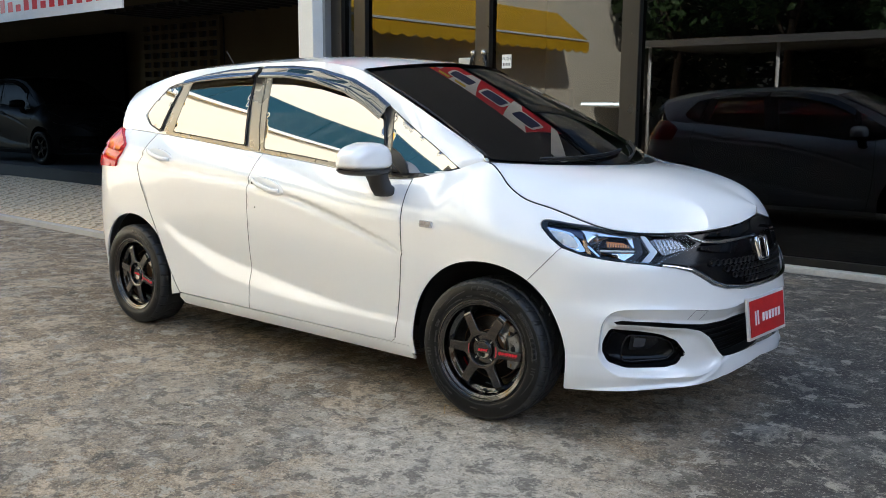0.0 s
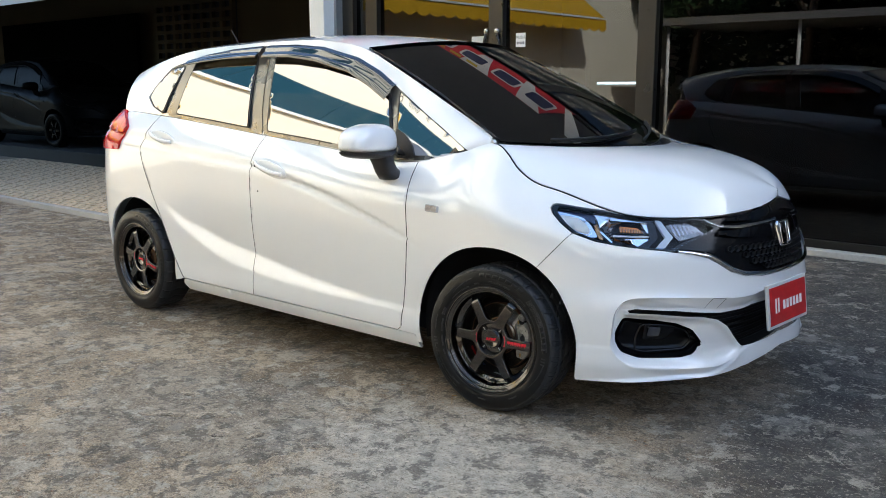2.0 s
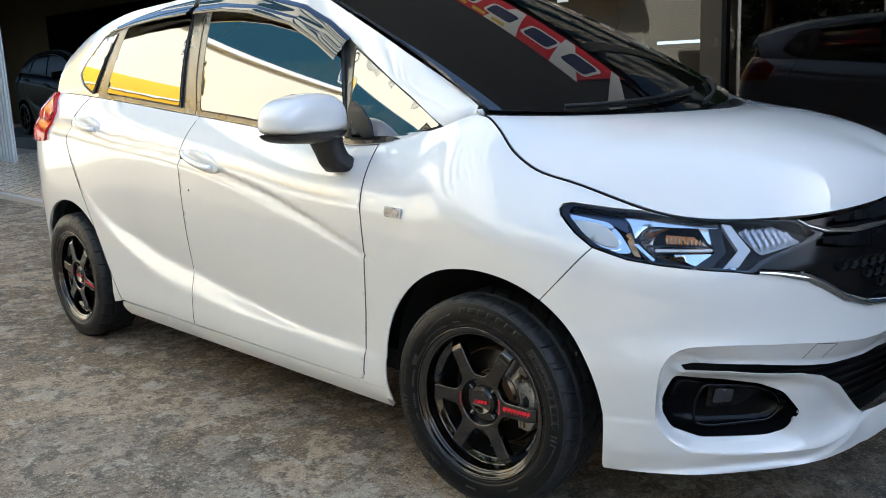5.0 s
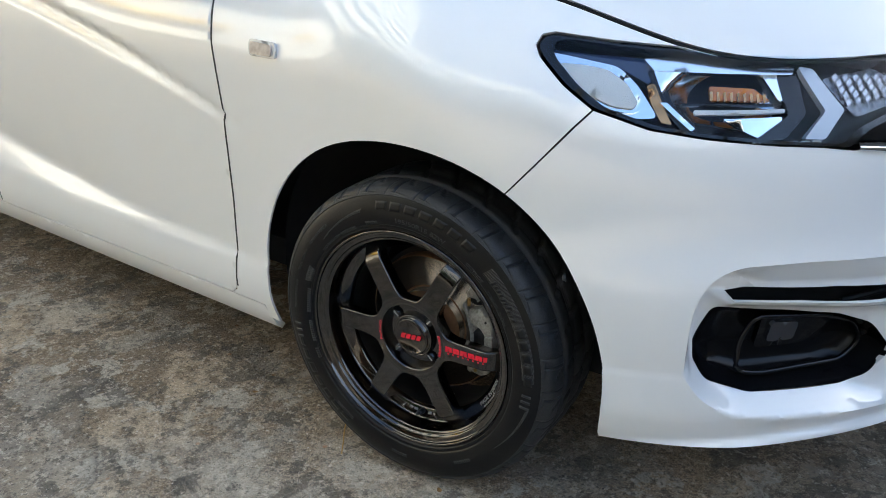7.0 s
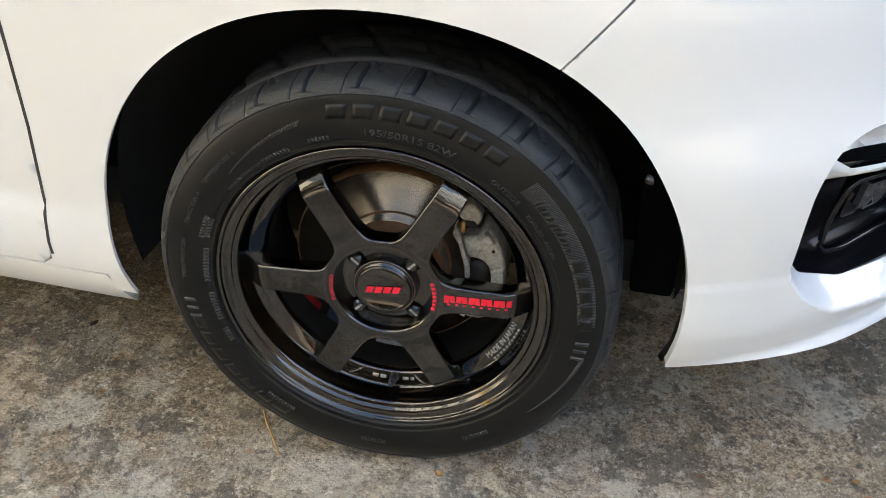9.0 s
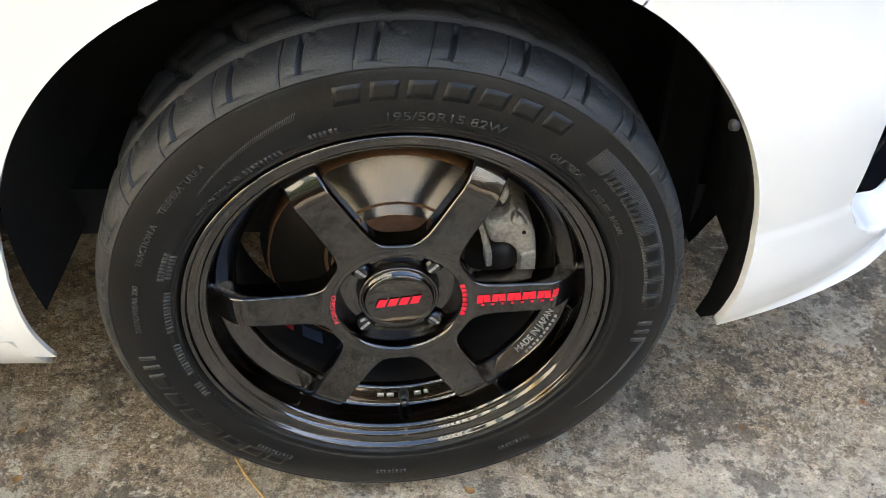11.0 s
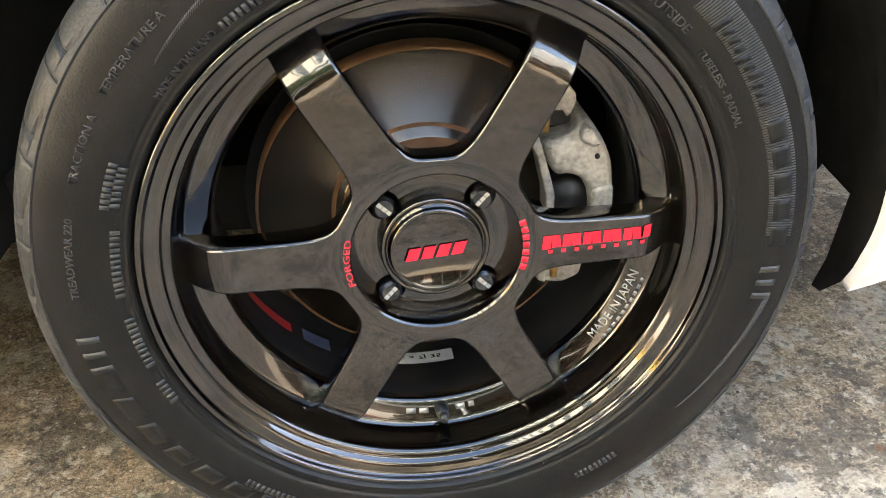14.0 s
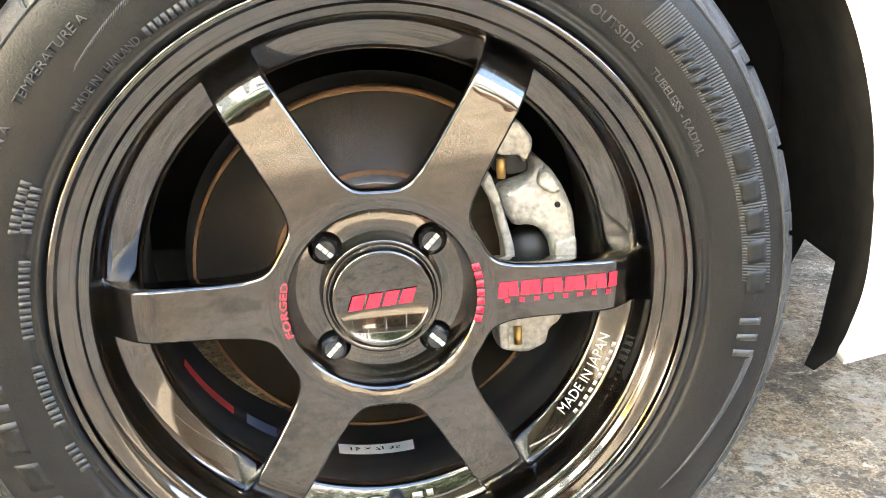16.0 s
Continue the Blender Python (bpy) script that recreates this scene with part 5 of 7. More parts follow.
def tyre_sheet(pitch, s):
    """The tyre's skin: pitch counts tread blocks round it, s runs from the outer bead over the tread to the inner bead."""
    prof = TYRE(s)
    r, d = prof[..., 0], prof[..., 1]
    ph = pitch % 1.0
    ph = np.where(ph > 0.9999, 0.0, ph)
    th = (pitch - 0.16 * np.clip((s - 0.29) / 0.13, 0, 1.2)) * 2 * np.pi / TREAD_PITCH

    def span(q, a, b, w):
        return np.clip((q - a) / w, 0, 1) * np.clip((b - q) / w, 0, 1)
    cut = span(ph, 0.402, 0.488, 0.006) * span(s, 0.314, 0.418, 0.004)
    sipe = np.exp(-(((ph - 0.720) / 0.004) ** 2)) * span(s, 0.296, 0.425, 0.004)
    # a hooked groove that runs off the foot of each cut, and the sunken flat under it
    hook_s = 0.3135 - 0.014 * np.clip((0.44 - ph) / 0.40, 0, 1) ** 1.6
    hook = np.exp(-(((s - hook_s) / 0.0016) ** 2)) * span(ph, 0.06, 0.62, 0.05)
    flat = np.clip((hook_s - s) / 0.002, 0, 1) * np.clip((s - 0.295) / 0.002, 0, 1) * span(ph, 0.10, 0.45, 0.04)
    dart = np.exp(-(((ph - 0.15 - (s - 0.385) * 5) / 0.030) ** 4)) * span(s, 0.372, 0.428, 0.006)
    ribs = sum(np.exp(-(((s - c) / 0.009) ** 4)) for c in (0.437, 0.5, 0.563))
    inner = np.exp(-((((pitch - s * 6) % 1.0 - 0.5) / 0.07) ** 4)) * span(s, 0.45, 0.70, 0.01)
    r = r - 0.0060 * cut - 0.0030 * sipe - 0.0016 * hook - 0.0007 * flat - 0.005 * dart - 0.008 * ribs - 0.007 * inner
    d = d - (0.0018 * cut + 0.0012 * sipe + 0.0010 * hook) * np.clip((0.36 - s) / 0.05, 0, 1)
    # ridge where the tread's skin overlaps the sidewall
    d = d + 0.0016 * np.clip((s - 0.289) / 0.004, 0, 1) * sigmoid((0.36 - s) / 0.01)
    # moulded rings on the sidewall
    d = d + 0.0014 * (np.exp(-(((s - 0.045) / 0.006) ** 2)) - np.exp(-(((s - 0.078) / 0.006) ** 2)))
    return np.stack([r * np.cos(th), -d, r * np.sin(th)], -1)


def tyre_mesh(columns, rows):
    turns = np.array([k + c for k in range(TREAD_PITCH) for c in columns] + [TREAD_PITCH], float)
    return sheet(tyre_sheet, turns, rows)


TYRE_R = smooth((0, 0.2065), (0.03, 0.2095), (0.06, 0.214), (0.12, 0.226), (0.18, 0.240), (0.24, 0.2555), (0.29, 0.270), (0.33, 0.280), (0.37, 0.2855), (0.42, 0.2875), (0.5, 0.2882),
                (0.58, 0.2875), (0.63, 0.2855), (0.67, 0.28), (0.72, 0.268), (0.82, 0.24), (1.0, 0.205))
TYRE_D = smooth((0, 0.0880), (0.03, 0.0935), (0.06, 0.0955), (0.12, 0.0995), (0.18, 0.1005), (0.24, 0.0985), (0.29, 0.0935), (0.33, 0.085), (0.37, 0.073), (0.42, 0.050), (0.5, 0.0),
                (0.58, -0.05), (0.63, -0.073), (0.67, -0.085), (0.72, -0.0935), (0.82, -0.10), (1.0, -0.088))


def TYRE(s):
    return np.stack([TYRE_R(s), TYRE_D(s)], -1)


def on_tyre(r):
    """The sidewall's depth at a radius."""
    s = np.linspace(0, 0.33, 200)
    return float(np.interp(r, TYRE_R(s), TYRE_D(s)))


def letters(text, size):
    """The built-in font's outlines as (places, faces), centred on the origin, size high."""
    cu = bpy.data.curves.new("letters", "FONT")
    cu.body, cu.size, cu.align_x, cu.align_y, cu.resolution_u = text, size, "CENTER", "CENTER", 2
    ob = new("letters", cu)
    bpy.context.view_layer.update()
    me = ob.evaluated_get(bpy.context.evaluated_depsgraph_get()).to_mesh()
    pts = np.array([tuple(v.co) for v in me.vertices]).reshape(-1, 3)
    faces = [tuple(p.vertices) for p in me.polygons]
    ob.evaluated_get(bpy.context.evaluated_depsgraph_get()).to_mesh_clear()
    bpy.data.objects.remove(ob)
    bpy.data.curves.remove(cu)
    return pts, faces


def on_arc(pts, faces, radius, angle, depth, proud=0.0006, stretch=1.0, inward=False):
    """Bends flat shapes (x along, y up) onto a circle about the axle; depth is a function of the radius."""
    r = radius + (-pts[:, 1] if inward else pts[:, 1])
    th = radians(angle) + (pts[:, 0] if inward else -pts[:, 0]) * stretch / radius
    d = np.array([depth(k) for k in r]) + proud
    p = np.stack([r * np.cos(th), -d, r * np.sin(th)], -1)
    q = p + np.array([0, proud + 0.0004, 0])
    n = len(p)
    edges = {}
    for f in faces:
        for a, b in zip(f, f[1:] + f[:1]):
            edges[(a, b)] = edges.get((a, b), 0) + 1
    walls = [(b, a, n + a, n + b) for (a, b) in edges if (b, a) not in edges]
    return np.vstack([p, q]), list(faces) + walls


def bars(spec):
    """Flat bars from (x0, x1, y0, y1, slant)."""
    pts, faces = [], []
    for x0, x1, y0, y1, sl in spec:
        n = len(pts)
        m, k = max(1, int((x1 - x0) / 0.004)), max(1, int((y1 - y0) / 0.004))
        for i in range(m + 1):
            for j in range(k + 1):
                pts.append((x0 + (x1 - x0) * i / m + sl * j / k, y0 + (y1 - y0) * j / k, 0))
        faces += [(n + i * (k + 1) + j, n + (i + 1) * (k + 1) + j, n + (i + 1) * (k + 1) + j + 1, n + i * (k + 1) + j + 1) for i in range(m) for j in range(k)]
    return np.array(pts, float), faces


def single_bars(name, spec, radius, angle, depth, proud, material, parent):
    for one in spec:
        part(name, on_arc(*bars([one]), radius, angle, depth, proud), material, parent)


# letters and hatching paler than the tyre: light on raised edges, coloured in
EMBOSS = mat("moulded_rubber", (0.026, 0.0255, 0.025), 0.45, vary=0.2, scale=40)
HATCH = mat("hatched_rubber", (0.032, 0.0315, 0.031), 0.38, vary=0.25, scale=60)
INKY = mat("smooth_rubber", (0.007, 0.007, 0.007), 0.55, spec=0.3)
RIM_RED = mat("red_lettering", (0.68, 0.01, 0.03), 0.3)
NUT = mat("black_nut", (0.012, 0.012, 0.013), 0.22, coat=0.6)
DISC = turned_metal("brake_disc", (0.15, 0.125, 0.10))
RUST = mat("disc_rust", (0.13, 0.062, 0.026), 0.7, metal=0.3, vary=0.35, scale=40)
CAST = mat("cast_caliper", (0.38, 0.36, 0.32), 0.5, metal=0.35, vary=0.42, scale=32, bump=0.0012, bump_scale=220)
STICKER = mat("white_sticker", (0.62, 0.63, 0.65), 0.4, vary=0.1)
ENGRAVE = mat("pale_engraving", (0.45, 0.43, 0.40), 0.35, metal=0.6)

# rim: the turned lip and shelf
rim_profile = [(0.2020, 0.078), (0.2060, 0.086), (0.2078, 0.0915), (0.2074, 0.0943), (0.2058, 0.0955), (0.2036, 0.0952), (0.2026, 0.0938), (0.2022, 0.0912), (0.2012, 0.0898),
               (0.1995, 0.0891), (0.1962, 0.0880), (0.1932, 0.0868), (0.1918, 0.0858), (0.1911, 0.0838), (0.1902, 0.0828), (0.1882, 0.0821), (0.1860, 0.0811), (0.1848, 0.0796),
               (0.1839, 0.0760), (0.1829, 0.0660), (0.1820, 0.0552), (0.1803, 0.0520), (0.1775, 0.0508), (0.1642, 0.0446), (0.1622, 0.0432), (0.1609, 0.0408), (0.1604, 0.0360)]
barrel_profile = [(0.1606, 0.0362), (0.1601, 0.0340), (0.1612, 0.0150), (0.1660, 0.0000), (0.1700, -0.03), (0.1760, -0.085), (0.1980, -0.09), (0.2060, -0.094)]
SPOKE_D = 0.080
WHEEL_TURN = -1.5      # degrees by which the spoke pattern has rolled


def spoke_depth(r):
    return SPOKE_D - 0.0025 * np.clip((0.07 - r) / 0.01, 0, 1) - 0.024 * np.clip((r - 0.150) / 0.034, 0, 1) ** 1.7


def face_fn(x, z):
    r = np.hypot(x, z)
    return np.stack([x, -spoke_depth(r), z], -1)


def grown(loop, by):
    """A closed outline moved outward."""
    loop = np.asarray(loop)
    t = np.roll(loop, -1, 0) - np.roll(loop, 1, 0)
    n = np.stack([t[:, 1], -t[:, 0]], 1)
    n /= np.linalg.norm(n, axis=1)[:, None]
    area = (loop[:, 0] * np.roll(loop[:, 1], -1) - loop[:, 1] * np.roll(loop[:, 0], -1)).sum()
    return loop + n * by * (1 if area > 0 else -1)


def window(k):
    """The opening between two spokes, about the angle 30 + 60 k."""
    half, side = 0.0195, []
    for s in np.linspace(0.074, 0.179, 8):
        w = half + 0.004 * np.clip((0.10 - s) / 0.026, 0, 1) ** 2 - 0.0012 * (s - 0.1) / 0.07
        side.append((s * math.cos(radians(30)) + w * math.sin(radians(30)), s * math.sin(radians(30)) - w * math.cos(radians(30))))
    side = np.array(side)
    r_out = 0.1825
    a = math.atan2(side[-1, 1], side[-1, 0])
    arc = [(r_out * math.cos(t), r_out * math.sin(t)) for t in np.linspace(a * 0.93, -a * 0.93, 9)]
    pts = [tuple(p) for p in side] + arc + [(x, -y) for x, y in side[::-1]]
    rr = [0.016] + [0.003] * (len(side) - 2) + [0.006] + [0.002] * len(arc) + [0.006] + [0.003] * (len(side) - 2) + [0.016]
    loop = rounded(pts, rr, 5)
    t = radians(30 + 60 * k + WHEEL_TURN)
    return loop @ np.array([[math.cos(t), math.sin(t)], [-math.sin(t), math.cos(t)]])


def ring2(r, n=72):
    a = np.arange(n) * 2 * np.pi / n
    return np.stack([r * np.cos(a), r * np.sin(a)], 1)


def wall(loop, offsets):
    """Bands that run from an outline down the depths in offsets: (outline moved by, depth below the face)."""
    rows = []
    for by, down in offsets:
        q = grown(loop, by)
        p = face_fn(q[:, 0], q[:, 1])
        p[:, 1] += down
        rows.append(p)
    n = len(loop)
    faces = [(i * n + j, i * n + (j + 1) % n, (i + 1) * n + (j + 1) % n, (i + 1) * n + j) for i in range(len(rows) - 1) for j in range(n)]
    return np.vstack(rows), faces


def joined(*meshes):
    pts, faces, n = [], [], 0
    for p, f in meshes:
        pts.append(p)
        faces += [tuple(i + n for i in q) for q in f]
        n += len(p)
    return np.vstack(pts), faces


windows = [resample(window(k), 0.004) for k in range(6)]
hub_hole = ring2(0.0620)
star = patch(ring2(0.1845, 144), face_fn, 0.006, holes=[grown(w, 0.0022) for w in windows] + [grown(hub_hole, 0.0018)], depth=0)
pieces = [star] + [wall(w, ((0.0022, 0), (0.0014, 0.0004), (0.0006, 0.0013), (0.0, 0.003), (0.0008, 0.010), (0.0032, 0.026))) for w in windows]
pieces.append(wall(hub_hole, ((0.0018, 0), (0.0008, 0.0006), (0, 0.002), (-0.0005, 0.020))))
# hub: a dished disc with four nut pockets and the collar of the cap
pocket = [ring2(0.0115, 28) + 0.0495 * np.array([math.cos(t), math.sin(t)]) for t in np.radians([45, 135, 225, 315])]


def hub_fn(x, z):
    r = np.hypot(x, z)
    d = 0.0600 + 0.0015 * np.cos((r - 0.05) * 120)
    return np.stack([x, -d, z], -1)


pieces.append(patch(ring2(0.0623), hub_fn, 0.005, holes=[ring2(0.039, 60)] + pocket, depth=0.0))
for q in pocket:
    p0 = hub_fn(q[:, 0], q[:, 1])
    p1 = p0 + np.array([0, 0.022, 0])
    n = len(q)
    pieces.append((np.vstack([p0, p1, p1.mean(0)[None]]), [(j, (j + 1) % n, n + (j + 1) % n, n + j) for j in range(n)] + [(n + j, n + (j + 1) % n, 2 * n) for j in range(n)]))
pieces.append(lathe(rim_profile, 160))
rim_mesh = joined(*pieces)
cap_profile = [(0.0392, 0.056), (0.0405, 0.067), (0.0398, 0.0695), (0.0375, 0.0700), (0.0365, 0.0680), (0.0352, 0.0680), (0.0342, 0.0735), (0.0325, 0.0752), (0.0310, 0.0745), (0.0302, 0.0736), (0.0, 0.0738)]
cap_mesh = lathe(cap_profile, 72)


def dusty_tread(me, rows):
    """Gives the tread's faces their own dusty rubber."""
    per = len(rows) - 1
    me.polygons.foreach_set("material_index", [1 if rows[i % per] > 0.289 else 0 for i in range(len(me.polygons))])


def build_wheel(place):
    wheel = part("wheel", rim_mesh, RIM, car, "dark bronze six-spoke alloy wheel with red lettering", m=place)
    tyre = part("tyre", tyre_mesh(COLUMNS, ROWS), [RUBBER, TREAD], wheel, "black tyre with dusty tread and moulded lettering")
    dusty_tread(tyre.data, ROWS)
    part("barrel", lathe(barrel_profile, 128), BARREL, wheel)
    part("centre_cap", cap_mesh, RIM, wheel)
    flat = lambda d: (lambda r: d)
    # slanted emblem of the cap, plain red shapes
    spec = [(-0.0235 + i * 0.0112, -0.0146 + i * 0.0112, -0.0048, 0.0050, 0.0036) for i in range(4)]
    pts, f = bars(spec)
    part("cap_emblem", (np.stack([pts[:, 0] + pts[:, 1] * 0.0, np.full(len(pts), -0.0746), pts[:, 1] + pts[:, 0] * 0.06], -1), f), RIM_RED, wheel, "plain red emblem")
    for t in (45, 135, 225, 315):
        bm = bmesh.new()
        c = Vector((0.05 * math.cos(radians(t)), 0, 0.05 * math.sin(radians(t))))
        rod(bm, c + Vector((0, -0.040, 0)), c + Vector((0, -0.066, 0)), 0.0098, 6, 0.0092)
        rod(bm, c + Vector((0, -0.066, 0)), c + Vector((0, -0.0685, 0)), 0.0085, 18, 0.0065)
        nut = part("lug_nut", bm, NUT, wheel, smooth_faces=False)
        pts, f = bars([(-0.0062, -0.0022, -0.0016, 0.0016, 0), (-0.0016, 0.0022, -0.0016, 0.0016, 0), (0.0028, 0.0062, -0.0016, 0.0016, 0)])
        ca, sa = math.cos(radians(t)), math.sin(radians(t))
        part("nut_mark", (np.stack([c.x + pts[:, 0] * abs(ca) - pts[:, 1] * sa, np.full(len(pts), -0.0688), c.z + pts[:, 0] * abs(sa) * (1 if t in (45, 225) else -1) + pts[:, 1] * ca], -1), f), ENGRAVE, nut)
    # red name on one spoke, as plain bars, with the row of small ones under it
    spec = [(0.0765 + i * 0.0076, 0.0830 + i * 0.0076, -0.0035 - 0.001 * (i == 0), 0.0066, 0.0008 * (-1) ** i) for i in range(11)]
    spec += [(0.081 + i * 0.0100, 0.0845 + i * 0.0100, -0.0082, -0.0052, 0) for i in range(8)]
    pts, f = bars(spec)
    t = radians(WHEEL_TURN + 1.2)
    x, z = pts[:, 0] * math.cos(t) - pts[:, 1] * math.sin(t), pts[:, 0] * math.sin(t) + pts[:, 1] * math.cos(t)
    part("spoke_lettering", (np.stack([x, -spoke_depth(np.hypot(x, z)) - 0.0006, z], -1), f), RIM_RED, wheel, "red bars of lettering")
    pts, f = letters("FORGED", 0.0068)
    part("forged_lettering", on_arc(pts, f, 0.0652, 180, flat(SPOKE_D - 0.001), 0.0004, 1.5), RIM_RED, wheel)
    pts, f = bars([(-0.021 + i * 0.0062, -0.0165 + i * 0.0062, -0.0024, 0.0026, 0) for i in range(7)])
    part("hub_lettering", on_arc(pts, f, 0.0652, 0, flat(SPOKE_D - 0.001), 0.0004), RIM_RED, wheel)
    cone = lambda r: float(np.interp(r, (0.1642, 0.1775), (0.0446, 0.0508)))
    pts, f = letters("MADE IN JAPAN", 0.0098)
    part("origin_lettering", on_arc(pts, f, 0.1700, -30, cone, 0.0006, 1.0, inward=True), ENGRAVE, wheel)
    pts, f = bars([(-0.030 + i * 0.0065, -0.0262 + i * 0.0065, -0.0012, 0.0012, 0) for i in range(10)])
    part("small_lettering", on_arc(pts, f, 0.1772, -30, cone, 0.0006, inward=True), ENGRAVE, wheel)
    for one in ((-0.03, -0.022, -0.002, 0.002, 0), (-0.019, -0.011, -0.002, 0.002, 0), (0.012, 0.020, -0.002, 0.002, 0), (0.023, 0.028, -0.002, 0.002, 0)):
        part("valve_lettering", on_arc(*bars([one]), 0.170, -90, cone, 0.0005, inward=True), ENGRAVE, wheel)
    bm = bmesh.new()
    rod(bm, (0, -0.043, -0.1700), (0, -0.061, -0.1665), 0.0062, 14, 0.0052)
    rod(bm, (0, -0.061, -0.1665), (0, -0.067, -0.1650), 0.0042, 12, 0.0036)
    part("valve", bm, BLACK, wheel)
    # sidewall lettering
    say = [("OUTSIDE", 0.2262, 48.5, 0.0088, 1.12), ("TUBELESS - RADIAL", 0.2240, 31, 0.0068, 1.12), ("MADE IN THAILAND", 0.2195, 132.6, 0.0066, 0.92), ("TEMPERATURE A", 0.2470, 136, 0.0078, 1.10),
           ("TRACTION A", 0.2465, 152.5, 0.0078, 1.1), ("TREADWEAR 220", 0.2465, 171, 0.0072, 1.1), ("195/50R15 82W", 0.2290, 78.5, 0.0120, 1.28)]
    for text, r, ang, size, st in say:
        pts, f = letters(text, size)
        part("sidewall_lettering", on_arc(pts, f, r, ang, on_tyre, 0.0009, st), EMBOSS, tyre)
    # maker's names as plain moulded bars
    single_bars("sidewall_name", ([(-0.104 + i * 0.0300, -0.081 + i * 0.0300, -0.0078, 0.0078, 0.003) for i in range(7)]), 0.2530, 77, on_tyre, 0.0003, RUBBER, tyre)
    single_bars("sidewall_name", ([(-0.098 + i * 0.0285, -0.077 + i * 0.0285, -0.0075, 0.0075, 0.003) for i in range(7)]), 0.2480, 214, on_tyre, 0.0003, RUBBER, tyre)
    single_bars("sidewall_model", ([(-0.0525 + i * 0.0215, -0.0365 + i * 0.0215, -0.0070, 0.0070, 0) for i in range(5)]), 0.2485, 8.8, on_tyre, 0.0009, INKY, tyre)
    single_bars("sidewall_script", ([(-0.036 + i * 0.0075, -0.0315 + i * 0.0075, -0.0035 - 0.003 * (i in (0, 4)), 0.004 + 0.003 * (i in (0, 6)), 0.003) for i in range(10)]), 0.2440, 33, on_tyre, 0.0009, INKY, tyre)
    hatch = [(-0.145 + i * 0.0021, -0.1440 + i * 0.0021, -0.0105, 0.0105, 0.004) for i in range(96)]
    feather = [(-0.064 + i * 0.0021, -0.0630 + i * 0.0021, -0.010 + 0.00022 * i, -0.009 + 0.0003 * i, 0.004) for i in range(8, 62)]
    tagged(part("sidewall_hatching", on_arc(*bars(hatch), 0.2485, 12.5, on_tyre, 0.0004), HATCH, tyre), kind="stuff")
    tagged(part("sidewall_hatching", on_arc(*bars(feather), 0.2400, 124, on_tyre, 0.0004), HATCH, tyre), kind="stuff")
    tagged(part("sidewall_hatching", on_arc(*bars([(-b, -a, y0, y1, -sl) for a, b, y0, y1, sl in feather]), 0.2480, -29, on_tyre, 0.0004), HATCH, tyre), kind="stuff")
    for ang in (-7.3, -10.0, -12.7, 186, 189, 192):
        part("sidewall_bar", on_arc(*bars([(-0.0024, 0.0024, -0.0080, 0.0080, 0)]), 0.2480, ang, on_tyre, 0.0009), EMBOSS, tyre)
    for ang, r, n in ((119, 0.2195, 9), (104, 0.2230, 6), (157, 0.2260, 8), (157, 0.2200, 7), (172, 0.2185, 12), (189, 0.2175, 10), (201, 0.2185, 5), (232, 0.236, 10), (265, 0.24, 8), (300, 0.238, 9)):
        spec = [(-n * 0.0022 + i * 0.0044, -n * 0.0022 + i * 0.0044 + 0.0028, -0.0030, 0.0030, 0) for i in range(n)]
        single_bars("sidewall_code", spec, r, ang, on_tyre, 0.0008, EMBOSS, tyre)
    # hair-like moulding nibs
    for ang in (8, 352, 33, 61, 112, 140, 205, 240, 291, 325):
        t = radians(ang)
        r = 0.2125
        d = on_tyre(r)
        bm = bmesh.new()
        rod(bm, (r * math.cos(t), -d + 0.001, r * math.sin(t)), ((r + 0.001) * math.cos(t), -d - 0.004, (r + 0.001) * math.sin(t)), 0.0006, 5, 0.0003)
        part("moulding_nib", bm, RUBBER, tyre)
    # labels inside the barrel
    def label(ang, half, d0, d1, material, name, note):
        th = np.radians(np.linspace(ang - half, ang + half, 12))
        p = []
        for d in (d0, d1):
            r = float(np.interp(-d, [-0.03, -0.015, 0.0, 0.03, 0.085], [0.1595, 0.1610, 0.1660, 0.1700, 0.1760])) - 0.0008
            p.append(np.stack([r * np.cos(th), np.full(12, -d), r * np.sin(th)], -1))
        return part(name, (np.vstack(p), [(i, i + 1, 13 + i, 12 + i) for i in range(11)]), material, wheel, note)
    label(-93.5, 10.5, -0.014, -0.034, STICKER, "size_sticker", "white paper sticker")
    label(-145, 9.5, -0.014, -0.030, RED, "red_sticker", "red sticker")
    label(-126.5, 4.6, -0.014, -0.034, mat("blue_sticker", (0.10, 0.13, 0.25), 0.4), "blue_sticker", "blue sticker")
    pts, f = letters("15 x 7J 35", 0.0085)
    th = radians(-94) + pts[:, 0] * 1.25 / 0.166
    d = -0.0245 + pts[:, 1]
    r = np.interp(-d, [-0.015, 0.0, 0.03, 0.085], [0.1610, 0.1660, 0.1700, 0.1760]) - 0.0014
    part("size_writing", (np.stack([r * np.cos(th), -d, r * np.sin(th)], -1), f), NUT, wheel)
    return wheel


STEER, CAMBER = 5.5, -1.0
AXLE_Y = -0.752
front_wheel = build_wheel(pose(-0.008, AXLE_Y, 0.288, CAMBER, 0, STEER))
spare = part("tyre", tyre_mesh([0.0, 0.2, 0.38, 0.402, 0.408, 0.482, 0.488, 0.6, 0.8], COARSE), [RUBBER, TREAD])
plain_tyre = spare.data
dusty_tread(plain_tyre, COARSE)
bpy.data.objects.remove(spare)
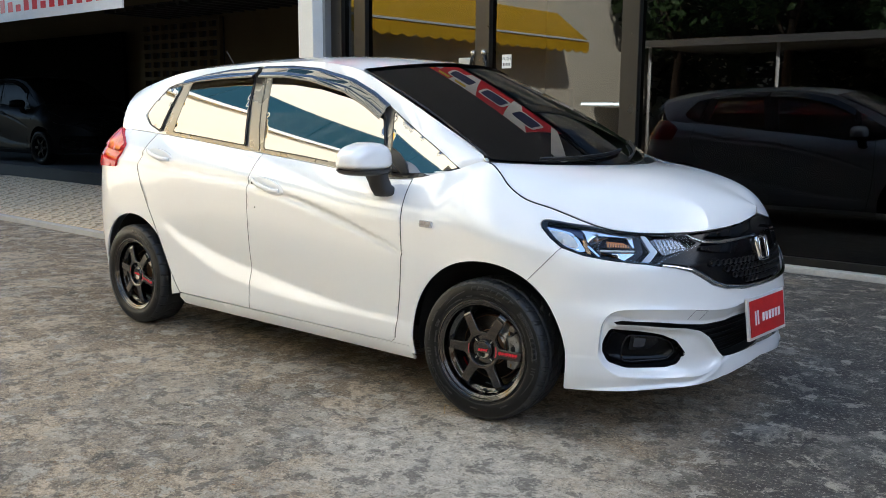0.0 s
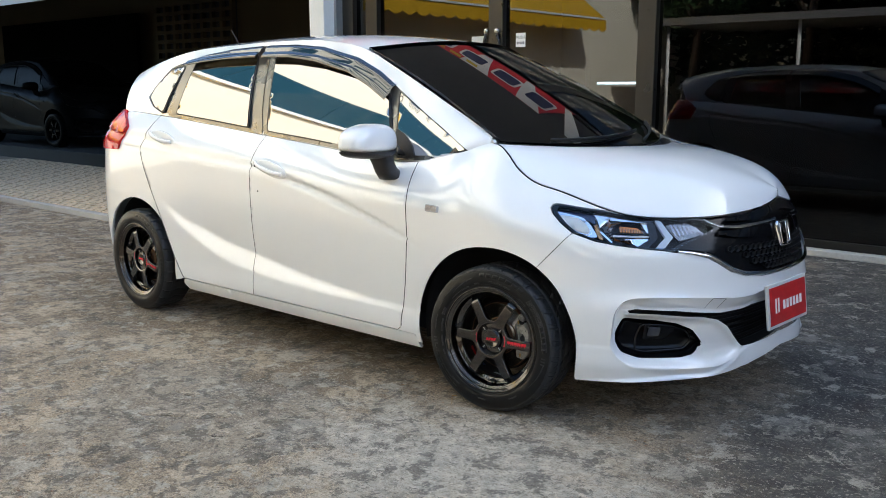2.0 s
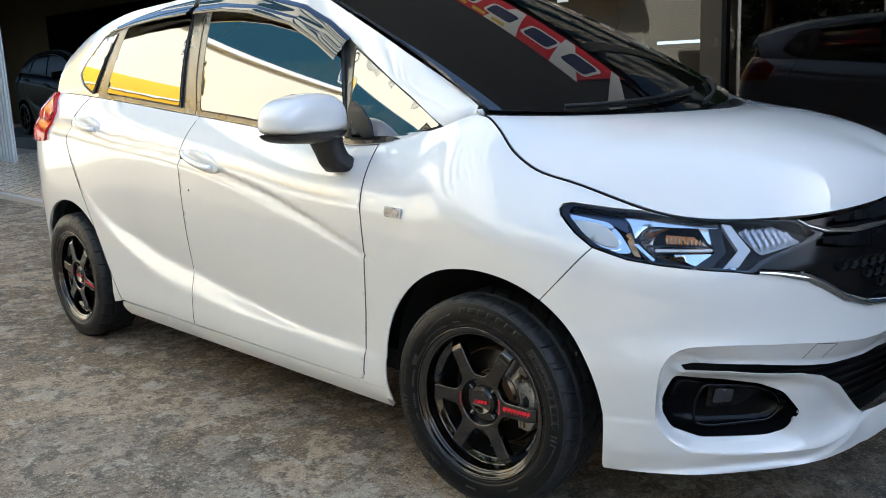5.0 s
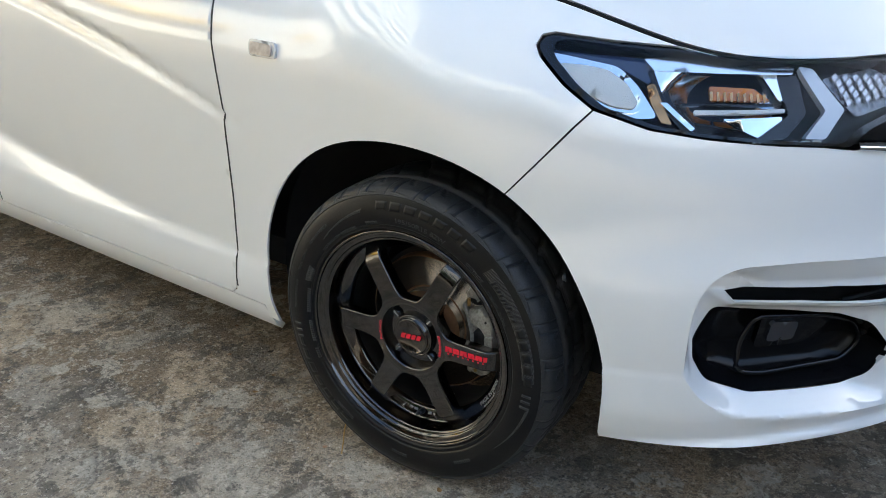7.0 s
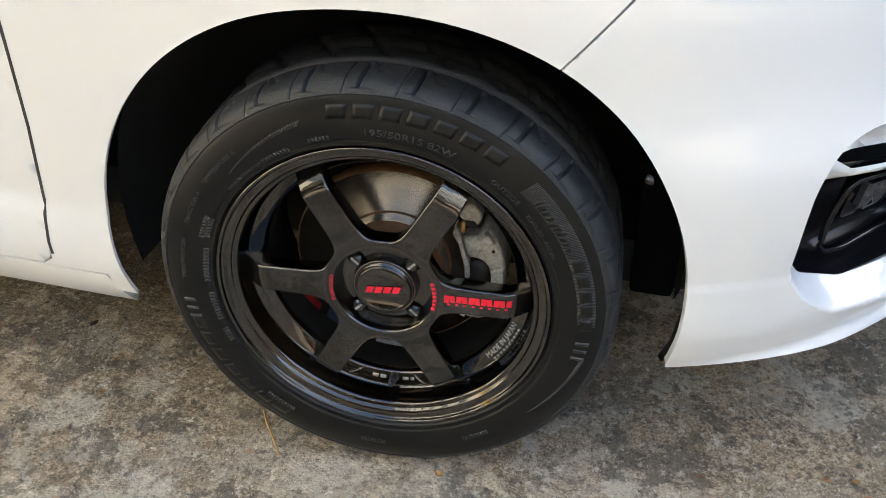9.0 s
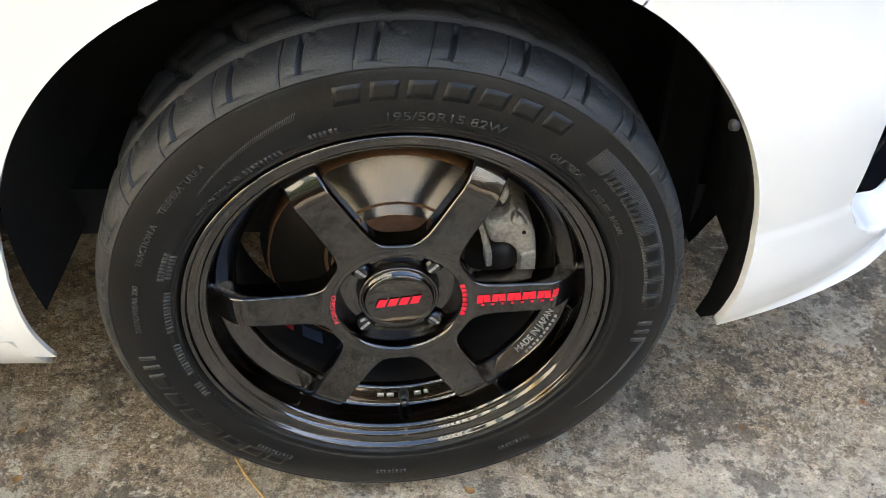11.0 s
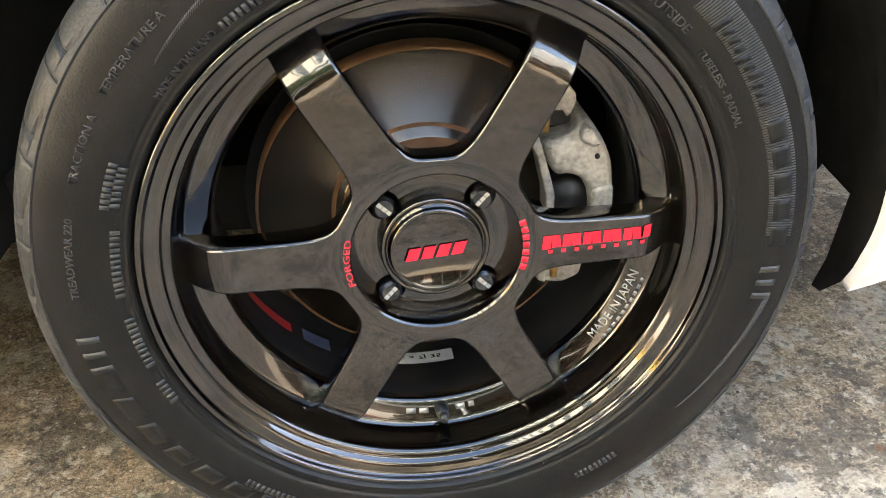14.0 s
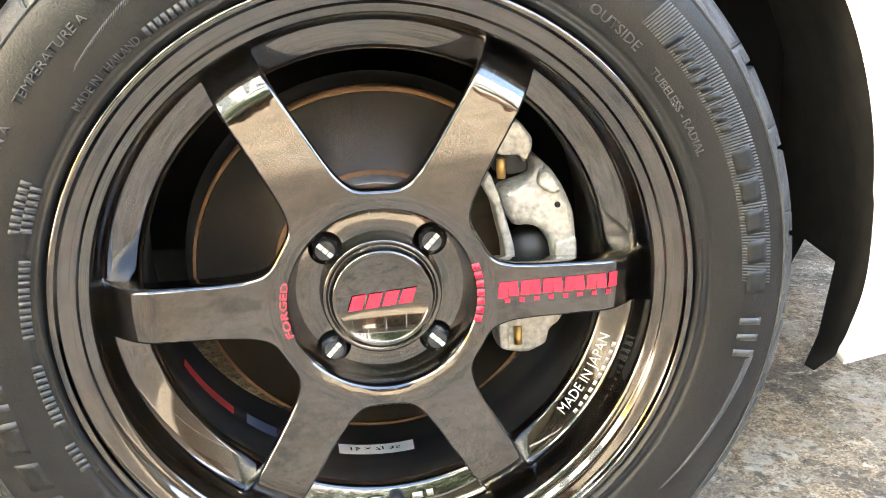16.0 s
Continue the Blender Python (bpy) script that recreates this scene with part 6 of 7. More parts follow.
for m in (pose(-2.53, AXLE_Y, 0.288, 0, 0, 0) @ pose(0, 0, 0, 0, 12, 0), pose(-2.53, -AXLE_Y, 0.288, 0, 0, 180), pose(0, -AXLE_Y, 0.288, 0, 0, 180 + STEER)):
    two = again(front_wheel, car, m)
    for child in front_wheel.children:
        c = again(child, two)
        if child.name == "tyre":
            c.data = plain_tyre
        for grand in child.children:
            if grand.name.startswith(("sidewall_lettering", "sidewall_bar", "sidewall_name", "sidewall_model")):
                again(grand, c)

BRASS_PIN = mat("brass_pin", (0.45, 0.28, 0.10), 0.35, metal=0.9, vary=0.2)


# brakes
def brake(x, steer, silver):
    hub = part("brake_disc", lathe([(0.060, 0.018), (0.068, 0.018), (0.070, 0.0055), (0.1305, 0.0055), (0.131, 0.004), (0.131, -0.016), (0.07, -0.016)], 96), DISC, car, m=pose(x, AXLE_Y, 0.288, 0, 0, steer))
    part("disc_hat", lathe([(0.0, 0.034), (0.058, 0.034), (0.064, 0.030), (0.069, 0.006), (0.0735, 0.0058)], 64), RUST, hub)
    part("disc_rust_edge", lathe([(0.1292, 0.0058), (0.1314, 0.0056), (0.1316, -0.014)], 96), RUST, hub)
    part("splash_shield", lathe([(0.04, -0.03), (0.135, -0.03), (0.14, -0.022)], 64), DARK, hub)
    # cast body with an arched cut over the piston, a pad bracket beside it, ears with slide pins
    def casting(outline, d1, d0, edge=0.004, soft=0.004, dome=0.0):
        o = resample(rounded(outline, soft, 4), 0.003)
        mid = o.mean(0)

        def face(x, z):
            return np.stack([x, -d1 + dome * ((x - mid[0]) ** 2 + (z - mid[1]) ** 2), z], -1)
        rows = []
        for a in np.linspace(0, 90, 5):
            q = grown(o, -edge + edge * math.sin(radians(a)))
            p = face(q[:, 0], q[:, 1])
            p[:, 1] += edge * (1 - math.cos(radians(a)))
            rows.append(p)
        last = rows[-1].copy()
        last[:, 1] = -d0
        rows.append(last)
        n = len(o)
        return joined(patch(grown(o, -edge), face, 0.005, depth=0), (np.vstack(rows), [(i * n + j, i * n + (j + 1) % n, (i + 1) * n + (j + 1) % n, (i + 1) * n + j) for i in range(5) for j in range(n)]))
    c = part("brake_caliper", casting([(0.0890, 0.0560), (0.1125, 0.0621), (0.1180, 0.0736), (0.1262, 0.0705), (0.1355, 0.0559), (0.1428, 0.0382), (0.1448, 0.0185), (0.1458, 0.0007), (0.1445, -0.018), (0.1264, -0.018),
                                       (0.1262, 0.0060), (0.1235, 0.0190), (0.1170, 0.0270), (0.1090, 0.0300), (0.0985, 0.0290), (0.0935, 0.0400)], 0.033, -0.035, 0.006, 0.006, 3.0), CAST, car, "pale grey cast brake caliper", m=pose(x, AXLE_Y, 0.288, 0, 0, steer))
    part("caliper_rib", casting([(0.1275, 0.0165), (0.1435, 0.0195), (0.1440, -0.016), (0.1275, -0.016)], 0.0355, 0.02, 0.002, 0.003), CAST, c)
    part("caliper_rib", casting([(0.1150, 0.0600), (0.1185, 0.0705), (0.1250, 0.0680), (0.1335, 0.0545), (0.1260, 0.0520)], 0.0365, 0.02, 0.003, 0.004), CAST, c)
    part("pad_bracket", casting([(0.0830, 0.0700), (0.0885, 0.0557), (0.0935, 0.0382), (0.1000, 0.0116), (0.1000, -0.006), (0.0930, -0.006), (0.0925, 0.0123), (0.0890, 0.0279), (0.0855, 0.0453), (0.0780, 0.0600)], 0.026, 0.005, 0.002, 0.003), CAST, c)
    part("pad_bracket", casting([(0.0870, 0.0680), (0.1000, 0.0640), (0.1130, 0.0655), (0.1130, 0.0790), (0.0900, 0.0800)], 0.016, -0.02, 0.002, 0.003), DARK, c)
    part("bracket_ear", casting([(0.0960, 0.1040), (0.1062, 0.1036), (0.1152, 0.0908), (0.1145, 0.0830), (0.1120, 0.0775), (0.1080, 0.0730), (0.1065, 0.0790), (0.0913, 0.0804), (0.0860, 0.0850)], 0.024, -0.03, 0.003, 0.003), CAST, c)
    part("bracket_ear", casting([(0.0842, -0.0340), (0.0850, -0.0665), (0.0931, -0.0725), (0.1097, -0.0755), (0.1243, -0.0690), (0.1262, -0.0570), (0.1340, -0.0525), (0.1390, -0.0440), (0.1300, -0.0340)], 0.022, -0.03, 0.004, 0.004, 2.0), CAST, c)
    part("caliper_rib", casting([(0.0855, -0.0350), (0.0865, -0.0655), (0.0935, -0.0690), (0.0940, -0.0350)], 0.028, 0.0, 0.002, 0.002), CAST, c)
    bm = bmesh.new()
    rod(bm, (0.1125, -0.004, 0.004), (0.1125, -0.024, 0.004), 0.0185, 28, 0.016)
    part("piston_boot", bm, BARREL, c)
    bm = bmesh.new()
    rod(bm, (0.1300, -0.030, 0.0440), (0.1300, -0.0334, 0.0440), 0.0021, 10)
    part("bleed_hole", bm, DARK, c)
    for px, pz in ((0.0918, 0.0712), (0.1012, -0.0582)):
        bm = bmesh.new()
        rod(bm, (px, -0.0235, pz - 0.007), (px, -0.0235, pz + 0.007), 0.0032, 10)
        part("slide_pin", bm, BRASS_PIN, c)
    bm = bmesh.new()
    rod(bm, (0, 0.02, 0), (0, 0.35, 0.0), 0.03, 16)
    part("axle", bm, DARK, hub)


brake(-0.008, STEER, True)
brake(-2.53, 0, False)

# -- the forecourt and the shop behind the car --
CONCRETE = concrete(shade_and_grime=True)
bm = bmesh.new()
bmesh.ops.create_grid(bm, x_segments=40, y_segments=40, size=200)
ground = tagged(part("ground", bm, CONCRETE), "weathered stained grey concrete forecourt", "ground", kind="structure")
GLASS = pane_material("shop_glass", (0.07, 0.073, 0.076), 1.6)
FRAME = mat("dark_frame", (0.014, 0.012, 0.010), 0.35, metal=0.2, rough_vary=0.1, scale=6)
# near-black: the unlit rooms' shade is put into the colour
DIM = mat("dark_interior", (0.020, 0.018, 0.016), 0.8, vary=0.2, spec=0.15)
RENDER_WALL = mat("painted_wall", (0.055, 0.050, 0.046), 0.75, vary=0.08, scale=1.5, bump=0.001, bump_scale=80)
KERB = mat("pale_kerb", (0.44, 0.42, 0.39), 0.7, vary=0.12, scale=6)
SHOP_Y = 3.55


def setting(name, dims, material, label, category, bevel=0.0):
    return tagged(boxed(name, dims, material, bevel=bevel), label, category, kind="structure")


shop = tagged(new("window_1"), "dark glass shop front in dark brown metal frames", "shop front", kind="structure")
bays = [-5.42, -5.05, -3.36, -1.75, 0.85, 3.6, 6.4, 9.2, 12.0]
for a, b in zip(bays[:-1], bays[1:]):
    part("pane", (np.array([(a, SHOP_Y, 0.06), (b, SHOP_Y, 0.06), (b, SHOP_Y, 3.5), (a, SHOP_Y, 3.5)]), [(0, 1, 2, 3)]), GLASS, shop, smooth_faces=False)
for x in bays:
    boxed("mullion", (x - 0.085, x + 0.085, SHOP_Y - 0.06, SHOP_Y + 0.06, 0.05, 3.5), FRAME, shop, bevel=0.006)
boxed("threshold", (bays[0], bays[-1], SHOP_Y - 0.045, SHOP_Y + 0.05, 0.05, 0.11), FRAME, shop, bevel=0.004)
boxed("head_rail", (bays[0], bays[-1], SHOP_Y - 0.06, SHOP_Y + 0.06, 3.5, 3.62), FRAME, shop)
setting("kerb", (bays[0] - 0.1, 16, SHOP_Y - 0.14, SHOP_Y + 4.5, 0, 0.048), KERB, "pale concrete kerb under the shop front", "kerb", 0.008)
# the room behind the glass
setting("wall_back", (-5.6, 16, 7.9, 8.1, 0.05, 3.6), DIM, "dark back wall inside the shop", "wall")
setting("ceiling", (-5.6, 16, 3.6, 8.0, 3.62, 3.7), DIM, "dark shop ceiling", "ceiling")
tube_lamp = tagged(boxed("tube_lamp", (-3.75, -3.22, 5.98, 6.02, 1.30, 1.33), mat("lamp_tube", (0.9, 0.95, 1.0), 0.4, emit=(0.75, 0.95, 1.0), power=6.0)), "lit white fluorescent tube inside the shop", "lamp")
rack = tagged(new("display_stand"), "dark metal display stand with a lit tube", "stand")
for dims in ((-3.95, -3.90, 5.95, 6.05, 0.05, 1.5), (-3.10, -3.05, 5.95, 6.05, 0.05, 1.5)):
    boxed("upright", dims, FRAME, rack)
for z in (0.45, 0.9, 1.25):
    boxed("shelf", (-3.93, -3.07, 5.85, 6.15, z, z + 0.025), FRAME, rack)
# door furniture and stickers on the glass
push = tagged(boxed("push_sticker", (-0.055, 0.055, -0.003, 0.0, -0.065, 0.065), mat("paper_white", (0.78, 0.78, 0.76), 0.5), m=pose(-3.10, SHOP_Y - 0.004, 1.70)), "white push sticker on the glass door", "sticker")
pts, f = letters("PUSH", 0.042)
INK = mat("grey_ink", (0.12, 0.12, 0.13), 0.6)
part("push_word", (np.stack([pts[:, 0], np.full(len(pts), -0.0036), pts[:, 1] + 0.022], -1), f), INK, push, smooth_faces=False)
for i in range(5):
    boxed("sticker_bar", (-0.042 + i * 0.018, -0.03 + i * 0.018, -0.0038, -0.0032, -0.04, -0.015), INK, push)
tagged(boxed("notice_sticker", (-0.075, 0.075, -0.003, 0.0, -0.05, 0.05), mat("paper_grey", (0.6, 0.6, 0.58), 0.5), m=pose(-3.62, SHOP_Y - 0.004, 1.70)), "pale notice sticker on the glass door", "sticker")
BRASS = mat("brushed_handle", (0.75, 0.68, 0.55), 0.25, metal=0.9)
for x, s in ((-3.46, -1), (-3.33, 1)):
    dh = part("door_pull", tube([(x + s * 0.08, SHOP_Y - 0.07, 1.15), (x + s * 0.06, SHOP_Y - 0.075, 1.45), (x + s * 0.02, SHOP_Y - 0.075, 1.70), (x, SHOP_Y - 0.07, 1.78)], 0.016, 10), FRAME)
    tagged(dh, "dark door pull with a pale round end", "door handle", group="door pulls")
    bm = bmesh.new()
    bmesh.ops.create_uvsphere(bm, u_segments=14, v_segments=8, radius=0.028, matrix=Matrix.Translation((x, SHOP_Y - 0.075, 1.79)))
    part("knob", bm, BRASS, dh)
# column, upper storeys, sign
setting("column", (-5.78, -5.54, 3.25, 3.75, 0, 3.7), mat("white_column", (0.80, 0.79, 0.75), 0.5, vary=0.05, scale=3), "white painted square column beside the shop front", "column", 0.012)
setting("column_edge", (-5.54, -5.50, 3.40, 3.62, 0, 3.6), mat("grey_trim", (0.32, 0.31, 0.30), 0.4, metal=0.5), "grey metal corner trim beside the column", "trim")
# added unseen: its height shades the yard, its dark colour blackens the windscreen's reflection
setting("wall_upper", (-26, 22, 3.45, 9, 3.7, 8.6), RENDER_WALL, "unseen upper storeys, added to shade the forecourt", "wall")
setting("wall_end", (16, 16.3, 3.45, 9, 0, 3.7), RENDER_WALL, "plain side wall of the shop", "wall")
SIGN_RED, SIGN_WHITE = mat("sign_red", (0.62, 0.012, 0.03), 0.4, vary=0.05), mat("sign_white", (0.78, 0.77, 0.78), 0.4, vary=0.05)
SIGN_BLUE, SIGN_YELLOW = mat("sign_blue", (0.02, 0.025, 0.10), 0.4), mat("sign_yellow", (0.75, 0.50, 0.03), 0.4)
sign = tagged(boxed("shop_sign", (-2.6, 1.9, -0.08, 0.0, -0.55, 0.55), SIGN_RED, m=pose(-3.0, 3.33, 4.05, 12, 0, 0)), "red and white striped shop sign with dark blue shapes", "sign")
for i, (c, w) in enumerate(((-2.15, 0.16), (-1.45, 0.20), (-0.6, 0.24), (0.6, 0.26), (1.45, 0.22), (2.2, 0.18))):
    lean = c * 0.35
    part("sign_ray", (np.array([(c - w * 0.3 - lean * 0.5, -0.083, -0.54), (c + w * 0.3 - lean * 0.5, -0.083, -0.54), (c + w + lean * 0.5, -0.083, 0.54), (c - w + lean * 0.5, -0.083, 0.54)]), [(0, 1, 2, 3)]), SIGN_WHITE, sign, smooth_faces=False)
for i in range(7):
    x = -1.75 + i * 0.56
    o = rounded([(x - 0.20, -0.26), (x + 0.16, -0.26), (x + 0.22, 0.20), (x - 0.14, 0.20)], 0.09)
    part("sign_edge", (np.array([(a, -0.088, b) for a, b in (o - o.mean(0)) * 1.22 + o.mean(0)]), [tuple(range(len(o)))]), SIGN_WHITE, sign, smooth_faces=False)
    part("sign_shape", (np.array([(a, -0.093, b) for a, b in o]), [tuple(range(len(o)))]), SIGN_BLUE, sign, smooth_faces=False)
for i in range(6):
    part("sign_bar", (np.array([(-1.0 + i * 0.3, -0.093, 0.32), (-0.8 + i * 0.3, -0.093, 0.32), (-0.76 + i * 0.3, -0.093, 0.46), (-0.96 + i * 0.3, -0.093, 0.46)]), [(0, 1, 2, 3)]), SIGN_YELLOW, sign, smooth_faces=False)

# -- the open bay beside the shop --
# brown darkened: the deep bay's shade is put into the wall colour
BROWN = mat("brown_wall", (0.07, 0.052, 0.028), 0.8, vary=0.12, scale=1.5, spec=0.15)
TILE = mat("apron_tile", (0.70, 0.55, 0.37), 0.30, vary=0.35, scale=14, rough_vary=0.1)
setting("wall_bay", (-26, -5.77, 7.2, 7.4, 0, 3.7), BROWN, "brown painted back wall of the open bay", "wall")
setting("wall_bay_side", (-26.2, -26, -1, 7.4, 0, 3.7), BROWN, "brown side wall of the open bay", "wall")
setting("wall_partition", (-5.76, -5.56, 3.75, 8.0, 0.0, 3.7), BROWN, "partition wall between bay and shop", "wall")
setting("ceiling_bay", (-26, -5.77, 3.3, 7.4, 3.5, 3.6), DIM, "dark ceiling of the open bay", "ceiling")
setting("beam", (-26, -5.79, 3.0, 3.3, 2.72, 3.7), BROWN, "brown beam across the open bay", "beam")
floor_bay = setting("floor_bay", (-26, -5.7, 0.86, 7.2, 0, 0.05), mat("grout", (0.34, 0.28, 0.21), 0.8, vary=0.2), "beige tiled apron of the open bay", "floor")
setting("kerb_bay", (-26, -5.7, 0.78, 0.86, 0, 0.056), KERB, "pale edge strip of the tiled apron", "kerb", 0.006)
tile_mesh = None
for i in range(26):
    for j in range(11):
        x, y = -13.6 + i * 0.302, 0.88 + j * 0.302
        if tile_mesh is None:
            bm = bmesh.new()
            for k in range(4):
                box(bm, 0.002, 0.150, 0.002 + k * 0.075, 0.074 + k * 0.075, 0, 0.006 + 0.002 * (k % 2))
                box(bm, 0.152, 0.300, 0.002 + k * 0.075, 0.074 + k * 0.075, 0, 0.008 - 0.002 * (k % 2))
            t = part("tile", bm, TILE, floor_bay, smooth_faces=False, m=pose(x, y, 0.05))
            tile_mesh = t.data
        else:
            t = new("tile", tile_mesh)
            t.parent, t.matrix_basis = floor_bay, pose(x, y, 0.05 + 0.0008 * ((i * 7 + j * 3) % 5))
# pierced block screen
screen_wall = tagged(new("pierced_screen"), "brown pierced concrete block screen wall", "wall")
for i in range(9):
    boxed("upright", (-15.10 + i * 0.325 - 0.045, -15.10 + i * 0.325 + 0.045, 7.08, 7.16, 1.45, 2.95), BROWN, screen_wall)
for j in range(9):
    boxed("rail", (-15.10, -12.45, 7.07, 7.15, 1.45 + j * 0.185 - 0.035, 1.45 + j * 0.185 + 0.035), BROWN, screen_wall)
# dark sheet added to give the openings their shade
boxed("backing", (-15.10, -12.45, 7.17, 7.19, 1.45, 2.95), DARK, screen_wall)
# door without gloss and near-black: the bay's shade is in its colour
setting("door_1", (-22.0, -15.6, 6.9, 7.0, 0.05, 2.8), mat("black_glass_door", (0.0025, 0.0023, 0.002), 0.7, spec=0.0), "folding door at the back, blackened for the bay's shade", "door")
canopy = tagged(new("bay_canopy"), "pale ribbed metal canopy sheet in the bay", "canopy")
boxed("edge", (-12.6, -8.3, 5.92, 6.0, 2.84, 2.90), mat("pale_metal", (0.6, 0.6, 0.58), 0.4, metal=0.3), canopy, m=pose(0, 0, 0, 0, 0, 0))
# ribs and sheet near-black, the shade of their underside coloured in
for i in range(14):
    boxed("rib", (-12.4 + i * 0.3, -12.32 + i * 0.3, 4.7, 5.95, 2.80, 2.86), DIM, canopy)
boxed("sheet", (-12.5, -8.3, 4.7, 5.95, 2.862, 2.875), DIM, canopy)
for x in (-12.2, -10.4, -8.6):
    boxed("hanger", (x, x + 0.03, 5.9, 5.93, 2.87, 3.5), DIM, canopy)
# banner with red writing that cannot be read
banner = tagged(boxed("banner", (-13.2, -8.93, 2.975, 2.998, 2.53, 3.5), mat("banner_white", (0.80, 0.80, 0.80), 0.5, vary=0.04)), "white vinyl banner with red writing", "banner")
for i in range(14):
    h = 0.10 + 0.05 * ((i * 5) % 3)
    boxed("banner_bar", (-12.7 + i * 0.26, -12.7 + i * 0.26 + 0.15, 2.970, 2.974, 2.66, 2.66 + h), RED, banner)
# white ribbed panel at the end of the bay
shutter = tagged(new("ribbed_panel"), "white ribbed metal panel at the bay's edge", "panel")
boxed("sheet", (-13.6, -12.05, 2.28, 2.30, 0.05, 3.5), WHITE, shutter)
for i in range(12):
    boxed("rib", (-13.55 + i * 0.128, -13.49 + i * 0.128, 2.25, 2.28, 0.05, 3.5), WHITE, shutter, bevel=0.006)

# -- the other side of the yard, seen in glass and paint --
CREAM = mat("cream_render", (0.78, 0.71, 0.58), 0.8, vary=0.05, scale=0.8)
BAND = mat("ribbon_window", (0.012, 0.05, 0.075), 0.05, spec=0.4, ior=1.5)
YELLOW = mat("yellow_canvas", (0.66, 0.38, 0.015), 0.6, vary=0.06)


def house_block(name, dims, label):
    h = tagged(new(name), label, "building")
    boxed("wall", dims, CREAM, h)
    return h


left_house = house_block("cream_house", (-18, -10.2, -24, -0.5, 0, 40), "tall cream rendered building with blue ribbon windows")
# unseen dark sheet, added to darken what the shop glass reflects
boxed("side_cladding", (-18, -10.25, -0.5, -0.46, 0, 40), mat("brown_cladding", (0.030, 0.024, 0.018), 0.7, vary=0.3, scale=3), left_house)
for z0, z1 in [(5.5 + 3.4 * k, 6.85 + 3.4 * k) for k in range(10)]:
    for k in range(6):
        y = -23 + k * 3.7
        boxed("window", (-10.2, -10.16, y, y + 3.68, z0, z1), BAND, left_house)
        boxed("window_sill", (-10.2, -10.08, y - 0.01, y + 3.69, z0 - 0.12, z0), WHITE, left_house)
awning = tagged(new("awning"), "yellow canvas awning with a scalloped edge", "awning")
n = 60
ys = np.linspace(-8.2, 0.5, n)
rows = [np.stack([np.full(n, x), ys, np.full(n, z)], -1) for x, z in ((-10.2, 3.55), (-9.3, 2.85))]
drop = np.stack([np.full(n, -9.28), ys, 2.60 - 0.06 * np.abs(np.sin(np.linspace(0, 30 * np.pi, n)))], -1)
part("canvas", (np.vstack(rows), [(i, i + 1, n + i + 1, n + i) for i in range(n - 1)]), YELLOW, awning, smooth_faces=False)
n = 241
ys = np.linspace(-8.2, 0.5, n)
top = np.stack([np.full(n, -9.295), ys, np.full(n, 2.85)], -1)
drop = np.stack([np.full(n, -9.28), ys, 2.62 - 0.07 * np.abs(np.sin(np.linspace(0, 24 * np.pi, n)))], -1)
part("valance", (np.vstack([top, drop]), [(i, i + 1, n + i + 1, n + i) for i in range(n - 1)]), YELLOW, awning, smooth_faces=False)
boxed("piping", (-9.30, -9.27, -8.2, 0.5, 2.83, 2.87), WHITE, awning)
# white building opposite with upright fins, added unseen for bounce and paint streaks
opposite = house_block("white_house", (-7, 24, -28, -15, 0, 13), "added pale building with upright white fins, for bounced light")
for i in range(28):
    boxed("fin", (-6.6 + i * 1.1, -6.3 + i * 1.1, -15.0, -14.4, 4.2, 12.6), WHITE, opposite)
for z in (4.6, 8.6):
    for i in range(7):
        boxed("window", (-6.2 + i * 4.4, -2.6 + i * 4.4, -15.0, -14.96, z, z + 2.2), BAND, opposite)
# open car shelter in front of it
shelter = tagged(new("car_shelter"), "grey metal car shelter roof on thin posts", "shelter")
ZINC = mat("zinc_sheet", (0.30, 0.30, 0.30), 0.4, metal=0.5, vary=0.1)
boxed("roof", (-8.5, 7.5, -13.5, -9.0, 2.75, 2.84), ZINC, shelter)
boxed("fascia", (-8.5, 7.5, -9.0, -8.95, 2.70, 2.86), ZINC, shelter)
for i in range(6):
    bm = bmesh.new()
    rod(bm, (-8.2 + i * 3.05, -9.2, 0), (-8.2 + i * 3.05, -9.2, 2.76), 0.04, 10)
    part("post", bm, WHITE, shelter)
setting("wall_yard", (-9, 16, -14.6, -14.4, 0, 1.9), mat("brick_red_wall", (0.30, 0.14, 0.09), 0.8, vary=0.25, scale=3), "low reddish wall behind the shelter", "wall")
hedge_rng = random.Random(21)
leaves, faces = [], []
for i in range(6500):
    c = Vector((hedge_rng.uniform(-10, 4), -13.3 + hedge_rng.uniform(-0.7, 0.7), hedge_rng.uniform(0.1, 1.0) ** 0.7 * 4.0 + 0.5 * math.sin(i * 0.7)))
    u, v = Vector((hedge_rng.gauss(0, 1), hedge_rng.gauss(0, 1), hedge_rng.gauss(0, 0.6))).normalized(), Vector((hedge_rng.gauss(0, 1), hedge_rng.gauss(0, 1), hedge_rng.gauss(0, 1))).normalized()
    k = len(leaves)
    leaves += [c + u * 0.20, c + v * 0.11, c - u * 0.20, c - v * 0.11]
    faces.append((k, k + 1, k + 2, k + 3))
tagged(part("hedge", (leaves, faces), mat("hedge_leaf", (0.028, 0.045, 0.018), 0.55, vary=0.35, scale=2), smooth_faces=False), "dense dark green hedge behind the car shelter", "hedge", kind="stuff")


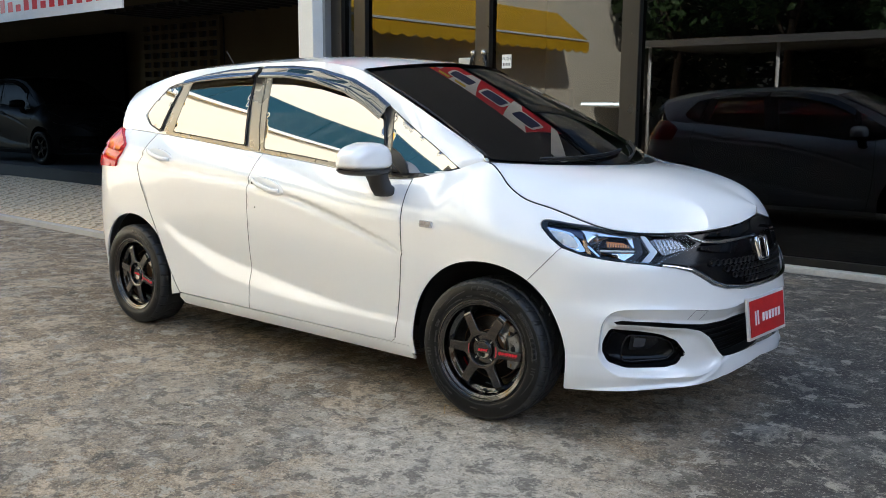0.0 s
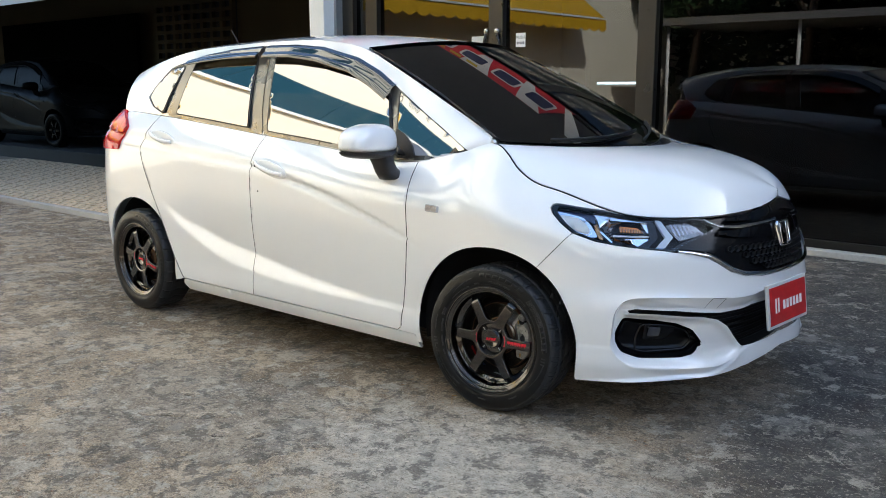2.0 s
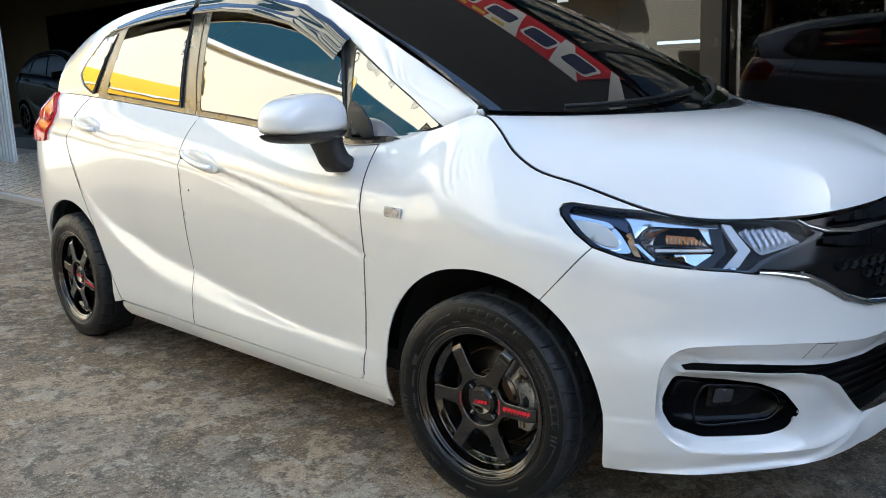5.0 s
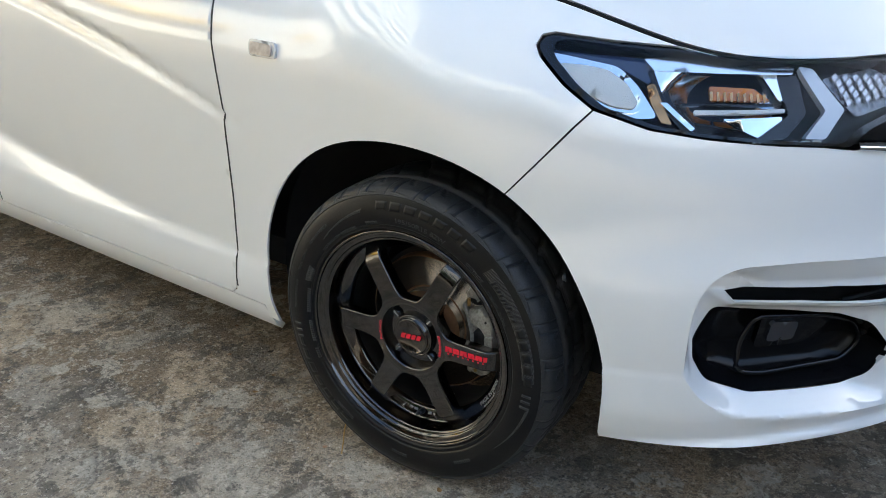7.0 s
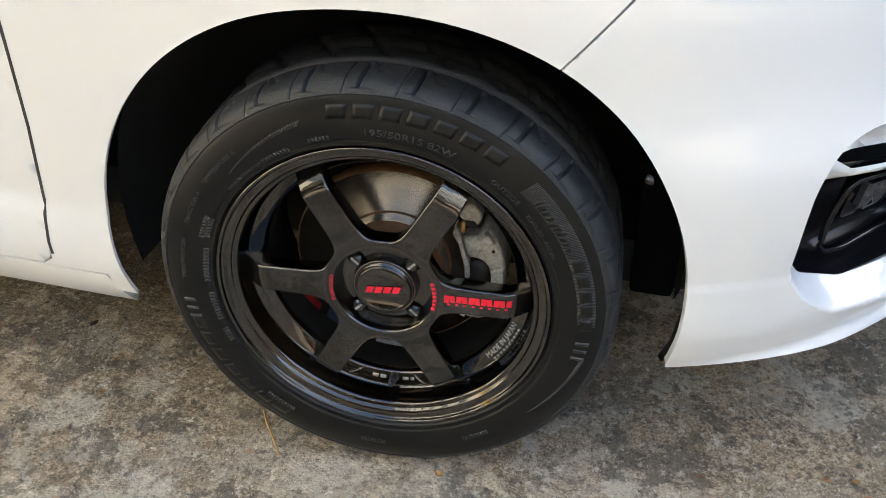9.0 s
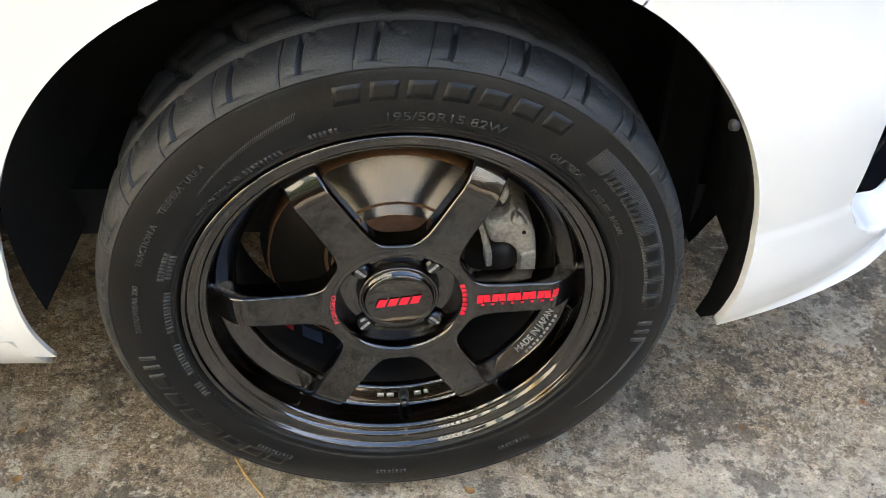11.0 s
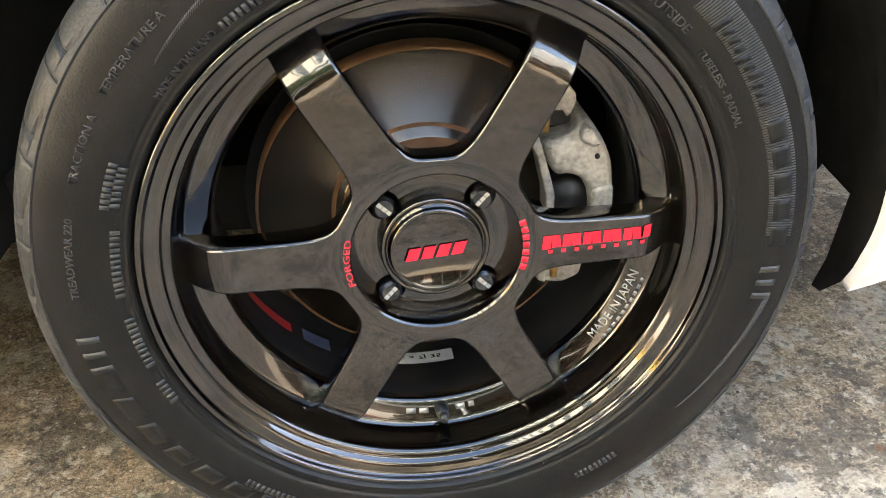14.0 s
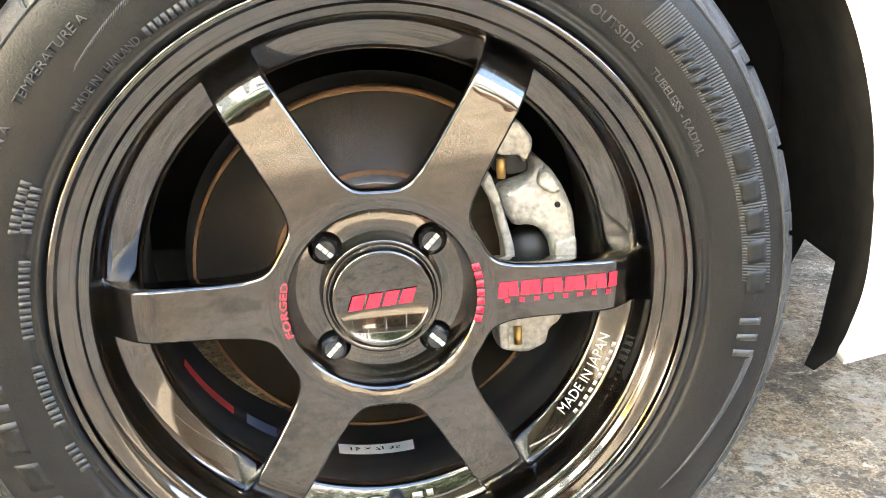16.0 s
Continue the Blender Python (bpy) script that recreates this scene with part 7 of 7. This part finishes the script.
def tree(x, y, h, seed):
    rng = random.Random(seed)
    t = tagged(new("tree"), "dense dark green broadleaf tree", "tree", group="yard trees")
    bm = bmesh.new()
    rod(bm, (x, y, 0), (x + 0.2, y, h * 0.5), 0.16, 10, 0.09)
    for i in range(6):
        a = rng.uniform(0, 6.28)
        rod(bm, (x + 0.15, y, h * rng.uniform(0.35, 0.5)), (x + 1.3 * math.cos(a), y + 1.3 * math.sin(a), h * rng.uniform(0.6, 0.85)), 0.06, 6, 0.02)
    part("trunk", bm, mat("bark", (0.14, 0.10, 0.07), 0.9, vary=0.3), t)
    pts, faces = [], []
    for i in range(2400):
        a, b, r = rng.uniform(0, 6.28), rng.uniform(-1, 1), rng.uniform(0.4, 1.0) ** 0.5
        c = Vector((x + 1.9 * r * math.cos(a) * math.sqrt(1 - b * b) + 0.5 * math.sin(3 * a), y + 1.9 * r * math.sin(a) * math.sqrt(1 - b * b), h * 0.72 + h * 0.27 * b * r))
        u, v = Vector((rng.gauss(0, 1), rng.gauss(0, 1), rng.gauss(0, 0.6))).normalized(), Vector((rng.gauss(0, 1), rng.gauss(0, 1), rng.gauss(0, 1))).normalized()
        k = len(pts)
        pts += [c + u * 0.16, c + v * 0.09, c - u * 0.16, c - v * 0.09]
        faces.append((k, k + 1, k + 2, k + 3))
    part("crown", (pts, faces), mat("leaf", (0.05, 0.09, 0.03), 0.5, vary=0.35, scale=2), t, smooth_faces=False)


for i in range(9):
    tree(-9.2 + i * 1.5, -12.4 - 0.9 * (i % 2), 6.0 + 0.7 * ((i * 3) % 4), 3 + i)


# -- litter and loose grit on the concrete --
SKIN = concrete("pale_concrete_skin", ((0.34, 0.30, 0.24), (0.50, 0.45, 0.37), (0.62, 0.56, 0.46), (0.22, 0.19, 0.15)))


def flake(x, y, length, width, turn, seed, lift=0.004):
    """A ragged thin plate of old screed, chipped round its edge."""
    rng = random.Random(seed)
    n = 34
    loop = []
    for i in range(n):
        a = 2 * math.pi * i / n
        r = 1 + 0.16 * math.sin(3 * a + seed) + 0.10 * math.sin(5 * a + 2 * seed) + rng.uniform(-0.10, 0.10)
        loop.append((length * r * math.cos(a), width * r * math.sin(a)))
    pts = [(a, b, lift * rng.uniform(0.7, 1.15)) for a, b in loop] + [(a * 1.03, b * 1.03, -0.002) for a, b in loop] + [(0, 0, lift)]
    faces = [(i, (i + 1) % n, 2 * n) for i in range(n)] + [(n + i, n + (i + 1) % n, (i + 1) % n, i) for i in range(n)]
    return part("screed_flake", (pts, faces), SKIN, ground, smooth_faces=False, m=pose(x, y, 0, 0, 0, turn))


for spot in ((-0.80, -1.58, 0.085, 0.060, 20, 1), (-0.62, -1.66, 0.075, 0.035, 160, 2), (-0.93, -1.70, 0.090, 0.024, 35, 3), (-0.48, -1.60, 0.035, 0.022, 70, 4), (-1.06, -1.50, 0.055, 0.022, 10, 5)):
    flake(*spot)
rng = random.Random(5)
pts, faces = [], []
for i in range(5200):
    x, y = rng.uniform(-1.15, 1.25), rng.uniform(-1.75, -0.55)
    s = 0.0009 + 0.0014 * rng.random() ** 3 * (1 + (rng.random() > 0.97))
    k, t = len(pts), rng.uniform(0, 6.28)
    ring = [(x + s * rng.uniform(0.7, 1.3) * math.cos(t + j * 1.57), y + s * rng.uniform(0.7, 1.3) * math.sin(t + j * 1.57), 0.0) for j in range(4)]
    pts += ring + [(x, y, s * rng.uniform(0.7, 1.2))]
    faces += [(k + j, k + (j + 1) % 4, k + 4) for j in range(4)]
GRIT = mat("loose_grit", (0.4, 0.35, 0.28), 0.8)
isle, hues = GRIT.node_tree.nodes.new("ShaderNodeNewGeometry"), GRIT.node_tree.nodes.new("ShaderNodeValToRGB")
hues.color_ramp.elements[0].color, hues.color_ramp.elements[1].color = (0.05, 0.042, 0.034, 1), (0.62, 0.57, 0.49, 1)
mid = hues.color_ramp.elements.new(0.6)
mid.color = (0.30, 0.25, 0.18, 1)
GRIT.node_tree.links.new(isle.outputs["Random Per Island"], hues.inputs["Fac"])
GRIT.node_tree.links.new(hues.outputs["Color"], GRIT.node_tree.nodes["Principled BSDF"].inputs["Base Color"])
tagged(part("loose_grit", (pts, faces), GRIT, smooth_faces=False), "loose fine grit scattered on the concrete", "grit", kind="stuff")
# unseen wall added ahead of the car to cut the light on its front
setting("wall_yard_end", (8.5, 8.8, -15, 3.4, 0, 3.4), mat("dim_yard_wall", (0.22, 0.20, 0.17), 0.85, vary=0.12, scale=1.2), "unseen plain wall, added to dim the car's front", "wall")
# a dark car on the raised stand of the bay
# the step's blue-grey is darkened, the bay's dimness put into it
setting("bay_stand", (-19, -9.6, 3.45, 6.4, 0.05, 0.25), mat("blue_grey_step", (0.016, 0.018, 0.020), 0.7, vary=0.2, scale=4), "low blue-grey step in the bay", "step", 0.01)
parked = copy_thing(car, pose(-13.05, 4.6, 0.25))
tagged(parked, "dark hatchback parked in the dim bay, blackened all over for shade", "car")
# one near-black over every part: the bay's shade put into the colour
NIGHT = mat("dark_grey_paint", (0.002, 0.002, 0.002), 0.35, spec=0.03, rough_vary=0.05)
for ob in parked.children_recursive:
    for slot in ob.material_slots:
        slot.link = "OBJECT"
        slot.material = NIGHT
STRAW = mat("dry_straw", (0.42, 0.25, 0.08), 0.7, vary=0.2, scale=60)


def leaf(x, y, size, turn, material, label):
    """A small curled fallen leaf."""
    pts, faces = [], []
    for i in range(7):
        s = i / 6
        w = 0.32 * size * math.sin(math.pi * min(s * 0.92 + 0.06, 1)) ** 0.8
        z = 0.001 + 0.10 * size * (2 * s - 1) ** 2
        pts += [(size * (s - 0.5), -w, z + 0.12 * size), (size * (s - 0.5), 0, z), (size * (s - 0.5), w, z + 0.10 * size)]
    for i in range(6):
        for j in range(2):
            k = 3 * i + j
            faces.append((k, k + 3, k + 4, k + 1))
    tagged(part("fallen_leaf", (pts, faces), material, m=pose(x, y, 0.001, 0, 0, turn)), label, "leaf", group="fallen leaves")


LEAF = mat("dead_leaf", (0.30, 0.16, 0.05), 0.6, vary=0.3, scale=80)
DARK_LEAF = mat("dark_leaf", (0.045, 0.030, 0.018), 0.6, vary=0.3, scale=80)
for x, y, size, turn, m in ((-0.467, -0.832, 0.013, 20, LEAF), (-0.573, -0.694, 0.016, 70, DARK_LEAF), (0.072, -0.853, 0.014, 150, LEAF), (-0.487, -0.761, 0.010, 40, LEAF), (0.62, -0.72, 0.012, 10, LEAF)):
    leaf(x, y, size, turn, m, "small curled brown leaf on the concrete" if m is LEAF else "small dark curled leaf on the concrete")
tagged(part("straw", tube([(-0.203, -0.792, 0.004), (-0.209, -0.811, 0.010), (-0.196, -0.829, 0.006), (-0.175, -0.853, 0.004), (-0.154, -0.879, 0.003)], 0.0014, 6), STRAW), "bent dry straw beside the tyre", "straw")
